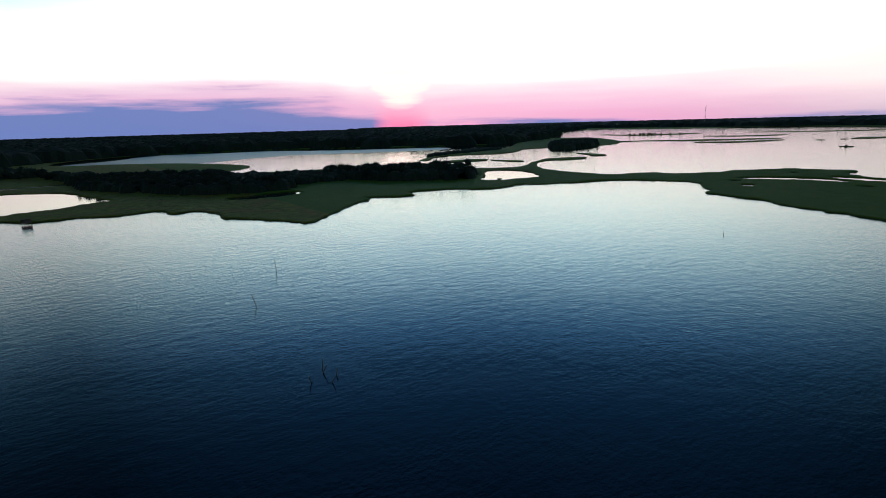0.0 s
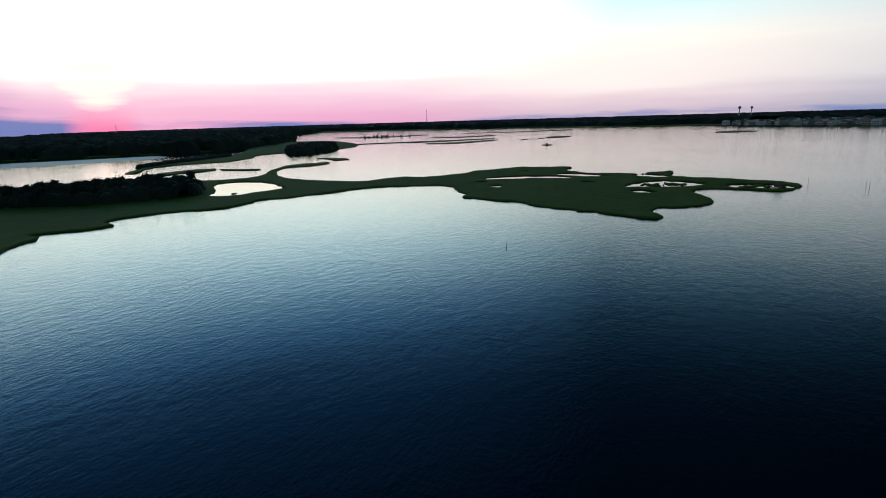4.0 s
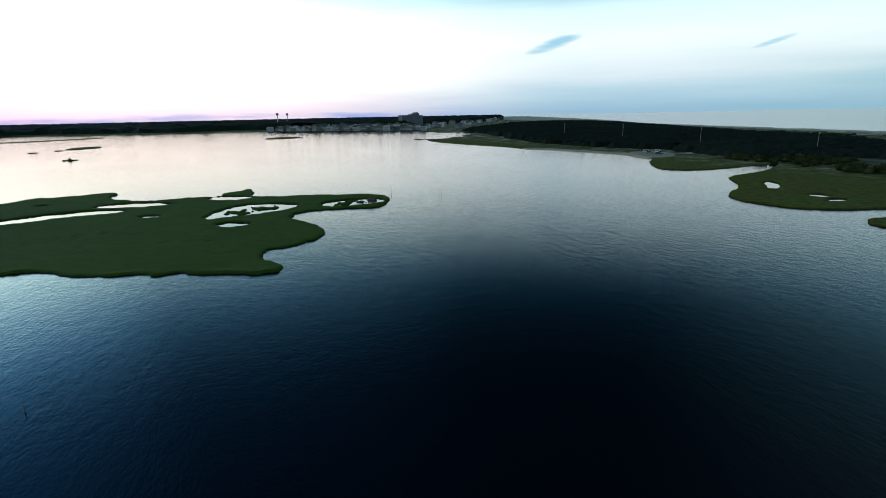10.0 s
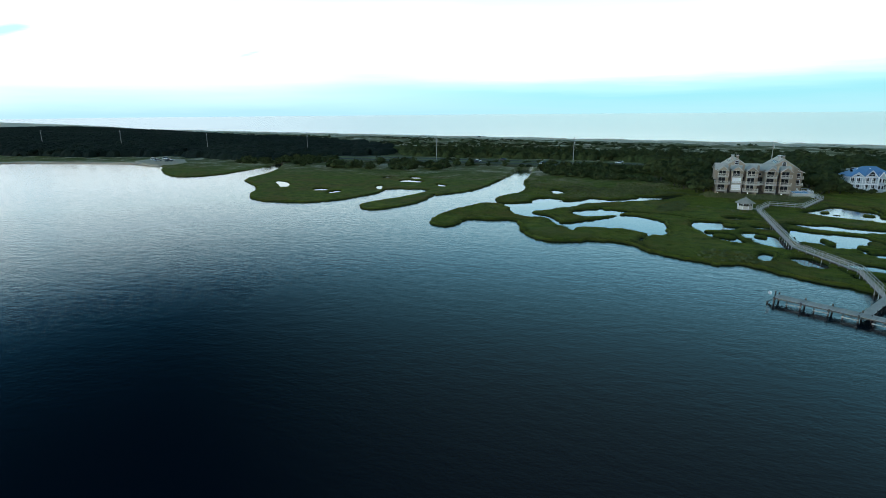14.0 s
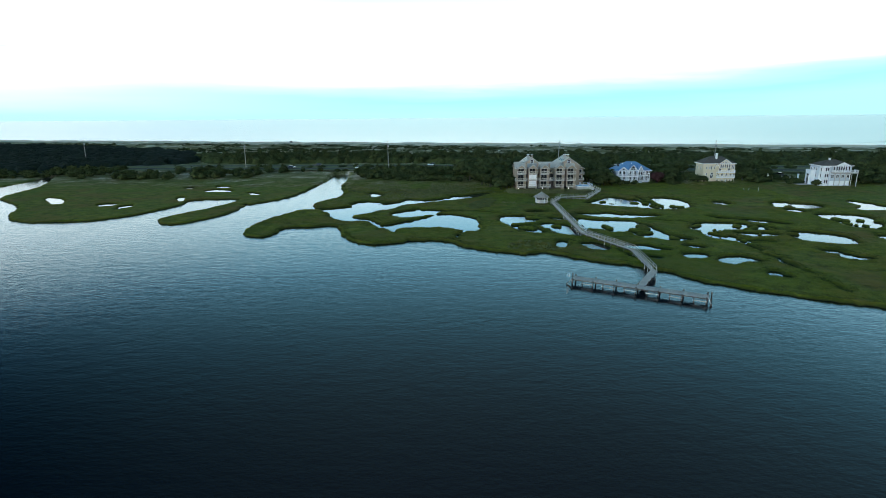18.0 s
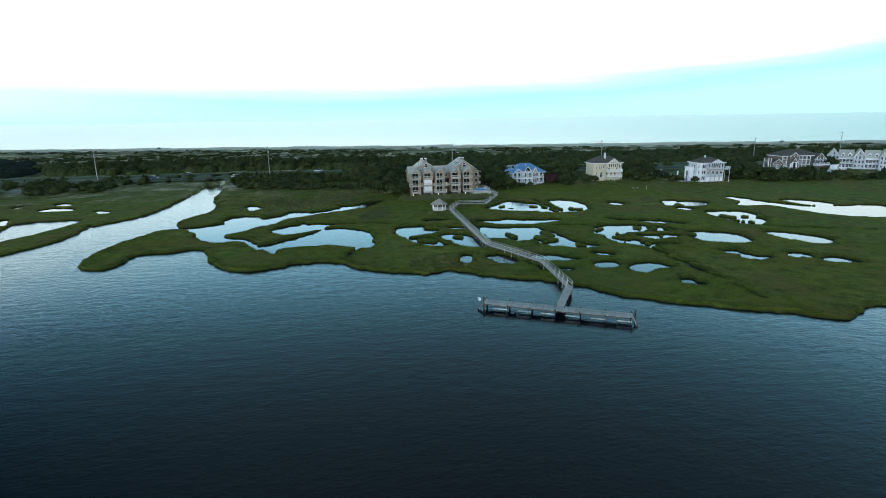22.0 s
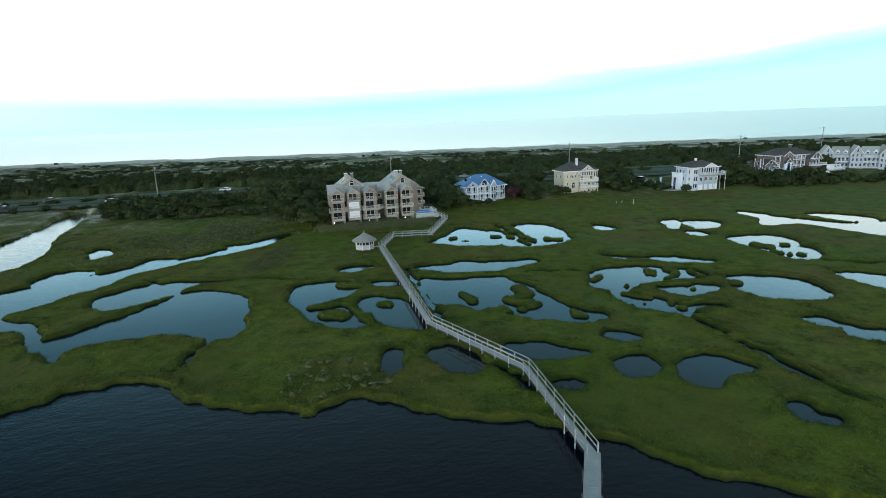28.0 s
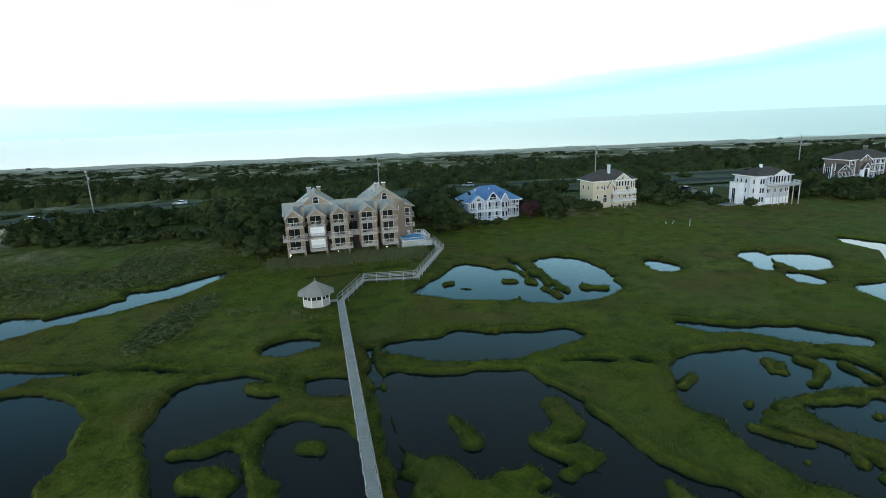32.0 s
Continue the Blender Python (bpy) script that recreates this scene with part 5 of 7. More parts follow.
def gazebo():
    c = (28.9, 179.6)
    root = thing("gazebo", pose(*c, 0), "round white gazebo with a grey pointed roof beside the boardwalk", "gazebo")
    R, z0, z1, z2, zt = 2.05, DECK, 2.0, 2.8, 4.45
    ring = lambda r, z, n=8: [(r * math.cos(6.2832 * (k + .5) / n), r * math.sin(6.2832 * (k + .5) / n), z) for k in range(n)]
    part("floor", Build().slab(ring(R + 0.1, z0), 0.2), PLANK, root, "grey plank floor")
    for k in range(8):
        a, b = Vector(ring(R, z0)[k]), Vector(ring(R, z0)[(k + 1) % 8])
        part("stilt", Build().pole((a.x * .92, a.y * .92, -0.6), (a.x * .92, a.y * .92, z0 - 0.15), 0.12, 0.12, 8), PILE, root)
        part("column", Build().beam(a, (a.x, a.y, z2), 0.16), WHITE, root, "white column")
        if k != 7:
            part("wall_panel", Build().beam(a + (b - a) * .03 + Vector((0, 0, 0.45)), b - (b - a) * .03 + Vector((0, 0, 0.45)), 0.06, 0.9), DUSTY, root, "solid white parapet")
        # dark pane added in each opening so that the inside reads as shaded
        part("screen", Build().beam(a * 0.97 + Vector((0, 0, 0.03 * z0 + 0.9 + 0.45)), b * 0.97 + Vector((0, 0, 0.03 * z0 + 0.9 + 0.45)), 0.02, 0.9), DARK_PANE, root, "dark pane standing in for the shaded opening")
        part("screen_bar", Build().beam((a + b) / 2 + Vector((0, 0, 0.9)), (a + b) / 2 + Vector((0, 0, z2 - z0)), 0.07), WHITE, root)
        part("eave_beam", Build().beam((a.x, a.y, z2 - 0.08), (b.x, b.y, z2 - 0.08), 0.14, 0.2), WHITE, root)
        e, f = Vector(ring(R + 0.85, z2 - 0.18)[k]), Vector(ring(R + 0.85, z2 - 0.18)[(k + 1) % 8])
        rf = Build()
        for j in range(7):
            t0, t1 = j / 7, (j + 1) / 7
            top = Vector((0, 0, zt))
            q = [e.lerp(top, t0), f.lerp(top, t0), f.lerp(top, t1), e.lerp(top, t1)]
            rf.slab([tuple(v + Vector((0, 0, 0.012 * (7 - j)))) for v in q], 0.05)
        part("roof_panel", rf, OLD_SHINGLE, root, "grey shingled roof panel")
    part("finial", Build().pole((0, 0, zt - 0.05), (0, 0, zt + 0.45), 0.09, 0.03, 8), OLD_SHINGLE, root)
    bridge = Build()
    plank_run(bridge, (R - 0.1, 0), (3.1, 0), 0.6, z0 - 0.01, np.random.default_rng(2))
    part("bridge", bridge, PLANK, root, "short plank bridge")
    return root


gazebo()

# ---------------------------------------------------------------- houses


def plain(name, dark, light, rough=0.7, **k):
    return mottled(name, dark, light, 0.35, 5.0, rough, 0.2, 0.008, **k)


BEIGE = plain("beige_white_paint_mat", (0.60, 0.545, 0.46), (0.75, 0.69, 0.60), 0.6)
TAUPE = plain("taupe_shingle_wall_mat", (0.27, 0.205, 0.145), (0.42, 0.335, 0.25), 0.85)
UNDER = plain("brown_base_wall_mat", (0.07, 0.05, 0.04), (0.13, 0.10, 0.08), 0.85)
BLUE_ROOF = plain("blue_metal_roof_mat", (0.10, 0.24, 0.46), (0.16, 0.34, 0.58), 0.5)
BLUE_WALL = plain("pale_blue_wall_mat", (0.42, 0.46, 0.50), (0.56, 0.60, 0.63), 0.75)
CREAM = plain("cream_stucco_mat", (0.60, 0.50, 0.34), (0.74, 0.64, 0.46), 0.85)
PALE = plain("pale_grey_siding_mat", (0.46, 0.50, 0.54), (0.60, 0.63, 0.67), 0.75)
BROWN = plain("brown_shingle_wall_mat", (0.13, 0.095, 0.075), (0.21, 0.16, 0.13), 0.85)
DARK_ROOF = plain("charcoal_roof_mat", (0.070, 0.062, 0.054), (0.125, 0.112, 0.098), 0.85)
GREY_WALL = plain("grey_siding_mat", (0.40, 0.41, 0.43), (0.54, 0.55, 0.57), 0.8)
POOL, _t, _p = material("pool_water_mat", 0.35, spec=0.15)
_p.inputs["IOR"].default_value = 1.33
_t.links.new(ramp(_t, noise_of(_t, 1.5), [(0.3, (0.04, 0.34, 0.66)), (0.7, (0.08, 0.48, 0.80))]), _p.inputs["Base Color"])
GLASS, _t, _p = material("window_glass_mat", 0.06)
_t.links.new(ramp(_t, noise_of(_t, 0.7), [(0.3, (0.008, 0.010, 0.012)), (0.7, (0.03, 0.032, 0.035))]), _p.inputs["Base Color"])


def window(parent, x, z, w, h, y, side="front", arch=False, bars=1, mat=None, t=0.09):
    """A framed window set on a wall; side front faces -y, left faces -x."""
    d = 0.10
    frame_b, pane = Build(), Build()

    def rect(b, x0, x1, z0, z1, y0, y1):
        if side == "front":
            b.box(x0, x1, y0, y1, z0, z1)
        else:
            b.box(y0, y1, x0, x1, z0, z1)

    rect(frame_b, x - w / 2, x + w / 2, z, z + t, y - d, y + 0.02)
    rect(frame_b, x - w / 2, x + w / 2, z + h - t, z + h, y - d, y + 0.02)
    for k in range(bars + 2):
        u = x - w / 2 + t / 2 + (w - t) * k / (bars + 1)
        rect(frame_b, u - t / 2, u + t / 2, z + t, z + h - t, y - d, y + 0.02)
    if arch:
        n = 8
        r = w / 2
        for k in range(n):
            a, c = math.pi * k / n, math.pi * (k + 1) / n
            p0, p1 = (x - r * math.cos(a), z + h + r * math.sin(a)), (x - r * math.cos(c), z + h + r * math.sin(c))
            if side == "front":
                frame_b.beam((p0[0], y - d / 2, p0[1]), (p1[0], y - d / 2, p1[1]), d, t)
            else:
                frame_b.beam((y - d / 2, p0[0], p0[1]), (y - d / 2, p1[0], p1[1]), d, t)
        pts = [(x - r * math.cos(math.pi * k / n), z + h + r * math.sin(math.pi * k / n)) for k in range(n + 1)]
        if side == "front":
            pane.prism(pts, y - 0.035, y + 0.01)
    rect(pane, x - w / 2 + 0.04, x + w / 2 - 0.04, z + 0.04, z + h - 0.04, y - 0.03, y + 0.012)
    f = part("window", frame_b, mat or WHITE, parent, "weathered framed window" if mat else "white framed window")
    part("pane", pane, GLASS, f, "dark reflecting glass")
    return f


def railing(parent, pts, z, h=1.0, step=0.22, mat=None, name="railing"):
    b = Build()
    for (ax, ay), (bx, by) in zip(pts[:-1], pts[1:]):
        a, c = Vector((ax, ay, z)), Vector((bx, by, z))
        b.beam(a + Vector((0, 0, h)), c + Vector((0, 0, h)), 0.10, 0.08)
        b.beam(a + Vector((0, 0, 0.12)), c + Vector((0, 0, 0.12)), 0.06, 0.08)
        n = max(2, int((c - a).length / step))
        for k in range(n + 1):
            o = a.lerp(c, k / n)
            wide = 0.12 if k in (0, n) else 0.05
            b.beam(o + Vector((0, 0, 0.1)), o + Vector((0, 0, h)), wide)
    return part(name, b, mat or WHITE, parent, "white balcony railing")


def gable(parent, x0, x1, y0, y1, ze, zr, roof, wall=None, over=0.35, axis="y", name="roof_slope", trim=True, board=None):
    """Two sloping plates on a ridge; with axis y the gable ends face front and back."""
    th = 0.16
    if axis == "y":
        m = (x0 + x1) / 2
        k = (zr - ze) / (m - x0)
        zo = ze - over * k
        for a, s in ((x0 - over, 1), (x1 + over, -1)):
            q = [(a, y0 - over, zo), (m, y0 - over, zr), (m, y1 + over, zr), (a, y1 + over, zo)]
            part(name, Build().slab(q[::s], th), roof, parent)
        if wall:
            for yy in (y0, y1 - 0.12):
                part("gable_wall", Build().prism([(x0, ze - 0.05), (x1, ze - 0.05), (m, zr - 0.12)], yy, yy + 0.12), wall, parent)
        if trim:
            for a in (x0 - over, x1 + over):
                part("barge_board", Build().beam((a, y0 - over - 0.03, zo - 0.12), (m, y0 - over - 0.03, zr - 0.12), 0.06, 0.24), board or WHITE, parent, "pale barge board")
    else:
        m = (y0 + y1) / 2
        k = (zr - ze) / (m - y0)
        zo = ze - over * k
        for a, s in ((y0 - over, -1), (y1 + over, 1)):
            q = [(x0 - over, a, zo), (x0 - over, m, zr), (x1 + over, m, zr), (x1 + over, a, zo)]
            part(name, Build().slab(q[::s], th), roof, parent)
        if wall:
            for xx in (x0, x1 - 0.12):
                part("gable_wall", Build().add([(xx, y0, ze - .05), (xx, y1, ze - .05), (xx, m, zr - .12), (xx + .12, y0, ze - .05), (xx + .12, y1, ze - .05), (xx + .12, m, zr - .12)],
                                               [(0, 1, 2), (3, 5, 4), (0, 3, 4, 1), (1, 4, 5, 2), (2, 5, 3, 0)]), wall, parent)


def hip(parent, x0, x1, y0, y1, ze, zr, roof, over=0.5):
    """A hipped roof: four plates meeting on a short ridge."""
    x0, x1, y0, y1 = x0 - over, x1 + over, y0 - over, y1 + over
    m, run = (y0 + y1) / 2, (y1 - y0) / 2
    a, b = (x0 + run, m, zr), (x1 - run, m, zr)
    if x1 - x0 < 2 * run:
        a = b = ((x0 + x1) / 2, m, zr)
    c = [(x0, y0, ze), (x1, y0, ze), (x1, y1, ze), (x0, y1, ze)]
    for q in ((c[0], c[1], b, a), (c[1], c[2], b), (c[2], c[3], a, b), (c[3], c[0], a)):
        part("roof_slope", Build().slab(list(q), 0.14), roof, parent)
    e = Build()
    for i in range(4):
        p, q = Vector(c[i]), Vector(c[(i + 1) % 4])
        e.beam(p - Vector((0, 0, 0.2)), q - Vector((0, 0, 0.2)), 0.08, 0.26)
    part("fascia", e, WHITE, parent, "white eave board")


def chimney(parent, x, y, z0, z1, w=0.8, mat=None):
    c = part("chimney", Build().box(x - w / 2, x + w / 2, y - w / 2, y + w / 2, z0, z1), mat or TAUPE, parent)
    part("cap", Build().box(x - w / 2 - 0.1, x + w / 2 + 0.1, y - w / 2 - 0.1, y + w / 2 + 0.1, z1, z1 + 0.15), WHITE, c)
    part("flue", Build().pole((x, y, z1 + 0.15), (x, y, z1 + 0.5), 0.16, 0.14, 8), SLATE, c)


def condo():
    h = thing("apartment_house", pose(23.6, 212, 0.9), "taupe shingled apartment house with gabled balcony bays", "house")
    floors, eave, apex = (1.0, 3.5, 6.1), 8.3, 9.7
    part("base_wall", Build().box(0.2, 23.8, 4.0, 14, -1.2, 1.0), UNDER, h, "dark brown basement wall")
    part("wall", Build().box(0.2, 23.8, 4.2, 14, 1.0, 8.0), TAUPE, h, "taupe shingled wall")
    lean = Build().slab([(-0.2, 3.5, 8.0), (24.2, 3.5, 8.0), (24.2, 7.5, 10.2), (-0.2, 7.5, 10.2)], 0.18)
    part("roof_slope", lean, SHINGLE_GREY, h, "grey shingled roof")
    part("roof_slope", Build().slab([(-0.2, 7.5, 10.2), (24.2, 7.5, 10.2), (24.2, 14.4, 7.8), (-0.2, 14.4, 7.8)], 0.18), SHINGLE_GREY, h, "grey shingled roof")
    bays = (2.2, 6.7, 11.4, 17.4, 21.9)
    for i, cx in enumerate(bays):
        w = 1.65
        part("bay_wall", Build().box(cx - w + 0.15, cx + w - 0.15, 1.1, 4.3, 1.0, eave), TAUPE, h)
        gable(h, cx - w, cx + w, -0.1, 6.0, eave, apex, SHINGLE_GREY, TAUPE, 0.28, board=DUSTY)
        for s in (-1, 1):
            part("pier_wall", Build().box(cx + s * w - 0.2, cx + s * w + 0.2, 0.0, 4.3, -1.2 if s > 0 or i == 0 else 0.9, eave), TAUPE, h)
        part("chimney", Build().box(cx + w - 0.05, cx + w + 0.55, 1.2, 1.9, 5.8, apex + 0.35), TAUPE, h)
        part("header", Build().box(cx - w, cx + w, 0.0, 0.22, eave - 0.22, eave), DUSTY, h, "pale header beam")
        for k, z in enumerate(floors):
            x0, x1, front = cx - w - 0.05, cx + w + 0.05, -0.55
            if k == 1 and i in (0, 2):
                x0, x1, front = x0 - 0.8, x1 + 0.8, -1.0
            if k == 0 and i == 2:
                x0, x1 = x0 - 0.7, x1 + 0.7
            part("balcony_floor", Build().box(x0, x1, front, 1.2, z - 0.28, z), DUSTY, h)
            railing(h, [(x0 + 0.06, 1.1), (x0 + 0.06, front + 0.08), (x1 - 0.06, front + 0.08), (x1 - 0.06, 1.1)], z, 0.95, mat=BEIGE)
            if i == 1 and k < 2:
                sc = part("screen_panel", Build().box(cx - w + 0.1, cx + w - 0.1, 0.1, 0.2, z + 0.3, z + 2.2), WHITE, h, "lowered white sun screen")
                for q in range(7):
                    part("slat", Build().box(cx - w + 0.1, cx + w - 0.1, 0.06, 0.1, z + 0.34 + 0.27 * q, z + 0.54 + 0.27 * q), WHITE, sc)
            else:
                window(h, cx - 0.15, z + 0.03, 2.3, 2.1, 1.1, bars=1, mat=BEIGE, t=0.06)
                part("balcony_beam", Build().box(cx - w + 0.2, cx + w - 0.2, -0.02, 0.18, z + 2.18, z + 2.34), DUSTY, h, "pale beam over the balcony")
    for a, b in zip(bays[:-1], bays[1:]):
        x0, x1 = a + 1.7, b - 1.7
        for z in (3.5,):
            part("gallery_floor", Build().box(x0, x1, 0.6, 4.3, z - 0.25, z), DUSTY, h)
            railing(h, [(x0, 0.65), (x1, 0.65)], z, 0.95, mat=BEIGE)
        m = (x0 + x1) / 2
        window(h, m, 3.55, min(2.0, x1 - x0 - 0.1), 2.1, 4.2, bars=1, mat=UNDER, t=0.06)
        # dark wall colour paints the deep shade of the gap between bays
        part("recess_wall", Build().box(x0, x1, 4.05, 4.22, 1.0, 3.2), UNDER, h, "dark wall standing in for the shaded gap")
        window(h, m, 6.2, min(0.9, x1 - x0 - 0.2), 1.0, 4.2, bars=0, mat=BEIGE)
        part("door", Build().box(m - 0.5, m + 0.5, 3.9, 4.02, -1.1, 0.9), SLATE, h, "dark basement door")
    # tall gabled wings behind
    for x0, x1, y0, y1, ze, zr in ((3.0, 11.0, 6.5, 18, 9.2, 12.0), (17.6, 26.4, 6.5, 20, 9.0, 12.0)):
        m = (x0 + x1) / 2
        part("wing_wall", Build().box(x0, x1, y0, y1, 0, ze), TAUPE, h)
        gable(h, x0, x1, y0, y1, ze, zr, SHINGLE_GREY, TAUPE, 0.45, board=DUSTY)
        window(h, m, ze + 0.5, 1.3, 0.9, y0, arch=True, bars=0)
        chimney(h, m - 1.2, y0 + 3.2, zr - 1.8, zr + 0.9, 0.9, DUSTY)
        chimney(h, m + 1.0, y0 + 7.5, zr - 1.8, zr + 0.5, 0.8)
        for q in range(3):
            part("skylight", Build().slab([(m - 2.6, y0 + 2 + q * 2.6, ze + 1.45), (m - 1.7, y0 + 2 + q * 2.6, ze + 2.13), (m - 1.7, y0 + 3 + q * 2.6, ze + 2.13), (m - 2.6, y0 + 3 + q * 2.6, ze + 1.45)][::-1], 0.08), GLASS, h)
    part("side_wing_wall", Build().box(23.8, 28.6, 9, 20, 0, 7.6), TAUPE, h)
    part("side_wing_roof", Build().slab([(23.6, 8.4, 8.9), (29.2, 8.4, 7.3), (29.2, 20.5, 7.3), (23.6, 20.5, 8.9)], 0.18), SHINGLE_GREY, h)
    for z in (2.6, 5.0):
        part("balcony_floor", Build().box(25.0, 28.9, 7.7, 9.1, z - 0.25, z), TAUPE, h)
        railing(h, [(25.0, 7.75), (28.8, 7.75), (28.8, 9.0)], z, 0.95, mat=BEIGE)
        window(h, 26.9, z + 0.05, 2.2, 1.9, 9.0)
    window(h, 24.6, 7.0, 1.0, 0.7, 6.5, arch=True, bars=0)
    # pool terrace
    t = part("terrace", Build().box(24.3, 31.2, 0.2, 8.8, -1.2, 0.75), PLANK, h, "raised pool terrace")
    part("pool", Build().box(25.0, 29.8, 1.2, 7.4, 0.7, 0.80), POOL, t, "bright blue swimming pool")
    part("pool_edge", Build().box(24.8, 30.0, 1.0, 1.2, 0.72, 0.86).box(24.8, 30.0, 7.4, 7.6, 0.72, 0.86).box(24.8, 25.0, 1.2, 7.4, 0.72, 0.86).box(29.8, 30.0, 1.2, 7.4, 0.72, 0.86), WHITE, t, "white pool edge")
    railing(t, [(24.5, 0.3), (29.2, 0.3), (31.1, 2.2), (31.1, 8.6), (28.8, 8.6)], 0.75, 0.8, 0.5, name="fence")
    for x, y in ((30.4, 4), (30.4, 6.2), (27.5, 8.0)):
        part("lounger", Build().box(x - 0.3, x + 0.3, y - 0.9, y + 0.5, 1.0, 1.1).slab([(x - .3, y + .5, 1.1), (x + .3, y + .5, 1.1), (x + .3, y + 1.0, 1.55), (x - .3, y + 1.0, 1.55)], 0.06), WHITE, t, "white pool lounger")
    for x in (0.9, 10.6, 21.0):
        lamp = part("wall_lamp", Build().pole((x, -0.35, 0.2), (x, -0.35, 0.42), 0.10, 0.10, 8), LAMP, h, "small lit ground lamp")
    return h


LAMP = bpy.data.materials.new("lamp_glow_mat")
LAMP.use_nodes = True
LAMP.node_tree.nodes["Principled BSDF"].inputs["Emission Color"].default_value = (1, 0.96, 0.88, 1)
LAMP.node_tree.nodes["Principled BSDF"].inputs["Emission Strength"].default_value = 6.0
condo()


def columns(h, xs, y, z0, z1, w=0.22, name="column"):
    for x in xs:
        part(name, Build().beam((x, y, z0), (x, y, z1), w), WHITE, h, "white porch column")


def blue_house():
    h = thing("blue_roofed_house", pose(69.3, 232.5, 0.3) @ Matrix.Diagonal((1.02, 0.85, 1.02, 1)), "pale house with a blue roof and white balconies", "house")
    f1, f2, e = 0.9, 3.2, 5.6
    part("wall", Build().box(0, 10.2, 0.4, 10, -1.5, e), BLUE_WALL, h, "pale blue-grey wall")
    part("wing_wall", Build().box(10.2, 14.4, 3.0, 10, -1.5, e), BLUE_WALL, h)
    hip(h, -0.2, 14.4, 0.4, 11.0, e, 9.0, BLUE_ROOF)
    for x0, x1, top in ((0.6, 4.6, 7.3), (4.6, 8.6, 8.1), (8.7, 10.9, 7.6)):
        gable(h, x0, x1, -0.9, 5.5, e, top, BLUE_ROOF, BLUE_WALL, 0.3)
    for z in (f1, f2):
        part("porch_floor", Build().box(0.2, 8.9, -1.6, 0.5, z - 0.25, z), WHITE, h)
        railing(h, [(0.3, 0.4), (0.3, -1.5), (8.8, -1.5), (8.8, 0.4)], z, 0.95)
        columns(h, (0.4, 2.2, 4.0, 4.9, 6.7, 8.6), -1.45, z, z + 2.3)
        for x in (1.3, 3.1, 5.7, 7.6):
            window(h, x, z + 0.08, 1.35, 2.0, 0.4)
        part("porch_floor", Build().box(10.9, 14.6, 1.7, 3.1, z - 0.25, z), WHITE, h)
        railing(h, [(10.9, 1.75), (14.5, 1.75), (14.5, 3.0)], z, 0.95)
        columns(h, (11.0, 12.7, 14.5), 1.8, z, z + 2.4)
        for x in (11.7, 13.5):
            window(h, x, z + 0.08, 1.2, 2.0, 3.0)
    window(h, 6.6, e + 0.25, 1.9, 0.7, -0.9, arch=True)
    window(h, 2.6, e + 0.2, 1.0, 0.6, -0.9, bars=0)
    for x in (9.3, 10.2):
        window(h, x, f2 + 0.6, 0.7, 2.6, 0.38, arch=True, bars=0)
    part("stair_tower", Build().box(8.9, 10.8, -0.6, 0.5, -1.5, 5.6), BLUE_WALL, h)
    for z in (1.3, 3.7):
        for x in (9.4, 10.3):
            window(h, x, z, 0.7, 1.5, -0.6, bars=0)
    # single-storey porch at the side
    part("side_porch_floor", Build().box(-3.8, 0.1, 0.8, 6.5, 0.5, 0.9), WHITE, h)
    columns(h, (-3.6, -2.4, -1.2, -0.1), 1.0, 0.9, 3.0)
    columns(h, (-3.6,), 3.6, 0.9, 3.0)
    part("side_porch_wall", Build().box(-2.6, 0.0, 2.6, 6.4, 0.9, 3.0), BLUE_WALL, h)
    hip(h, -3.8, 0.2, 0.8, 6.5, 3.0, 4.1, BLUE_ROOF, 0.25)
    for x in (3.2, 7.0):
        part("roof_vent", Build().pole((x, 4.2, 7.6), (x, 4.2, 8.5), 0.16, 0.16, 8), WHITE, h)
    part("skylight", Build().slab([(1.0, 3.2, 7.15), (1.8, 3.2, 7.15), (1.8, 4.4, 7.85), (1.0, 4.4, 7.85)], 0.08), GLASS, h)
    part("ground_wall", Build().box(8.6, 10.9, -0.2, 0.6, -1.4, 0.7), UNDER, h)
    part("hot_tub", Build().pole((9.4, -2.6, -1.2), (9.4, -2.6, -0.35), 1.1, 1.1, 14), WHITE, h, "white round garden tub")
    return h


blue_house()


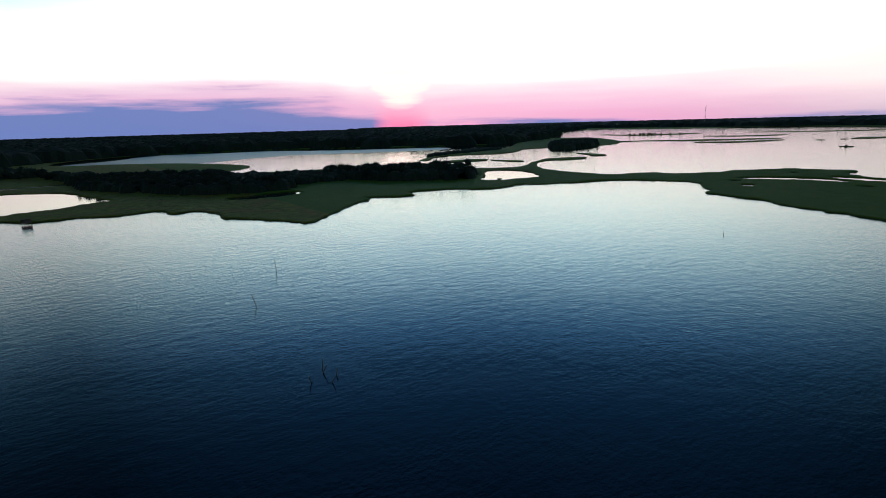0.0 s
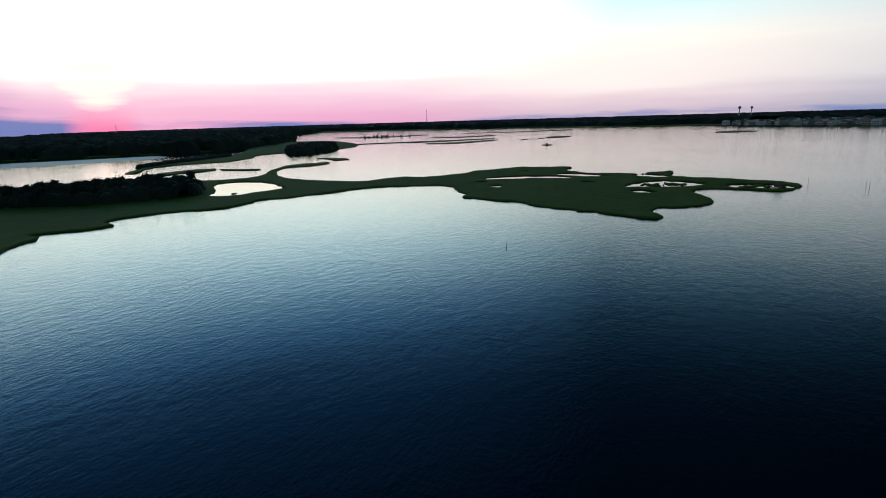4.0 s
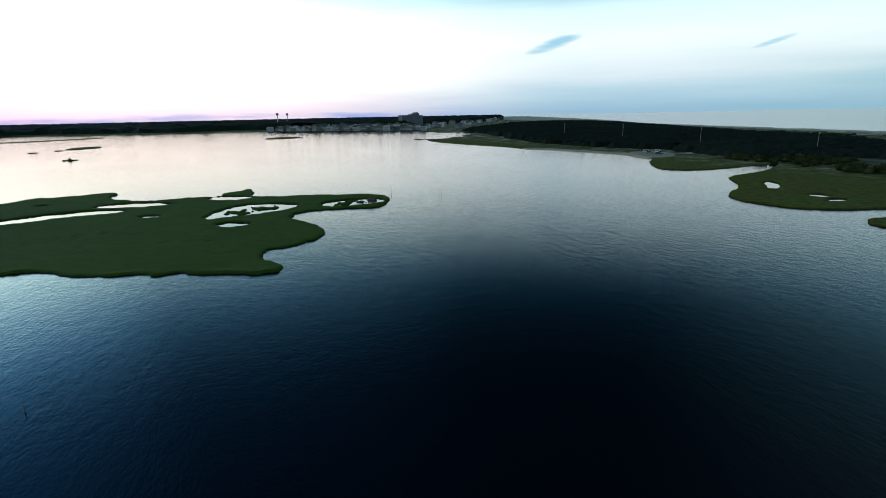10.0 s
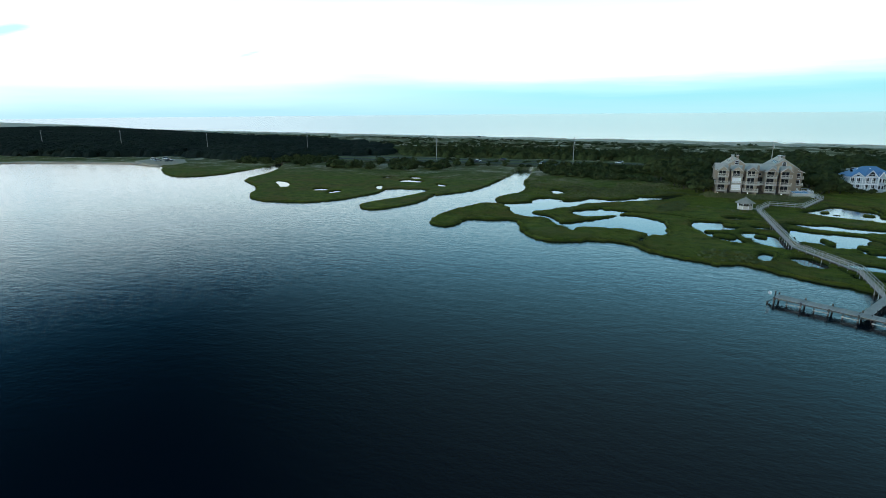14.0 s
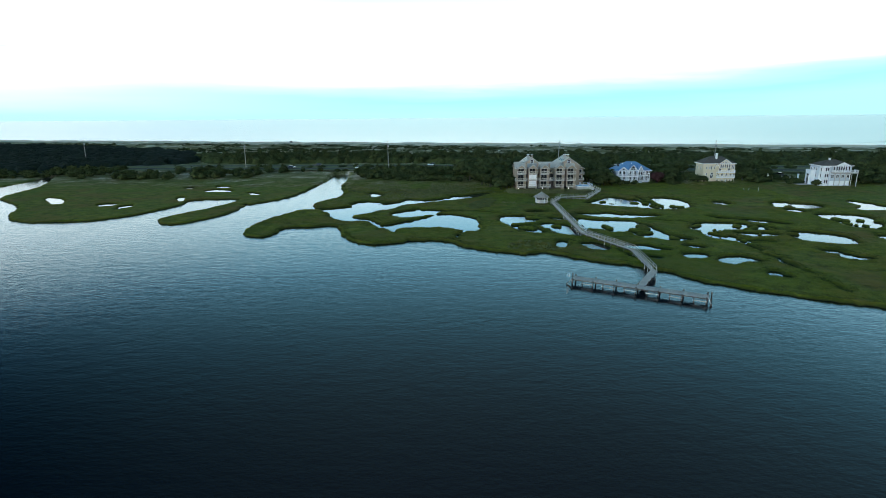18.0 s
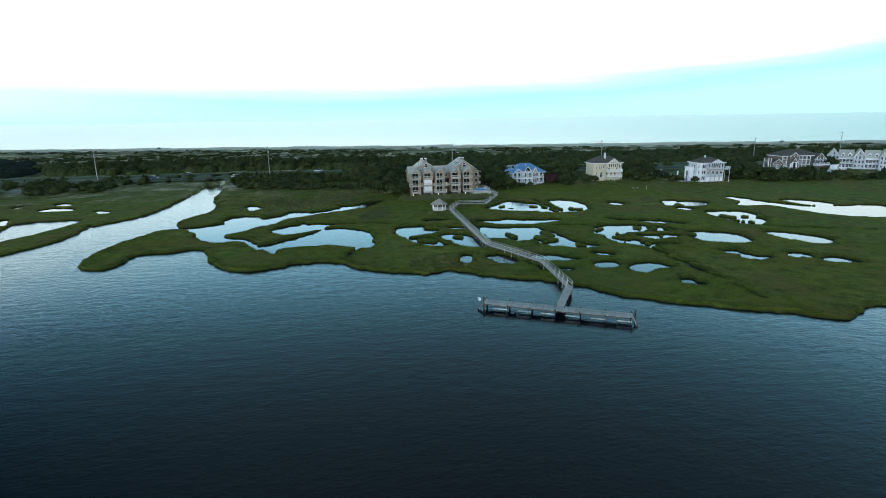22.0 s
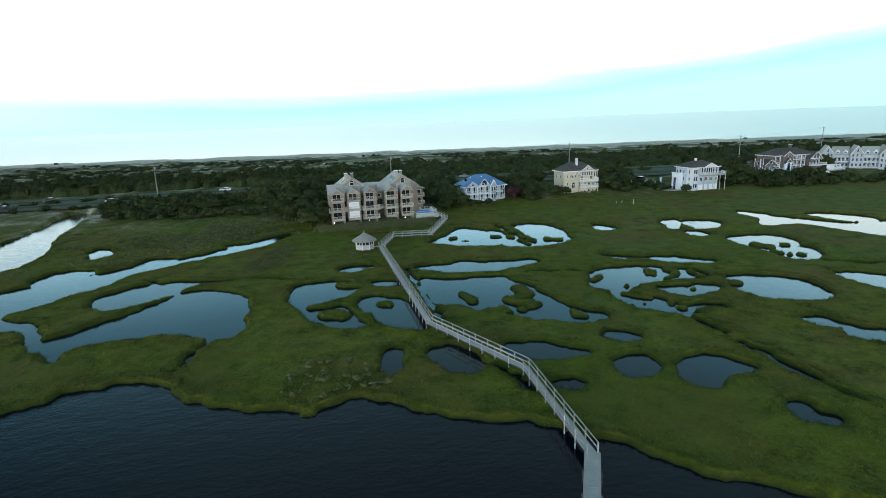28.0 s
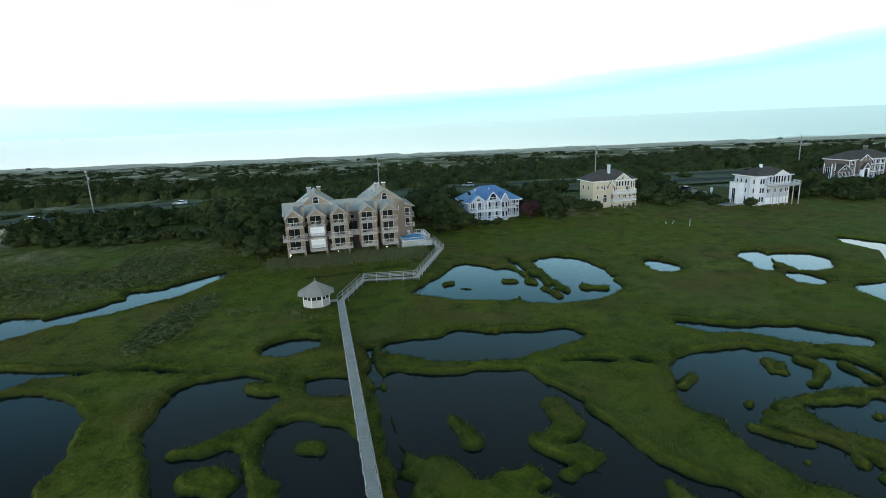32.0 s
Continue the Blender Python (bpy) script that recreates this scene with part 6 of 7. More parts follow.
def yellow_house():
    h = thing("cream_house", pose(108.4, 237.5, 0.5) @ Matrix.Diagonal((0.79, 0.75, 1.03, 1)), "cream stucco house with arches and a dark roof", "house")
    e = 7.7
    part("wall", Build().box(0, 7.4, 0.0, 10, -1.2, e), CREAM, h, "cream stucco wall")
    part("wall", Build().box(7.4, 17.4, 1.4, 11, -1.2, e), CREAM, h, "cream stucco wall")
    hip(h, 0, 17.4, 0.0, 11, e, 10.4, DARK_ROOF)
    gable(h, 8.6, 15.2, -0.4, 6, e, 9.5, DARK_ROOF, CREAM, 0.3)
    gable(h, 6.2, 8.6, -0.5, 4, 6.2, 7.4, DARK_ROOF, CREAM, 0.2)
    part("gable_front", Build().box(8.6, 15.2, -0.3, 1.5, 5.6, e), CREAM, h)
    for x in (9.6, 10.7, 11.9, 13.1, 14.2):
        window(h, x, 5.75, 0.8, 1.5, -0.3, bars=0)
    window(h, 11.9, 7.75, 0.9, 0.4, -0.4, arch=True, bars=0)
    for x in (10.7, 13.1):
        window(h, x, 7.75, 0.5, 0.45, -0.4, bars=0)
    for z in (1.9, 4.0):
        part("porch_floor", Build().box(7.5, 17.2, -1.6, 1.5, z - 0.3, z), WHITE, h)
        railing(h, [(7.6, -1.5), (17.1, -1.5), (17.1, 1.4)], z, 0.9)
    # arcade on the ground floor and arches above
    for z0, tall in ((-1.0, 1.5), (1.9, 1.0)):
        n = 5
        for k in range(n):
            x0, x1 = 7.7 + 9.3 * k / n, 7.7 + 9.3 * (k + 1) / n
            r, m = (x1 - x0) / 2 - 0.18, (x0 + x1) / 2
            b = Build()
            pts = [(x0, z0), (x0 + 0.18, z0), (x0 + 0.18, z0 + tall)]
            pts += [(m - r * math.cos(math.pi * q / 8), z0 + tall + 0.75 * r * math.sin(math.pi * q / 8)) for q in range(1, 8)]
            pts += [(x1 - 0.18, z0 + tall), (x1 - 0.18, z0), (x1, z0), (x1, z0 + tall + 1.0), (x0, z0 + tall + 1.0)]
            b.prism(pts, -1.45, -1.2)
            part("arch", b, CREAM, h, "cream arch")
    for x in (9, 11.5, 14, 16.2):
        window(h, x, 2.0, 1.3, 1.7, 1.4)
        window(h, x, -0.9, 1.3, 1.6, 1.4)
    for x in (10, 14.8):
        window(h, x, 4.1, 1.2, 1.4, 1.4)
    for x, z, a in ((2.0, 5.2, False), (2.0, 2.6, False), (4.6, 5.0, True), (6.1, 5.2, False), (3.7, 5.2, False)):
        window(h, x, z, 0.75, 1.1, 0.0, arch=a, bars=0)
    window(h, 5.0, 1.4, 1.6, 1.6, 0.0, arch=True)
    for y in (3, 7):
        window(h, y, 5.0, 0.9, 1.3, 0.0, side="left", bars=0)
    chimney(h, 8.2, 3.5, 8.2, 11.6, 0.9, WHITE)
    part("side_bay", Build().box(15.4, 17.5, 0.2, 1.5, 4.0, e), CREAM, h)
    for x in (15.9, 16.9):
        window(h, x, 5.2, 0.65, 1.5, 0.2, arch=True, bars=0)
    part("garden_statue", Build().pole((11.5, -3.2, -0.9), (11.5, -3.2, 0.3), 0.35, 0.22, 8).pole((11.5, -3.2, 0.3), (11.5, -3.2, 1.2), 0.16, 0.07, 8), WHITE, h, "white garden urn")
    return h


yellow_house()


def white_house():
    h = thing("white_house", pose(149.5, 221.5, 1.1) @ Matrix.Diagonal((0.71, 0.68, 1.03, 1)), "pale grey house with a corner bay and a raised deck", "house")
    e = 7.4
    part("wall", Build().box(1.8, 16.5, 0.6, 12, -1.3, e), PALE, h, "pale grey sided wall")
    part("side_wall", Build().box(0.2, 2.2, 4.0, 12, -1.3, e), PALE, h)
    bay = [(0.6, 1.2), (1.6, 0.0), (3.8, 0.0), (4.8, 1.2), (4.8, 4.2), (0.6, 4.2)]
    b = Build()
    b.slab([(x, y, e) for x, y in bay], e + 1.3)
    part("corner_bay", b, WHITE, h, "white corner bay")
    for z in (0.2, 2.6, 5.0):
        window(h, 2.1, z, 1.0, 1.5, 0.0, bars=0)
        window(h, 3.3, z, 1.0, 1.5, 0.0, bars=0)
        part("belt_board", Build().box(0.55, 4.85, -0.08, 0.0, z + 1.75, z + 1.98), WHITE, h, "white trim board")
        window(h, 1.9, z, 0.9, 1.35, 0.62, side="left", bars=0)
        for y in (5.6, 8.2, 10.4):
            if (y, z) != (8.2, 0.2):
                window(h, y, z, 1.0, 1.35, 0.2, side="left", bars=0)
    hip(h, 0.2, 16.5, 0.0, 12, e, 9.4, DARK_ROOF, 0.7)
    gable(h, 7.0, 14.6, -0.8, 6, e, 8.7, DARK_ROOF, WHITE, 0.3)
    part("upper_wall", Build().box(5.4, 16.3, -0.2, 0.8, 4.7, e), PALE, h)
    for x in (6.3, 7.9, 9.2, 10.5, 11.8, 13.1, 14.9):
        window(h, x, 4.95, 1.0, 2.1, -0.2, bars=0)
    for x in (5.0, 16.4):
        part("corner_board", Build().box(x - 0.15, x + 0.15, 0.5, 0.6, -1.3, 4.4), WHITE, h, "white trim board")
    part("deck_floor", Build().box(5.2, 18.4, -3.2, 0.7, 4.35, 4.65), PLANK, h, "raised timber deck")
    railing(h, [(5.3, -0.2), (5.3, -3.1), (18.3, -3.1), (18.3, 0.6)], 4.65, 1.0)
    for x in (5.6, 8.6, 11.8, 15.0, 18.1):
        part("deck_post", Build().pole((x, -2.9, -1.4), (x, -2.9, 4.4), 0.2, 0.2, 10), DUSTY, h, "tall weathered deck post")
    for x in (6.5, 9.4, 12.3, 15.2):
        part("garage_door", Build().box(x - 1.2, x + 1.2, 0.5, 0.6, -1.2, 1.2), WHITE, h, "pale garage door")
        window(h, x, 2.4, 1.5, 1.3, 0.6)
    part("entry_wall", Build().box(-2.4, 0.3, 6.5, 11.5, -1.3, 5.2), WHITE, h, "white entry block")
    part("entry_roof", Build().slab([(-2.7, 6.2, 5.3), (0.3, 6.2, 5.3), (0.3, 11.8, 5.3), (-2.7, 11.8, 5.3)], 0.2), WHITE, h)
    window(h, 9.0, -0.8, 1.8, 4.5, -2.4, side="left", bars=1)
    chimney(h, 6.5, 5.5, 8.6, 9.9, 0.8, WHITE)
    part("roof_vent", Build().pole((11.0, 4.0, 8.4), (11.0, 4.0, 9.3), 0.15, 0.15, 8), SLATE, h)
    part("drive", Build().box(-9, 0.2, 5.0, 13, -1.4, -0.55), PLANK, h, "pale paved drive")
    return h


white_house()


def brown_house():
    h = thing("brown_house", pose(210.0, 243.5, 1.2) @ Matrix.Diagonal((0.92, 0.95, 1.0, 1)), "brown shingled house with white trim and gables", "house")
    e = 7.2
    part("wall", Build().box(0, 22, 1.0, 11, -1.2, e), BROWN, h, "brown shingled wall")
    hip(h, 0, 22, 1.0, 11, e, 9.8, DARK_ROOF)
    for x0, x1, top, y in ((3.6, 9.2, 8.8, 0.0), (4.2, 7.6, 6.0, -1.0)):
        gable(h, x0, x1, y, 6, top - 1.8, top, DARK_ROOF, BROWN, 0.3)
        part("gable_front", Build().box(x0, x1, y, 1.1, -1.2, top - 1.8), BROWN if y == 0 else WHITE, h)
    window(h, 5.9, 1.0, 1.7, 2.2, -1.0, arch=True, bars=0)
    for x in (1.5, 11.4, 13.8, 16.2):
        for z in (0.4, 2.9, 5.3):
            window(h, x, z, 1.5, 1.5, 1.0)
            if x > 10:
                part("corner_board", Build().box(x + 1.0, x + 1.25, 0.92, 1.02, -1.0, e), WHITE, h, "white trim board")
        part("belt_board", Build().box(x - 1.2, x + 1.2, 0.92, 1.0, 2.4, 2.6), WHITE, h, "white trim board")
    gable(h, 17.5, 24.5, -1.4, 7, 5.4, 8.2, DARK_ROOF, BROWN, 0.35)
    part("right_wall", Build().box(17.5, 24.5, -1.4, 7, -1.2, 5.4), BROWN, h)
    part("porch_floor", Build().box(17.2, 25.4, -3.4, -1.3, 2.3, 2.6), WHITE, h)
    railing(h, [(17.3, -1.4), (17.3, -3.3), (25.3, -3.3), (25.3, -1.4)], 2.6, 0.95)
    for x in (18.6, 20.3, 21.9, 23.5):
        window(h, x, 2.7, 1.1, 2.1, -1.4, bars=0)
    part("deck_floor", Build().box(17, 34, -5.5, -1.3, 0.0, 0.3), PLANK, h)
    railing(h, [(17.1, -5.4), (33.9, -5.4), (33.9, -1.4)], 0.3, 0.95)
    part("pergola", Build().box(27, 31.5, -2.2, -2.0, 0.3, 2.4).box(27, 27.2, -4.8, -2.0, 2.2, 2.4).box(31.3, 31.5, -4.8, -2.0, 2.2, 2.4).box(27, 27.2, -5, -4.8, 0.3, 2.4).box(31.3, 31.5, -5, -4.8, 0.3, 2.4), WHITE, h)
    for k in range(6):
        part("stair_step", Build().box(21.5, 24.0, -5.9 - 0.3 * k, -5.5 - 0.3 * k, -0.15 - 0.2 * k, 0.02 - 0.2 * k), WHITE, h)
    for x in (0.1, 2.9, 9.5, 10.2, 12.5, 15.0, 17.2):
        part("corner_board", Build().box(x - 0.14, x + 0.14, 0.90, 1.0, -1.0, e), WHITE, h, "white trim board")
    for z in (2.45, 4.95):
        part("belt_board", Build().box(9.3, 17.4, 0.88, 0.94, z, z + 0.22), WHITE, h, "white trim board")
    for x, z0, z1 in ((4.6, 6.6, 7.5), (6.4, 6.6, 8.5), (8.2, 6.6, 7.5)):
        part("gable_board", Build().box(x - 0.1, x + 0.1, -0.06, 0.0, z0, z1), WHITE, h, "white trim board")
    for x, z1 in ((19.2, 6.4), (21.0, 7.8), (22.8, 6.4)):
        part("gable_board", Build().box(x - 0.1, x + 0.1, -1.47, -1.4, 5.2, z1), WHITE, h, "white trim board")
    part("gable_board", Build().box(17.4, 24.6, -1.49, -1.41, 5.1, 5.4), WHITE, h, "white trim board")
    chimney(h, 14.0, 6.5, 9.0, 10.9, 1.0, BROWN)
    # smaller wing towards the marsh
    part("wing_wall", Build().box(-6.5, 0.2, 0.0, 7, -1.2, 3.7), BROWN, h)
    gable(h, -6.5, 0.2, 0.0, 7, 3.7, 5.9, DARK_ROOF, BROWN, 0.35)
    window(h, -3.2, 3.9, 1.6, 0.5, 0.0, arch=True)
    part("wing_deck", Build().box(-6.8, 1.4, -2.2, 0.1, 0.9, 1.2), WHITE, h)
    railing(h, [(-6.7, 0.0), (-6.7, -2.1), (1.3, -2.1), (1.3, 0.0)], 1.2, 0.95)
    for x in (-5.2, -3.2, -1.2):
        window(h, x, 1.3, 1.3, 1.9, 0.0)
    columns(h, (-6.5, -3.0, 1.1), -2.0, -1.3, 1.0, 0.25)
    part("stack", Build().box(-8.0, -6.5, 1.0, 4.0, -1.2, 6.2), BROWN, h, "brown stair tower")
    for x, y in ((-8.0, 1.0), (-6.5, 1.0), (-8.0, 4.0)):
        part("corner_board", Build().box(x - 0.13, x + 0.13, y - 0.13, y + 0.13, -1.2, 6.25), WHITE, h, "white trim board")
    window(h, 2.5, 0.4, 1.6, 4.6, -8.0, side="left", bars=1)
    return h


brown_house()


def town_row(x, y, units, label):
    """A block with a tall gabled end towards the marsh and a lower range of stacked verandas beside it."""
    h = thing("terraced_house", pose(x, y, 1.2, 0, 0, -43) @ Matrix.Diagonal((0.58, 0.7, 0.84, 1)), label, "house", "terraced houses by the marsh")
    L = units * 5.0
    part("wall", Build().box(0, 8.2, -1.0, 14, -1.2, 7.0), GREY_WALL, h, "grey sided wall")
    gable(h, 0, 8.2, -1.0, 14, 7.0, 11.2, SHINGLE_GREY, GREY_WALL, 0.5)
    for z in (0.4, 3.0, 5.4):
        for u in (1.6, 4.1, 6.6):
            window(h, u, z + 0.05, 1.3, 1.7, -1.0)
    window(h, 4.1, 7.9, 1.2, 1.0, -1.0, arch=True, bars=0)
    for y0 in (3, 8):
        window(h, y0, 3.4, 1.6, 1.5, 0.0, side="left")
    part("wall", Build().box(8.2, 8.2 + L, 1.2, 13, -1.2, 6.4), GREY_WALL, h, "grey sided wall")
    gable(h, 8.2, 8.2 + L, 1.2, 13, 6.4, 10.4, SHINGLE_GREY, GREY_WALL, 0.5, axis="x")
    for k in range(units):
        cx = 10.7 + 5.0 * k
        for z in (0.2, 2.9):
            part("veranda_floor", Build().box(cx - 2.5, cx + 2.5, -1.6, 1.3, z - 0.3, z), WHITE, h)
            railing(h, [(cx - 2.45, -1.5), (cx + 2.45, -1.5)], z, 0.95, 0.35)
            columns(h, (cx - 2.4, cx), -1.45, z, z + 2.5, 0.22)
            for dx in (-1.2, 1.2):
                window(h, cx + dx, z + 0.05, 1.8, 2.0, 1.2)
        part("veranda_roof", Build().slab([(cx - 2.6, -1.9, 5.3), (cx + 2.6, -1.9, 5.3), (cx + 2.6, 1.4, 6.1), (cx - 2.6, 1.4, 6.1)], 0.14), WHITE, h, "white veranda roof")
        gable(h, cx - 1.3, cx + 1.3, 2.0, 6, 8.0, 9.1, SHINGLE_GREY, WHITE, 0.2)
        part("dormer_wall", Build().box(cx - 1.3, cx + 1.3, 2.0, 5, 6.6, 8.0), WHITE, h)
        window(h, cx, 6.9, 1.5, 1.0, 2.0)
    return h


town_row(244.2, 252.7, 2, "grey terraced house with a tall gable and white verandas")
town_row(251.5, 244.9, 2, "grey terraced house with stacked white verandas")
town_row(258.0, 237.2, 7, "long grey terraced house with white verandas and dormers")

# ---------------------------------------------------------------- road, cars, poles


def road_y(x):
    return 282.0 - 0.10 * x + 6 * math.sin((x + 60) / 90.0)


def ribbon(name, x0, x1, step, off0, off1, lift, mat, label, category="road"):
    xs = np.arange(x0, x1, step)
    v, f = [], []
    for i, x in enumerate(xs):
        for o in (off0, (off0 + off1) / 2, off1):
            y = road_y(x) + o
            v.append((x, y, 0.78 + float(east_rise(np.array([x]), np.array([y]))[0]) + lift))
        if i:
            a = 3 * i
            f += [(a - 3, a, a + 1, a - 2), (a - 2, a + 1, a + 2, a - 1)]
    ob = tagged(new(name, mesh_of(name, v, f, mat, True)), label, category, kind="structure")
    return ob


VERGE = mottled("mown_verge_mat", (0.085, 0.115, 0.035), (0.17, 0.195, 0.075), 0.08, 1.5, 0.9, 0.4, 0.05)
LINE = mottled("road_line_mat", (0.20, 0.20, 0.18), (0.34, 0.34, 0.31), 0.5, 6.0, 0.8, 0.1, 0.003)
ribbon("verge", -620, 640, 6, -9, 24, 0.18, VERGE, "mown grass verge along the coast road")
ribbon("road_near_lanes", -620, 640, 6, -3.6, 2.8, 0.24, ASPHALT, "grey two-lane carriageway of the coast road")
ribbon("road_far_lanes", -620, 640, 6, 12, 18.4, 0.24, ASPHALT, "grey two-lane carriageway of the coast road")
for o in (-3.3, 2.4, 12.3, 17.9):
    ribbon("road_line", -620, 640, 6, o, o + 0.16, 0.26, LINE, "worn white edge line on the road", "trim")

CAR_GLASS, _t, _p = material("car_glass_mat", 0.08)
_p.inputs["Base Color"].default_value = (0.01, 0.012, 0.014, 1)
TYRE = mottled("tyre_mat", (0.012, 0.012, 0.012), (0.03, 0.03, 0.03), 2.0, 20.0, 0.85, 0.2, 0.005)
STEEL = mottled("galvanised_mat", (0.28, 0.28, 0.28), (0.42, 0.42, 0.42), 1.0, 9.0, 0.4, 0.1, 0.003, metal=0.8)


def paint(name, c):
    m, t, p = material(name, 0.3)
    t.links.new(ramp(t, noise_of(t, 1.2), [(0.3, tuple(v * 0.85 for v in c)), (0.7, c)]), p.inputs["Base Color"])
    p.inputs["Coat Weight"].default_value = 0.6
    return m


PAINTS = [paint("white_car_mat", (0.72, 0.72, 0.72)), paint("dark_car_mat", (0.03, 0.035, 0.045)), paint("silver_car_mat", (0.38, 0.39, 0.40))]


def car(x, y, z, turn, mat, label, tall=0.0):
    c = thing("car", pose(x, y, z, 0, 0, turn), label, "car")
    low = Build().prism([(-2.2, 0.35), (2.2, 0.35), (2.25, 0.7), (2.05, 0.92), (0.95, 1.0), (-1.9, 1.02), (-2.2, 0.9)], -0.88, 0.88)
    body = part("body", low, mat, c)
    part("cabin", Build().add([(-1.9, -.82, 1.0), (1.0, -.82, 1.0), (.35, -.68, 1.45 + tall), (-1.5, -.68, 1.45 + tall), (-1.9, .82, 1.0), (1.0, .82, 1.0), (.35, .68, 1.45 + tall), (-1.5, .68, 1.45 + tall)],
                              [(0, 1, 2, 3), (5, 4, 7, 6), (1, 5, 6, 2), (4, 0, 3, 7), (3, 2, 6, 7)]), CAR_GLASS, c, "dark glazed cabin")
    part("roof", Build().box(-1.5, 0.35, -0.69, 0.69, 1.45 + tall, 1.50 + tall), mat, c)
    for wx in (-1.35, 1.4):
        for wy in (-0.85, 0.85):
            w = part("wheel", Build().pole((wx, wy - 0.11, 0.33), (wx, wy + 0.11, 0.33), 0.33, 0.33, 14), TYRE, c)
            part("rim", Build().pole((wx, wy - 0.12, 0.33), (wx, wy + 0.12, 0.33), 0.19, 0.19, 10), STEEL, w)
    for wy in (-0.6, 0.6):
        part("headlight", Build().box(2.16, 2.27, wy - 0.2, wy + 0.2, 0.62, 0.78), LINE, c)
        part("tail_light", Build().box(-2.24, -2.16, wy - 0.2, wy + 0.2, 0.7, 0.86), BROWN, c)
    return c


def road_z(x, y):
    return 1.02 + float(east_rise(np.array([float(x)]), np.array([float(y)]))[0])


for x, lane, k, text in ((-90, 0.9, 1, "dark car driving on the coast road"), (-79, 14.0, 1, "dark car on the far lanes of the coast road"), (-52, -2.0, 0, "white car driving on the coast road"),
                         (-14, 14.0, 0, "white car on the far lanes of the coast road"), (88, 14.0, 2, "silver car on the coast road behind the houses")):
    y = road_y(x) + lane
    car(x, y, road_z(x, y), 174 if lane > 8 else -6, PAINTS[k], text)
low_bar("parking_lot", [(-318, 255), (-288, 240.5), (-272, 240), (-268, 253), (-285, 271), (-305, 276)], "pale sandy parking place at the water's edge", 1.25, 1.0, SAND)
low_bar("sand_strand", [(-405, 216), (-382, 230), (-357, 235), (-333, 240), (-305, 245.5), (-286, 239.5), (-270, 237.5), (-272, 243), (-290, 247), (-310, 252), (-338, 247), (-360, 241.5), (-386, 237), (-408, 224)], "narrow sandy strand below the woods", 0.75, 1.0, SAND)
for x, y, a, k in ((-302, 260, 60, 0), (-292, 254, 70, 2), (-288, 260, 65, 0), (-283, 254, 75, 1), (-298, 266, 20, 0)):
    car(x, y, 1.25, a, PAINTS[k], ("white", "dark", "silver")[k] + " parked car on the sandy lot", 0.2)


def utility_pole(x, y, h, lean=0.0):
    z = 0.5 + float(east_rise(np.array([float(x)]), np.array([float(y)]))[0])
    p = thing("utility_pole", pose(x, y, z, 0, lean, 0), "tall pale weathered utility pole beside the road", "utility pole", "utility poles along the road")
    part("pole", Build().pole((0, 0, -0.6), (0, 0, h), 0.24, 0.15, 10), POLE, p)
    part("crossarm", Build().box(-0.06, 0.06, -1.2, 1.2, h - 0.9, h - 0.76), POLE, p)
    for y0 in (-1.1, -0.4, 0.4, 1.1):
        part("insulator", Build().pole((0, y0, h - 0.76), (0, y0, h - 0.5), 0.06, 0.045, 8), WHITE, p)
    part("transformer", Build().pole((0.35, 0, h - 3.4), (0.35, 0, h - 2.4), 0.26, 0.26, 12), STEEL, p, "grey transformer can")
    return p, Vector((x, y, z + h - 0.5))


POLE = mottled("pale_pole_mat", (0.24, 0.23, 0.21), (0.42, 0.40, 0.37), 0.6, 6.0, 0.8, 0.3, 0.01)
tops = []
for x, y, h in ((-550, 352, 15.5), (-432, 342, 15.5), (-328, 334, 15.5), (-228, 325, 15.5), (-118, 297, 15.0), (-37, 289, 15.0), (52, 276, 15.0), (129, 272, 15.0), (212, 266, 15.0), (300, 300, 15.0)):
    p, top = utility_pole(x, y, h, random.Random(int(x)).uniform(-0.6, 0.6))
    tops.append(top)
for a, b in zip(tops[:-1], tops[1:]):
    for o in (-1.1, 1.1):
        w, n = Build(), 12
        ring = [a.lerp(b, k / n) + Vector((0, o, -4 * 1.3 * (k / n) * (1 - k / n))) for k in range(n + 1)]
        w.add([q + Vector((0, dy, dz)) for q in ring for dy, dz in ((-0.016, -0.01), (0.016, -0.01), (0, 0.018))],
              [(3 * k + i, 3 * k + (i + 1) % 3, 3 * k + 3 + (i + 1) % 3, 3 * k + 3 + i) for k in range(n) for i in range(3)])
        tagged(new("power_line", mesh_of("power_line", w.v, w.f, SLATE)), "thin dark overhead wire between utility poles", "wire", "overhead wires")

# ---------------------------------------------------------------- stakes and markers in the water


def stake(x, y, h, lean, turn, label, crook=0.15):
    s = thing("stake", pose(x, y, 0, lean, 0, turn), label, "stake")
    b = Build().pole((0, 0, -1.2), (0, 0, h * 0.5), 0.07, 0.06, 7).pole((0, 0, h * 0.5), (crook, 0.05, h), 0.06, 0.035, 7)
    part("shaft", b, PILE, s)
    return s


for x, y, h, a, r in ((39.7, -72.0, 2.6, 3, 10), (50.3, -52.4, 2.3, 16, 60), (52.3, -22.4, 1.3, 30, 200), (52.6, -19.4, 1.2, -32, 30), (54.4, -20.9, 1.1, 25, 100), (51.4, -20.6, 1.0, -20, 140), (51.9, -23.6, 1.3, 12, 260)):
    stake(x, y, h, a, r, "dark crooked stake standing in the bay")
for x, y, h in ((-59.6, -28.9, 0.9), (-198, 48.6, 3.4), (-187, 64.6, 3.0), (-188.5, 66, 2.6)):
    stake(x, y, h, 2, 40, "dark channel stake standing in the bay", 0.02)


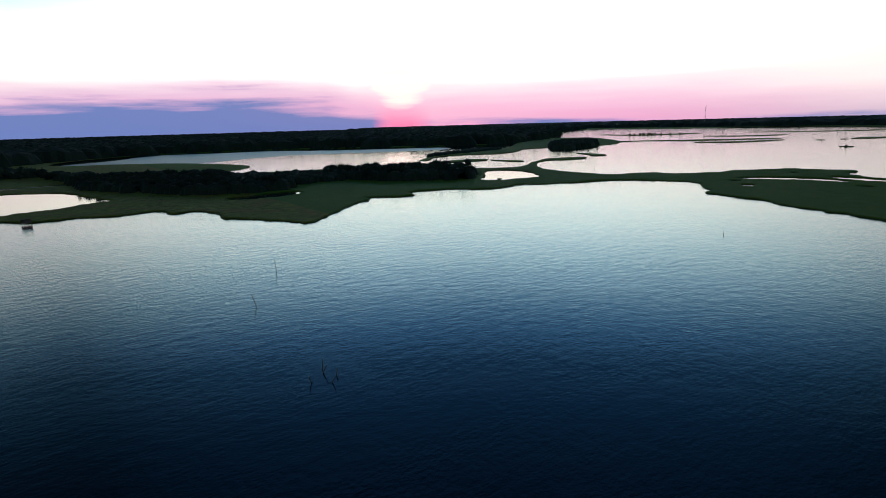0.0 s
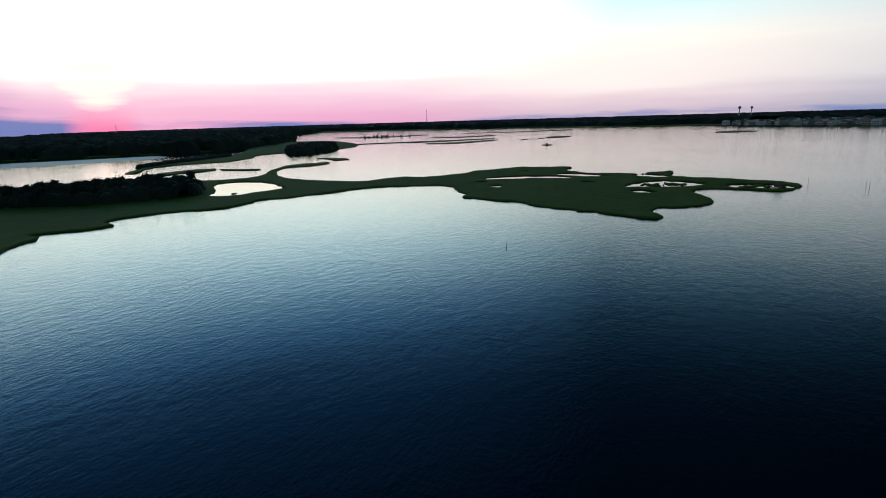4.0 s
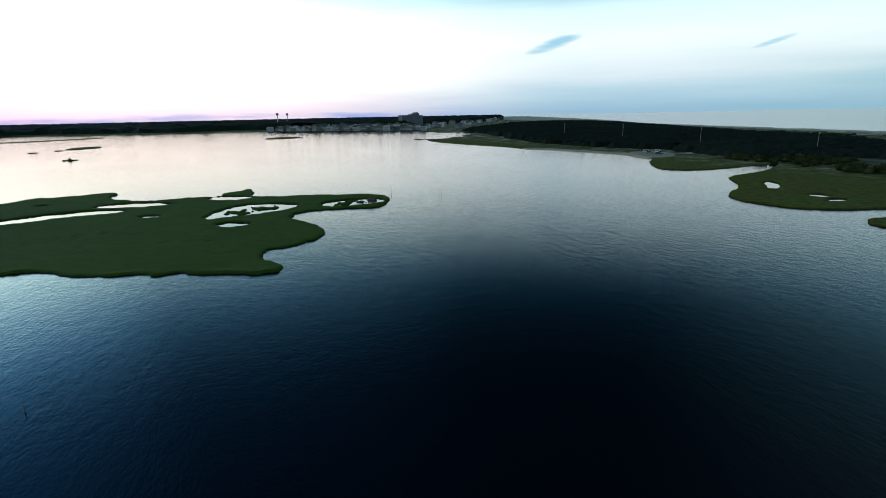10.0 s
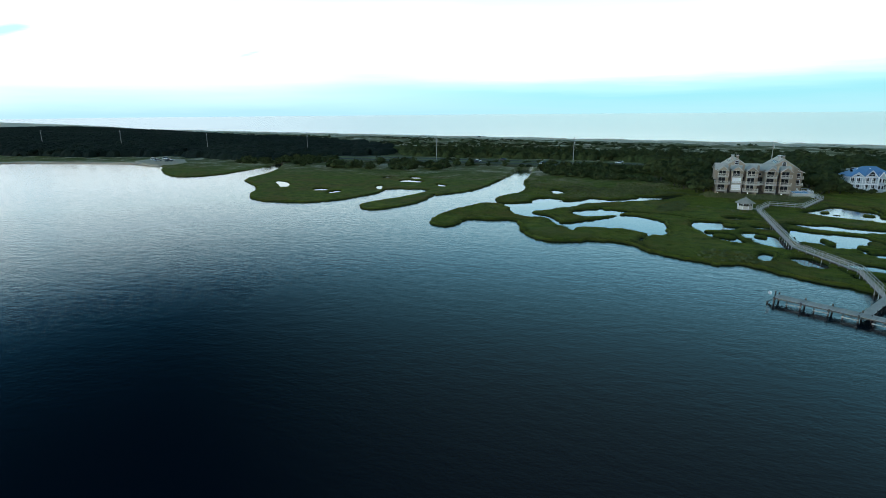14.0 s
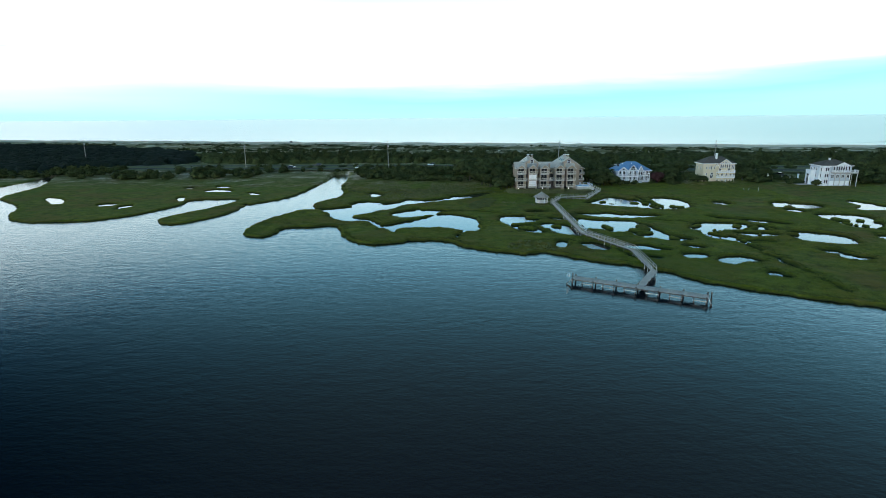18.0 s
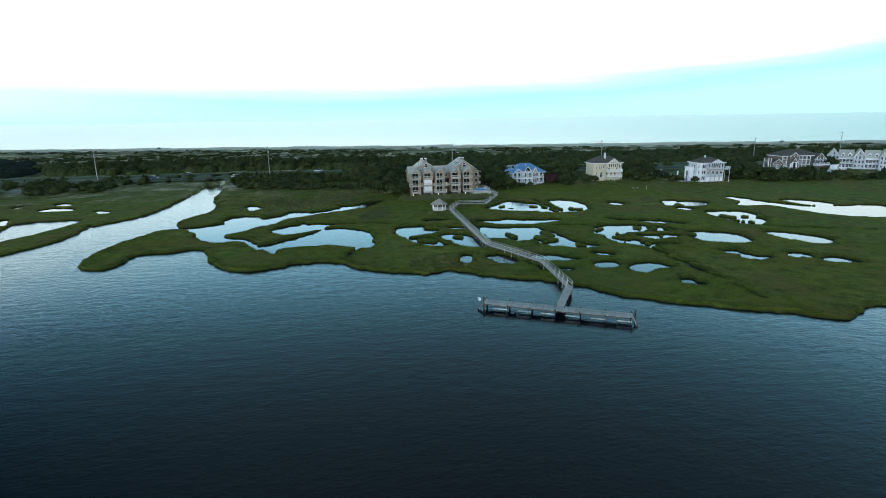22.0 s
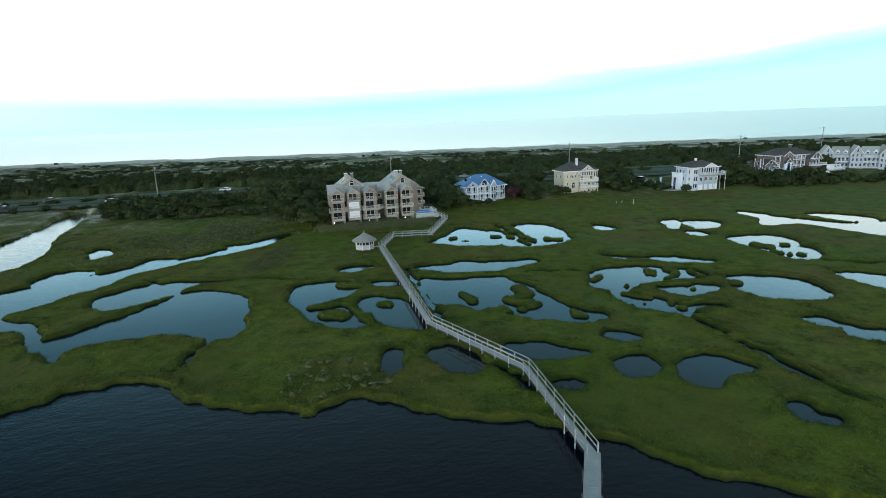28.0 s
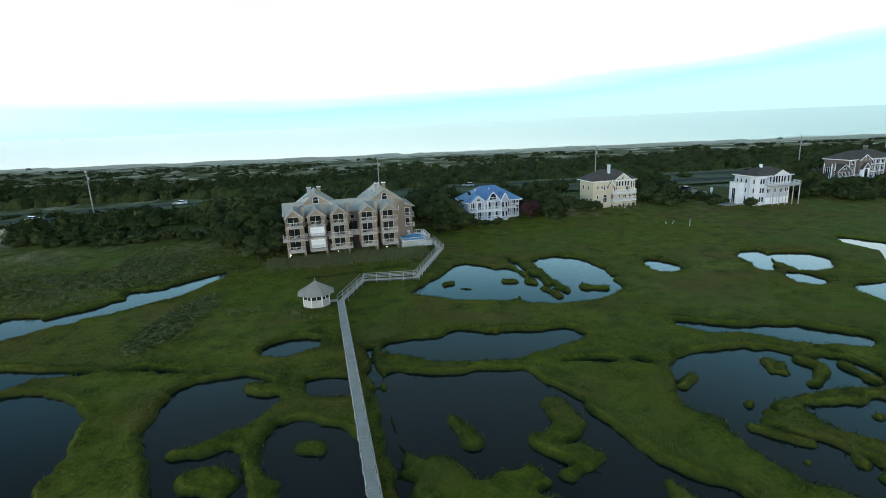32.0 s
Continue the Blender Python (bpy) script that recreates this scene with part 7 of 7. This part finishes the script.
def duck_blind(x, y, turn):
    b = thing("marsh_blind", pose(x, y, 0, 0, 0, turn), "small dark timber blind at the marsh edge", "hut")
    for dx in (-1, 1):
        for dy in (-0.8, 0.8):
            part("post", Build().pole((dx, dy, -1), (dx, dy, 1.5), 0.08, 0.07, 7), PILE, b)
    part("floor", Build().box(-1.1, 1.1, -0.9, 0.9, 0.5, 0.6), PILE, b)
    part("wall", Build().box(-1.15, 1.15, -0.95, -0.87, 0.5, 1.6).box(-1.15, 1.15, 0.87, 0.95, 0.5, 1.6).box(-1.15, -1.07, -0.87, 0.87, 0.5, 1.6), UNDER, b)
    part("roof", Build().slab([(-1.3, -1.1, 1.7), (1.3, -1.1, 1.7), (1.3, 1.1, 1.95), (-1.3, 1.1, 1.95)], 0.07), UNDER, b)


duck_blind(81, -187, 30)
duck_blind(-179.5, 36.5, 70)
duck_blind(-499, -134, 20)

# ---------------------------------------------------------------- far town, hotel, masts
TOWN_WALLS = [plain("town_white_mat", (0.42, 0.43, 0.46), (0.62, 0.63, 0.66)), plain("town_grey_mat", (0.09, 0.10, 0.12), (0.17, 0.18, 0.205)), plain("town_tan_mat", (0.17, 0.16, 0.155), (0.28, 0.265, 0.26))]


def town_house(k, rg):
    h = thing("town_house", pose(0, 0, 0), "distant shore house with a gabled roof and porches", "house", "houses of the far town")
    w, d, e = rg.uniform(9, 14), rg.uniform(9, 12), rg.uniform(6, 9)
    wall = TOWN_WALLS[k % 3]
    part("wall", Build().box(-w / 2, w / 2, -d / 2, d / 2, -1, e), wall, h)
    gable(h, -w / 2, w / 2, -d / 2, d / 2, e, e + rg.uniform(2, 3.5), DARK_ROOF if k % 2 else SHINGLE_GREY, wall, 0.5, axis="y" if k % 3 else "x", trim=False)
    for z in (0.8, 3.6):
        part("porch", Build().box(-w / 2, w / 2, -d / 2 - 2, -d / 2, z + 1.9, z + 2.15).box(-w / 2, w / 2, -d / 2 - 2, -d / 2 - 1.9, z, z + 0.8), TOWN_WALLS[0], h)
        for x in (-w / 3, 0, w / 3):
            part("window", Build().box(x - 0.9, x + 0.9, -d / 2 - 0.06, -d / 2 + 0.02, z, z + 1.7), GLASS, h)
    return h


rg = np.random.default_rng(12)
KINDS = [town_house(k, rg) for k in range(6)]
spots = []
for row, depth in enumerate((10, 34, 60, 90, 125, 165, 210)):
    for q in range(16 - row):
        s = (q + rg.uniform(-.3, .3)) / 15
        a, b = np.array((-1185.0, 50.0)), np.array((-945.0, 302.0))
        n = np.array((-(b - a)[1], (b - a)[0])) / np.linalg.norm(b - a)
        p = a + (b - a) * s + n * depth
        spots.append((p[0], p[1], 1.6))
for q in range(34):
    s = q / 33
    spots.append((-1010 - 1100 * s + rg.uniform(-15, 15), 380 + 640 * s + rg.uniform(-60, 60), 1.8))
first = set()
for i, (x, y, z) in enumerate(spots):
    k = i % 6
    face = -90 - 47 + rg.uniform(-14, 14) + 90
    m = pose(x, y, z, 0, 0, 46 + rg.uniform(-16, 16))
    if k in first:
        copy_thing(KINDS[k], m)
    else:
        KINDS[k].matrix_basis = m
        first.add(k)


def hotel():
    h = thing("hotel", pose(-1427, 430, 0.5, 0, 0, 106.5) @ Matrix.Diagonal((1, 1, 0.78, 1)), "large dark hotel block rising over the far town", "hotel")
    wall = TOWN_WALLS[1]
    for x0, x1, z in ((-34, -22, 34), (-22, -8, 41), (-8, 2, 38), (2, 34, 35), (-18, -13, 44)):
        part("tower_block", Build().box(-x1, -x0, -9, 9, -3, z), wall, h)
    for fl in range(9):
        for x in range(-32, 33, 4):
            part("window", Build().box(x - 1.2, x + 1.2, 8.95, 9.08, 3 + fl * 3.3, 5 + fl * 3.3), GLASS, h)


hotel()


def water_tower(x, y, h, r):
    t = thing("water_tower", pose(x, y, 1), "distant water tower with a round tank", "water tower", "water towers of the far town")
    part("stem", Build().pole((0, 0, -2), (0, 0, h - r), 1.6, 1.2, 10), STEEL, t)
    b, n = Build(), 12
    prof = [(1.2, h - r), (r * 0.8, h - r * 0.6), (r, h), (r * 0.85, h + r * 0.55), (r * 0.4, h + r * 0.85), (0.05, h + r * 0.9)]
    for (r0, z0), (r1, z1) in zip(prof[:-1], prof[1:]):
        b.pole((0, 0, z0), (0, 0, z1), r0, r1, n)
    part("tank", b, TOWN_WALLS[1], t)


water_tower(-1790, 105, 37, 4.4)
water_tower(-1990, 150, 37, 4.2)


def mast(x, y, h):
    t = thing("radio_mast", pose(x, y, 0), "thin lattice radio mast over the far woods", "mast")
    for k in range(3):
        a = 2.094 * k
        part("leg", Build().pole((1.6 * math.cos(a), 1.6 * math.sin(a), 0), (0.8 * math.cos(a), 0.8 * math.sin(a), h), 0.28, 0.2, 6), STEEL, t)
    b = Build()
    for z in range(4, int(h), 4):
        for k in range(3):
            a, c = 2.094 * k, 2.094 * (k + 1)
            b.beam((1.4 * math.cos(a), 1.4 * math.sin(a), z), (1.3 * math.cos(c), 1.3 * math.sin(c), z + 4), 0.2)
    part("lattice", b, STEEL, t)


mast(-1745, -906, 66)
mast(-1330, -2050, 42)

# ---------------------------------------------------------------- shrubs and trees near the houses
BARK = mottled("bark_mat", (0.05, 0.04, 0.03), (0.12, 0.10, 0.08), 1.0, 8.0, 0.9, 0.6, 0.03)
RED_LEAF = mottled("plum_foliage_mat", (0.03, 0.012, 0.012), (0.075, 0.03, 0.028), 0.3, 2.0, 0.8, 0.6, 0.2, spec=0.15)


def tree_kind(seed, mat, label):
    rg = np.random.default_rng(seed)
    t = thing("tree", pose(0, 0, -50), label, "tree")
    trunk = Build().pole((0, 0, -0.4), (0.1, 0.05, 1.6), 0.22, 0.14, 8)
    for k in range(4):
        a = k * 1.6 + rg.uniform(0, 1)
        trunk.pole((0.08, 0.04, 1.2), (1.3 * math.cos(a), 1.3 * math.sin(a), rg.uniform(2.3, 3.2)), 0.11, 0.04, 6)
    part("trunk", trunk, BARK, t)
    v, f = leafy(rg, 9, 26, 0.72, 1.15)
    me = mesh_of("crown", [(x * 2.5, y * 2.5, z * 2.3 + 0.9) for x, y, z in v], f, mat, True)
    c = new("crown", me)
    c.parent = t
    return t


TREES = [tree_kind(40 + k, FOLIAGE, "dark leafy bay tree beside the houses") for k in range(4)] + [tree_kind(50, RED_LEAF, "dark plum-red leafed tree beside the blue-roofed house")]
used_kind = set()


def plant(k, x, y, s, tall=1.0):
    z = 0.45 + float(east_rise(np.array([float(x)]), np.array([float(y)]))[0])
    m = pose(x, y, z, 0, 0, (x * 37 + y * 11) % 360)
    if k in used_kind:
        o = copy_thing(TREES[k], m)
    else:
        o = TREES[k]
        o.matrix_basis = m
        used_kind.add(k)
    o.scale = (s, s, s * tall)


for i, (x, y, s) in enumerate([(18, 213, 1.1), (20.5, 216, 1.3), (17, 220, 1.2), (20, 223, 1.4), (15, 226, 1.0), (19, 231, 1.4), (21, 238, 1.3), (14, 236, 1.0),
                               (59.5, 223.5, 1.0), (62.5, 226.5, 1.2), (65.5, 225.5, 1.0), (60.5, 231.5, 1.6), (63.5, 234.5, 1.7), (59, 238.5, 1.8), (61.5, 242.5, 1.8), (66, 227, .9), (69, 226, .6), (72, 225.5, .5), (75, 226, .5),
                               (59.5, 248.5, 1.3), (50, 246, 1.2), (89.5, 237, 1.1), (91.5, 232, .9), (95.5, 242, 1.2), (98.5, 246, 1.3), (100.5, 239, 1.0), (103, 235, .8), (105.5, 234.5, .75), (108, 234, .7),
                               (126.5, 238.5, 1.1), (129.5, 242.5, 1.2), (132.5, 237.5, 1.1), (128.5, 234.5, .9), (137.5, 244.5, 1.2), (141.5, 248.5, 1.2), (134.5, 252.5, 1.1), (146.5, 220, .7), (168.5, 228.5, 1.1), (172.5, 234.5, 1.3), (176.5, 240.5, 1.3), (182.5, 244.5, 1.4),
                               (188.5, 246.5, 1.4), (192.5, 240.5, 1.2), (194.5, 234.5, 1.0), (206, 238, .8), (215, 237, .8), (221, 238, .8), (226, 236, .7), (178.5, 228.5, 1.0), (186.5, 232.5, 1.1),
                               (231, 247, 1.5), (237, 255, 1.6), (243, 251, 1.5), (241, 263, 1.6), (249, 259, 1.4), (231, 261, 1.6), (227, 269, 1.5), (12, 240, 1.9), (16, 246, 2.1), (20, 250, 2.2), (9, 250, 2.0), (24, 256, 2.2), (15, 256, 2.3), (30, 258, 2.1), (4, 254, 2.0), (36, 254, 1.9), (43, 252, 2.0), (20, 243, 1.9), (17, 230, 1.8), (14, 222, 1.4), (11, 230, 1.5), (6, 244, 1.7), (58, 241, 2.0), (62, 246, 2.1), (66, 250, 1.8), (90, 246, 1.7), (97, 250, 1.8), (104, 254, 1.7), (94, 238, 1.4), (128, 252, 1.6), (136, 258, 1.7), (146, 262, 1.6), (166, 240, 1.7), (175, 246, 1.8), (184, 250, 1.9), (192, 254, 1.8), (200, 256, 1.7), (178, 236, 1.4), (188, 240, 1.5), (238, 246, 1.3)]):
    plant(i % 4, x, y, s, 0.95)
plant(4, 86.2, 231.5, 1.0, 1.1)
plant(4, 88, 234.5, 0.9, 1.1)

# ---------------------------------------------------------------- grasses


def field_at(name, x, y):
    xs, ys, Z, sd = FIELDS[name]
    i = np.clip(((y - ys[0]) / (ys[1] - ys[0])).astype(int), 0, len(ys) - 2)
    j = np.clip(((x - xs[0]) / (xs[1] - xs[0])).astype(int), 0, len(xs) - 2)
    return Z[i, j], sd[i, j]


for x, y, a in ((-181, 590, 70), (394, 451, 80)):
    z, _ = field_at("ground_dunes", np.array([x]), np.array([y]))
    car(x, y, float(z[0]) + 0.05, a, PAINTS[1], "dark off-road car standing on the beach", 0.35)
# yard between the cream and the white house
low_bar("paved_yard", [(135, 248), (143, 242), (152, 240), (156, 250), (156, 264), (144, 268), (135, 262)], "pale paved yard between two houses", 1.32, 0.6, SAND)
for x, y, a, k in ((141, 258, 20, 0), (146.5, 260, 35, 2), (149, 250, 100, 1)):
    car(x, y, 1.32, a, PAINTS[k], ("white", "dark", "silver")[k] + " car parked in the paved yard", 0.15)
for x, y in ((137.5, 249.5), (141.5, 245.2), (153.5, 243.0)):
    g = thing("gate_post", pose(x, y, 1.2), "white square gate post with a cap by the yard", "post", "gate posts of the yard")
    part("shaft", Build().box(-0.25, 0.25, -0.25, 0.25, -0.3, 1.7), WHITE, g)
    part("cap", Build().box(-0.34, 0.34, -0.34, 0.34, 1.7, 1.85), WHITE, g)
for x, y, h, d in ((115.8, 205.6, 1.9, 0), (114.0, 209.6, 1.1, 25), (113.0, 210.2, 0.9, -30)):
    p = thing("marsh_post", pose(x, y, 0.3, 0, d, 0), "pale weathered post standing in the marsh grass", "post", "posts in the marsh")
    part("shaft", Build().pole((0, 0, -0.4), (0, 0, h), 0.12, 0.10, 8), PLANK, p)
snag = thing("driftwood", pose(-62.9, 238.6, 0, 0, 0, 20), "dark branching driftwood snag in the creek", "driftwood")
part("trunk", Build().pole((-2.2, 0, 0.1), (2.0, 0.4, 0.35), 0.22, 0.12, 8), PILE, snag)
for x, y, z in ((-0.6, 0.9, 0.9), (0.8, -0.8, 0.8), (1.6, 1.0, 0.7), (-1.5, -0.6, 0.6)):
    part("branch", Build().pole((x * 0.7, 0.1, 0.2), (x + 0.4, y, z), 0.08, 0.03, 6), PILE, snag)
ELDER = mottled("marsh_elder_mat", (0.050, 0.064, 0.018), (0.150, 0.160, 0.060), 0.3, 2.5, 0.85, 0.6, 0.1, spec=0.1)


def on_marsh(spots):
    """Keeps the bushes that stand clear of the water, on the ground there."""
    a = np.array(spots)
    z, sd = field_at("ground", a[:, 0], a[:, 1])
    a[:, 2] = z
    return [tuple(q) for q in a[(sd > 1.3) & (np.abs(a[:, 0] - 32.2) > 1.8) & (np.hypot(a[:, 0] - 28.9, a[:, 1] - 179.6) > 3.2)]]


strewn("marsh_elder", on_marsh(scatter([(2, 168), (16, 166), (30, 168), (31, 190), (22, 200), (8, 190)], 300, (0.3, 0.75), (0.22, 0.45), 46, 0.05, 0.5)
                               + scatter([(15, 126), (24, 121), (25, 110), (18, 111), (10, 118)], 60, (0.3, 0.7), (0.3, 0.6), 49, -0.3, 0.5)
                               + scatter([(34, 150), (44, 158), (45, 178), (36, 186), (34, 178)], 150, (0.3, 0.75), (0.22, 0.45), 47, 0.0, 0.5)
                               + scatter([(-45, 205), (-10, 200), (20, 205), (20, 222), (0, 232), (-45, 234)], 380, (0.35, 1.0), (0.3, 0.7), 48, 0.05, 0.6)), ELDER, "low grey-green marsh elder bushes among the grass", sprays=LOW_SPRAYS)


def blades(name, x, y, z, tall, lean, wide, mat, label, per=4, seed=1):
    """Tufts of narrow bent blades, all in one sheet."""
    rg = np.random.default_rng(seed)
    n = len(x)
    X, Y, Z, T = (np.repeat(a, per) for a in (x, y, z, tall))
    m = n * per
    a = rg.uniform(0, 6.283, m)
    bx, by = X + rg.normal(0, 0.16, m), Y + rg.normal(0, 0.16, m)
    h = T * rg.uniform(0.6, 1.15, m)
    dx, dy = np.cos(a), np.sin(a)
    w = wide * rg.uniform(0.6, 1.3, m)
    tip = np.stack([bx + dx * lean * h, by + dy * lean * h, Z + h], -1)
    l = np.stack([bx - dy * w, by + dx * w, Z - 0.1], -1)
    r = np.stack([bx + dy * w, by - dx * w, Z - 0.1], -1)
    V = np.stack([l, r, tip], 1).reshape(-1, 3)
    F = np.arange(3 * m)
    me = bpy.data.meshes.new(name)
    me.vertices.add(len(V))
    me.vertices.foreach_set("co", V.astype(np.float32).ravel())
    me.loops.add(3 * m)
    me.loops.foreach_set("vertex_index", F.astype(np.int32))
    me.polygons.add(m)
    me.polygons.foreach_set("loop_start", np.arange(0, 3 * m, 3, dtype=np.int32))
    me.materials.append(mat)
    me.update(calc_edges=True)
    return tagged(new(name, me), label, "grass", kind="stuff")


def blade_material(name, dark, light, patch):
    m, t, p = material(name, 0.8, spec=0.15)
    g = t.nodes.new("ShaderNodeNewGeometry")
    n = noise_of(t, 0.12, 4.0)
    c = ramp(t, g.outputs["Random Per Island"], [(0.0, dark), (1.0, light)])
    c = blend(t, calc(t, "MULTIPLY", ramp(t, n, [(0.5, (0, 0, 0)), (0.68, (1, 1, 1))]), 0.5), c, patch)
    t.links.new(c, p.inputs["Base Color"])
    return m


CORD = blade_material("cordgrass_blade_mat", (0.055, 0.076, 0.009), (0.190, 0.222, 0.032), (0.160, 0.122, 0.032))
REED = blade_material("reed_blade_mat", (0.085, 0.100, 0.034), (0.24, 0.23, 0.11), (0.19, 0.16, 0.09))
rg = np.random.default_rng(91)
gx, gy = rg.uniform(-60, 122, 150000), rg.uniform(66, 232, 150000)
gz, gs = field_at("ground", gx, gy)
ok = (gs > 1.3) & (gz > 0.3) & ((gs < 2.0) | (lump(gx[None], gy[None], 9.0, 3)[0] > -0.05))
gx, gy, gz, gs = gx[ok], gy[ok], gz[ok], gs[ok]
blades("cordgrass", gx, gy, gz, 0.19 + 0.10 * lump(gx[None], gy[None], 7.0, 2)[0] + 0.04 * (gs < 1.2), 0.8, 0.045, CORD, "green cordgrass tufts over the marsh", 4, 3)
# bank cordgrass: a darker green, deepened further to paint shade along the rims
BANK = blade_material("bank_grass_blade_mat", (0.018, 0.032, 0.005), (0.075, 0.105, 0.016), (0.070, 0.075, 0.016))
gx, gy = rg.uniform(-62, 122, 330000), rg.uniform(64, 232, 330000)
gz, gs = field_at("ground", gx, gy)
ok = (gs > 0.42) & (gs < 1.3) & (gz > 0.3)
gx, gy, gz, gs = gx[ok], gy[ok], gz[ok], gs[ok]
blades("bank_grass", gx, gy, gz, 0.16 + 0.08 * lump(gx[None], gy[None], 3.0, 2)[0], 0.9, 0.05, BANK, "dark cordgrass along the pond banks, coloured darker as shade", 4, 8)
gx, gy = rg.uniform(-48, 48, 9000), rg.uniform(160, 236, 9000)
gz, gs = field_at("ground", gx, gy)
thick = lump(gx[None], gy[None], 14.0, 3)[0] + 0.5 * ease(gy, 185, 215)
ok = (gs > 0.6) & (thick > 0.42) & (np.abs(gx - 32.4) > 1.5)
blades("marsh_reeds", gx[ok], gy[ok], gz[ok], 0.48 + 0.2 * lump(gx[ok][None], gy[ok][None], 5.0, 2)[0], 0.75, 0.045, REED, "taller brownish reeds at the marsh edge", 9, 4)
gx = rg.uniform(20, 52, 5200)
gy = 207.5 + rg.normal(0, 1.7, 5200) - 0.05 * (gx - 20)
gz, gs = field_at("ground", gx, gy)
blades("tall_reeds", gx, gy, gz, 0.95 + 0.45 * lump(gx[None], gy[None], 4.0, 2)[0], 0.5, 0.05, REED, "tall brown reed bank below the apartment house", 6, 5)
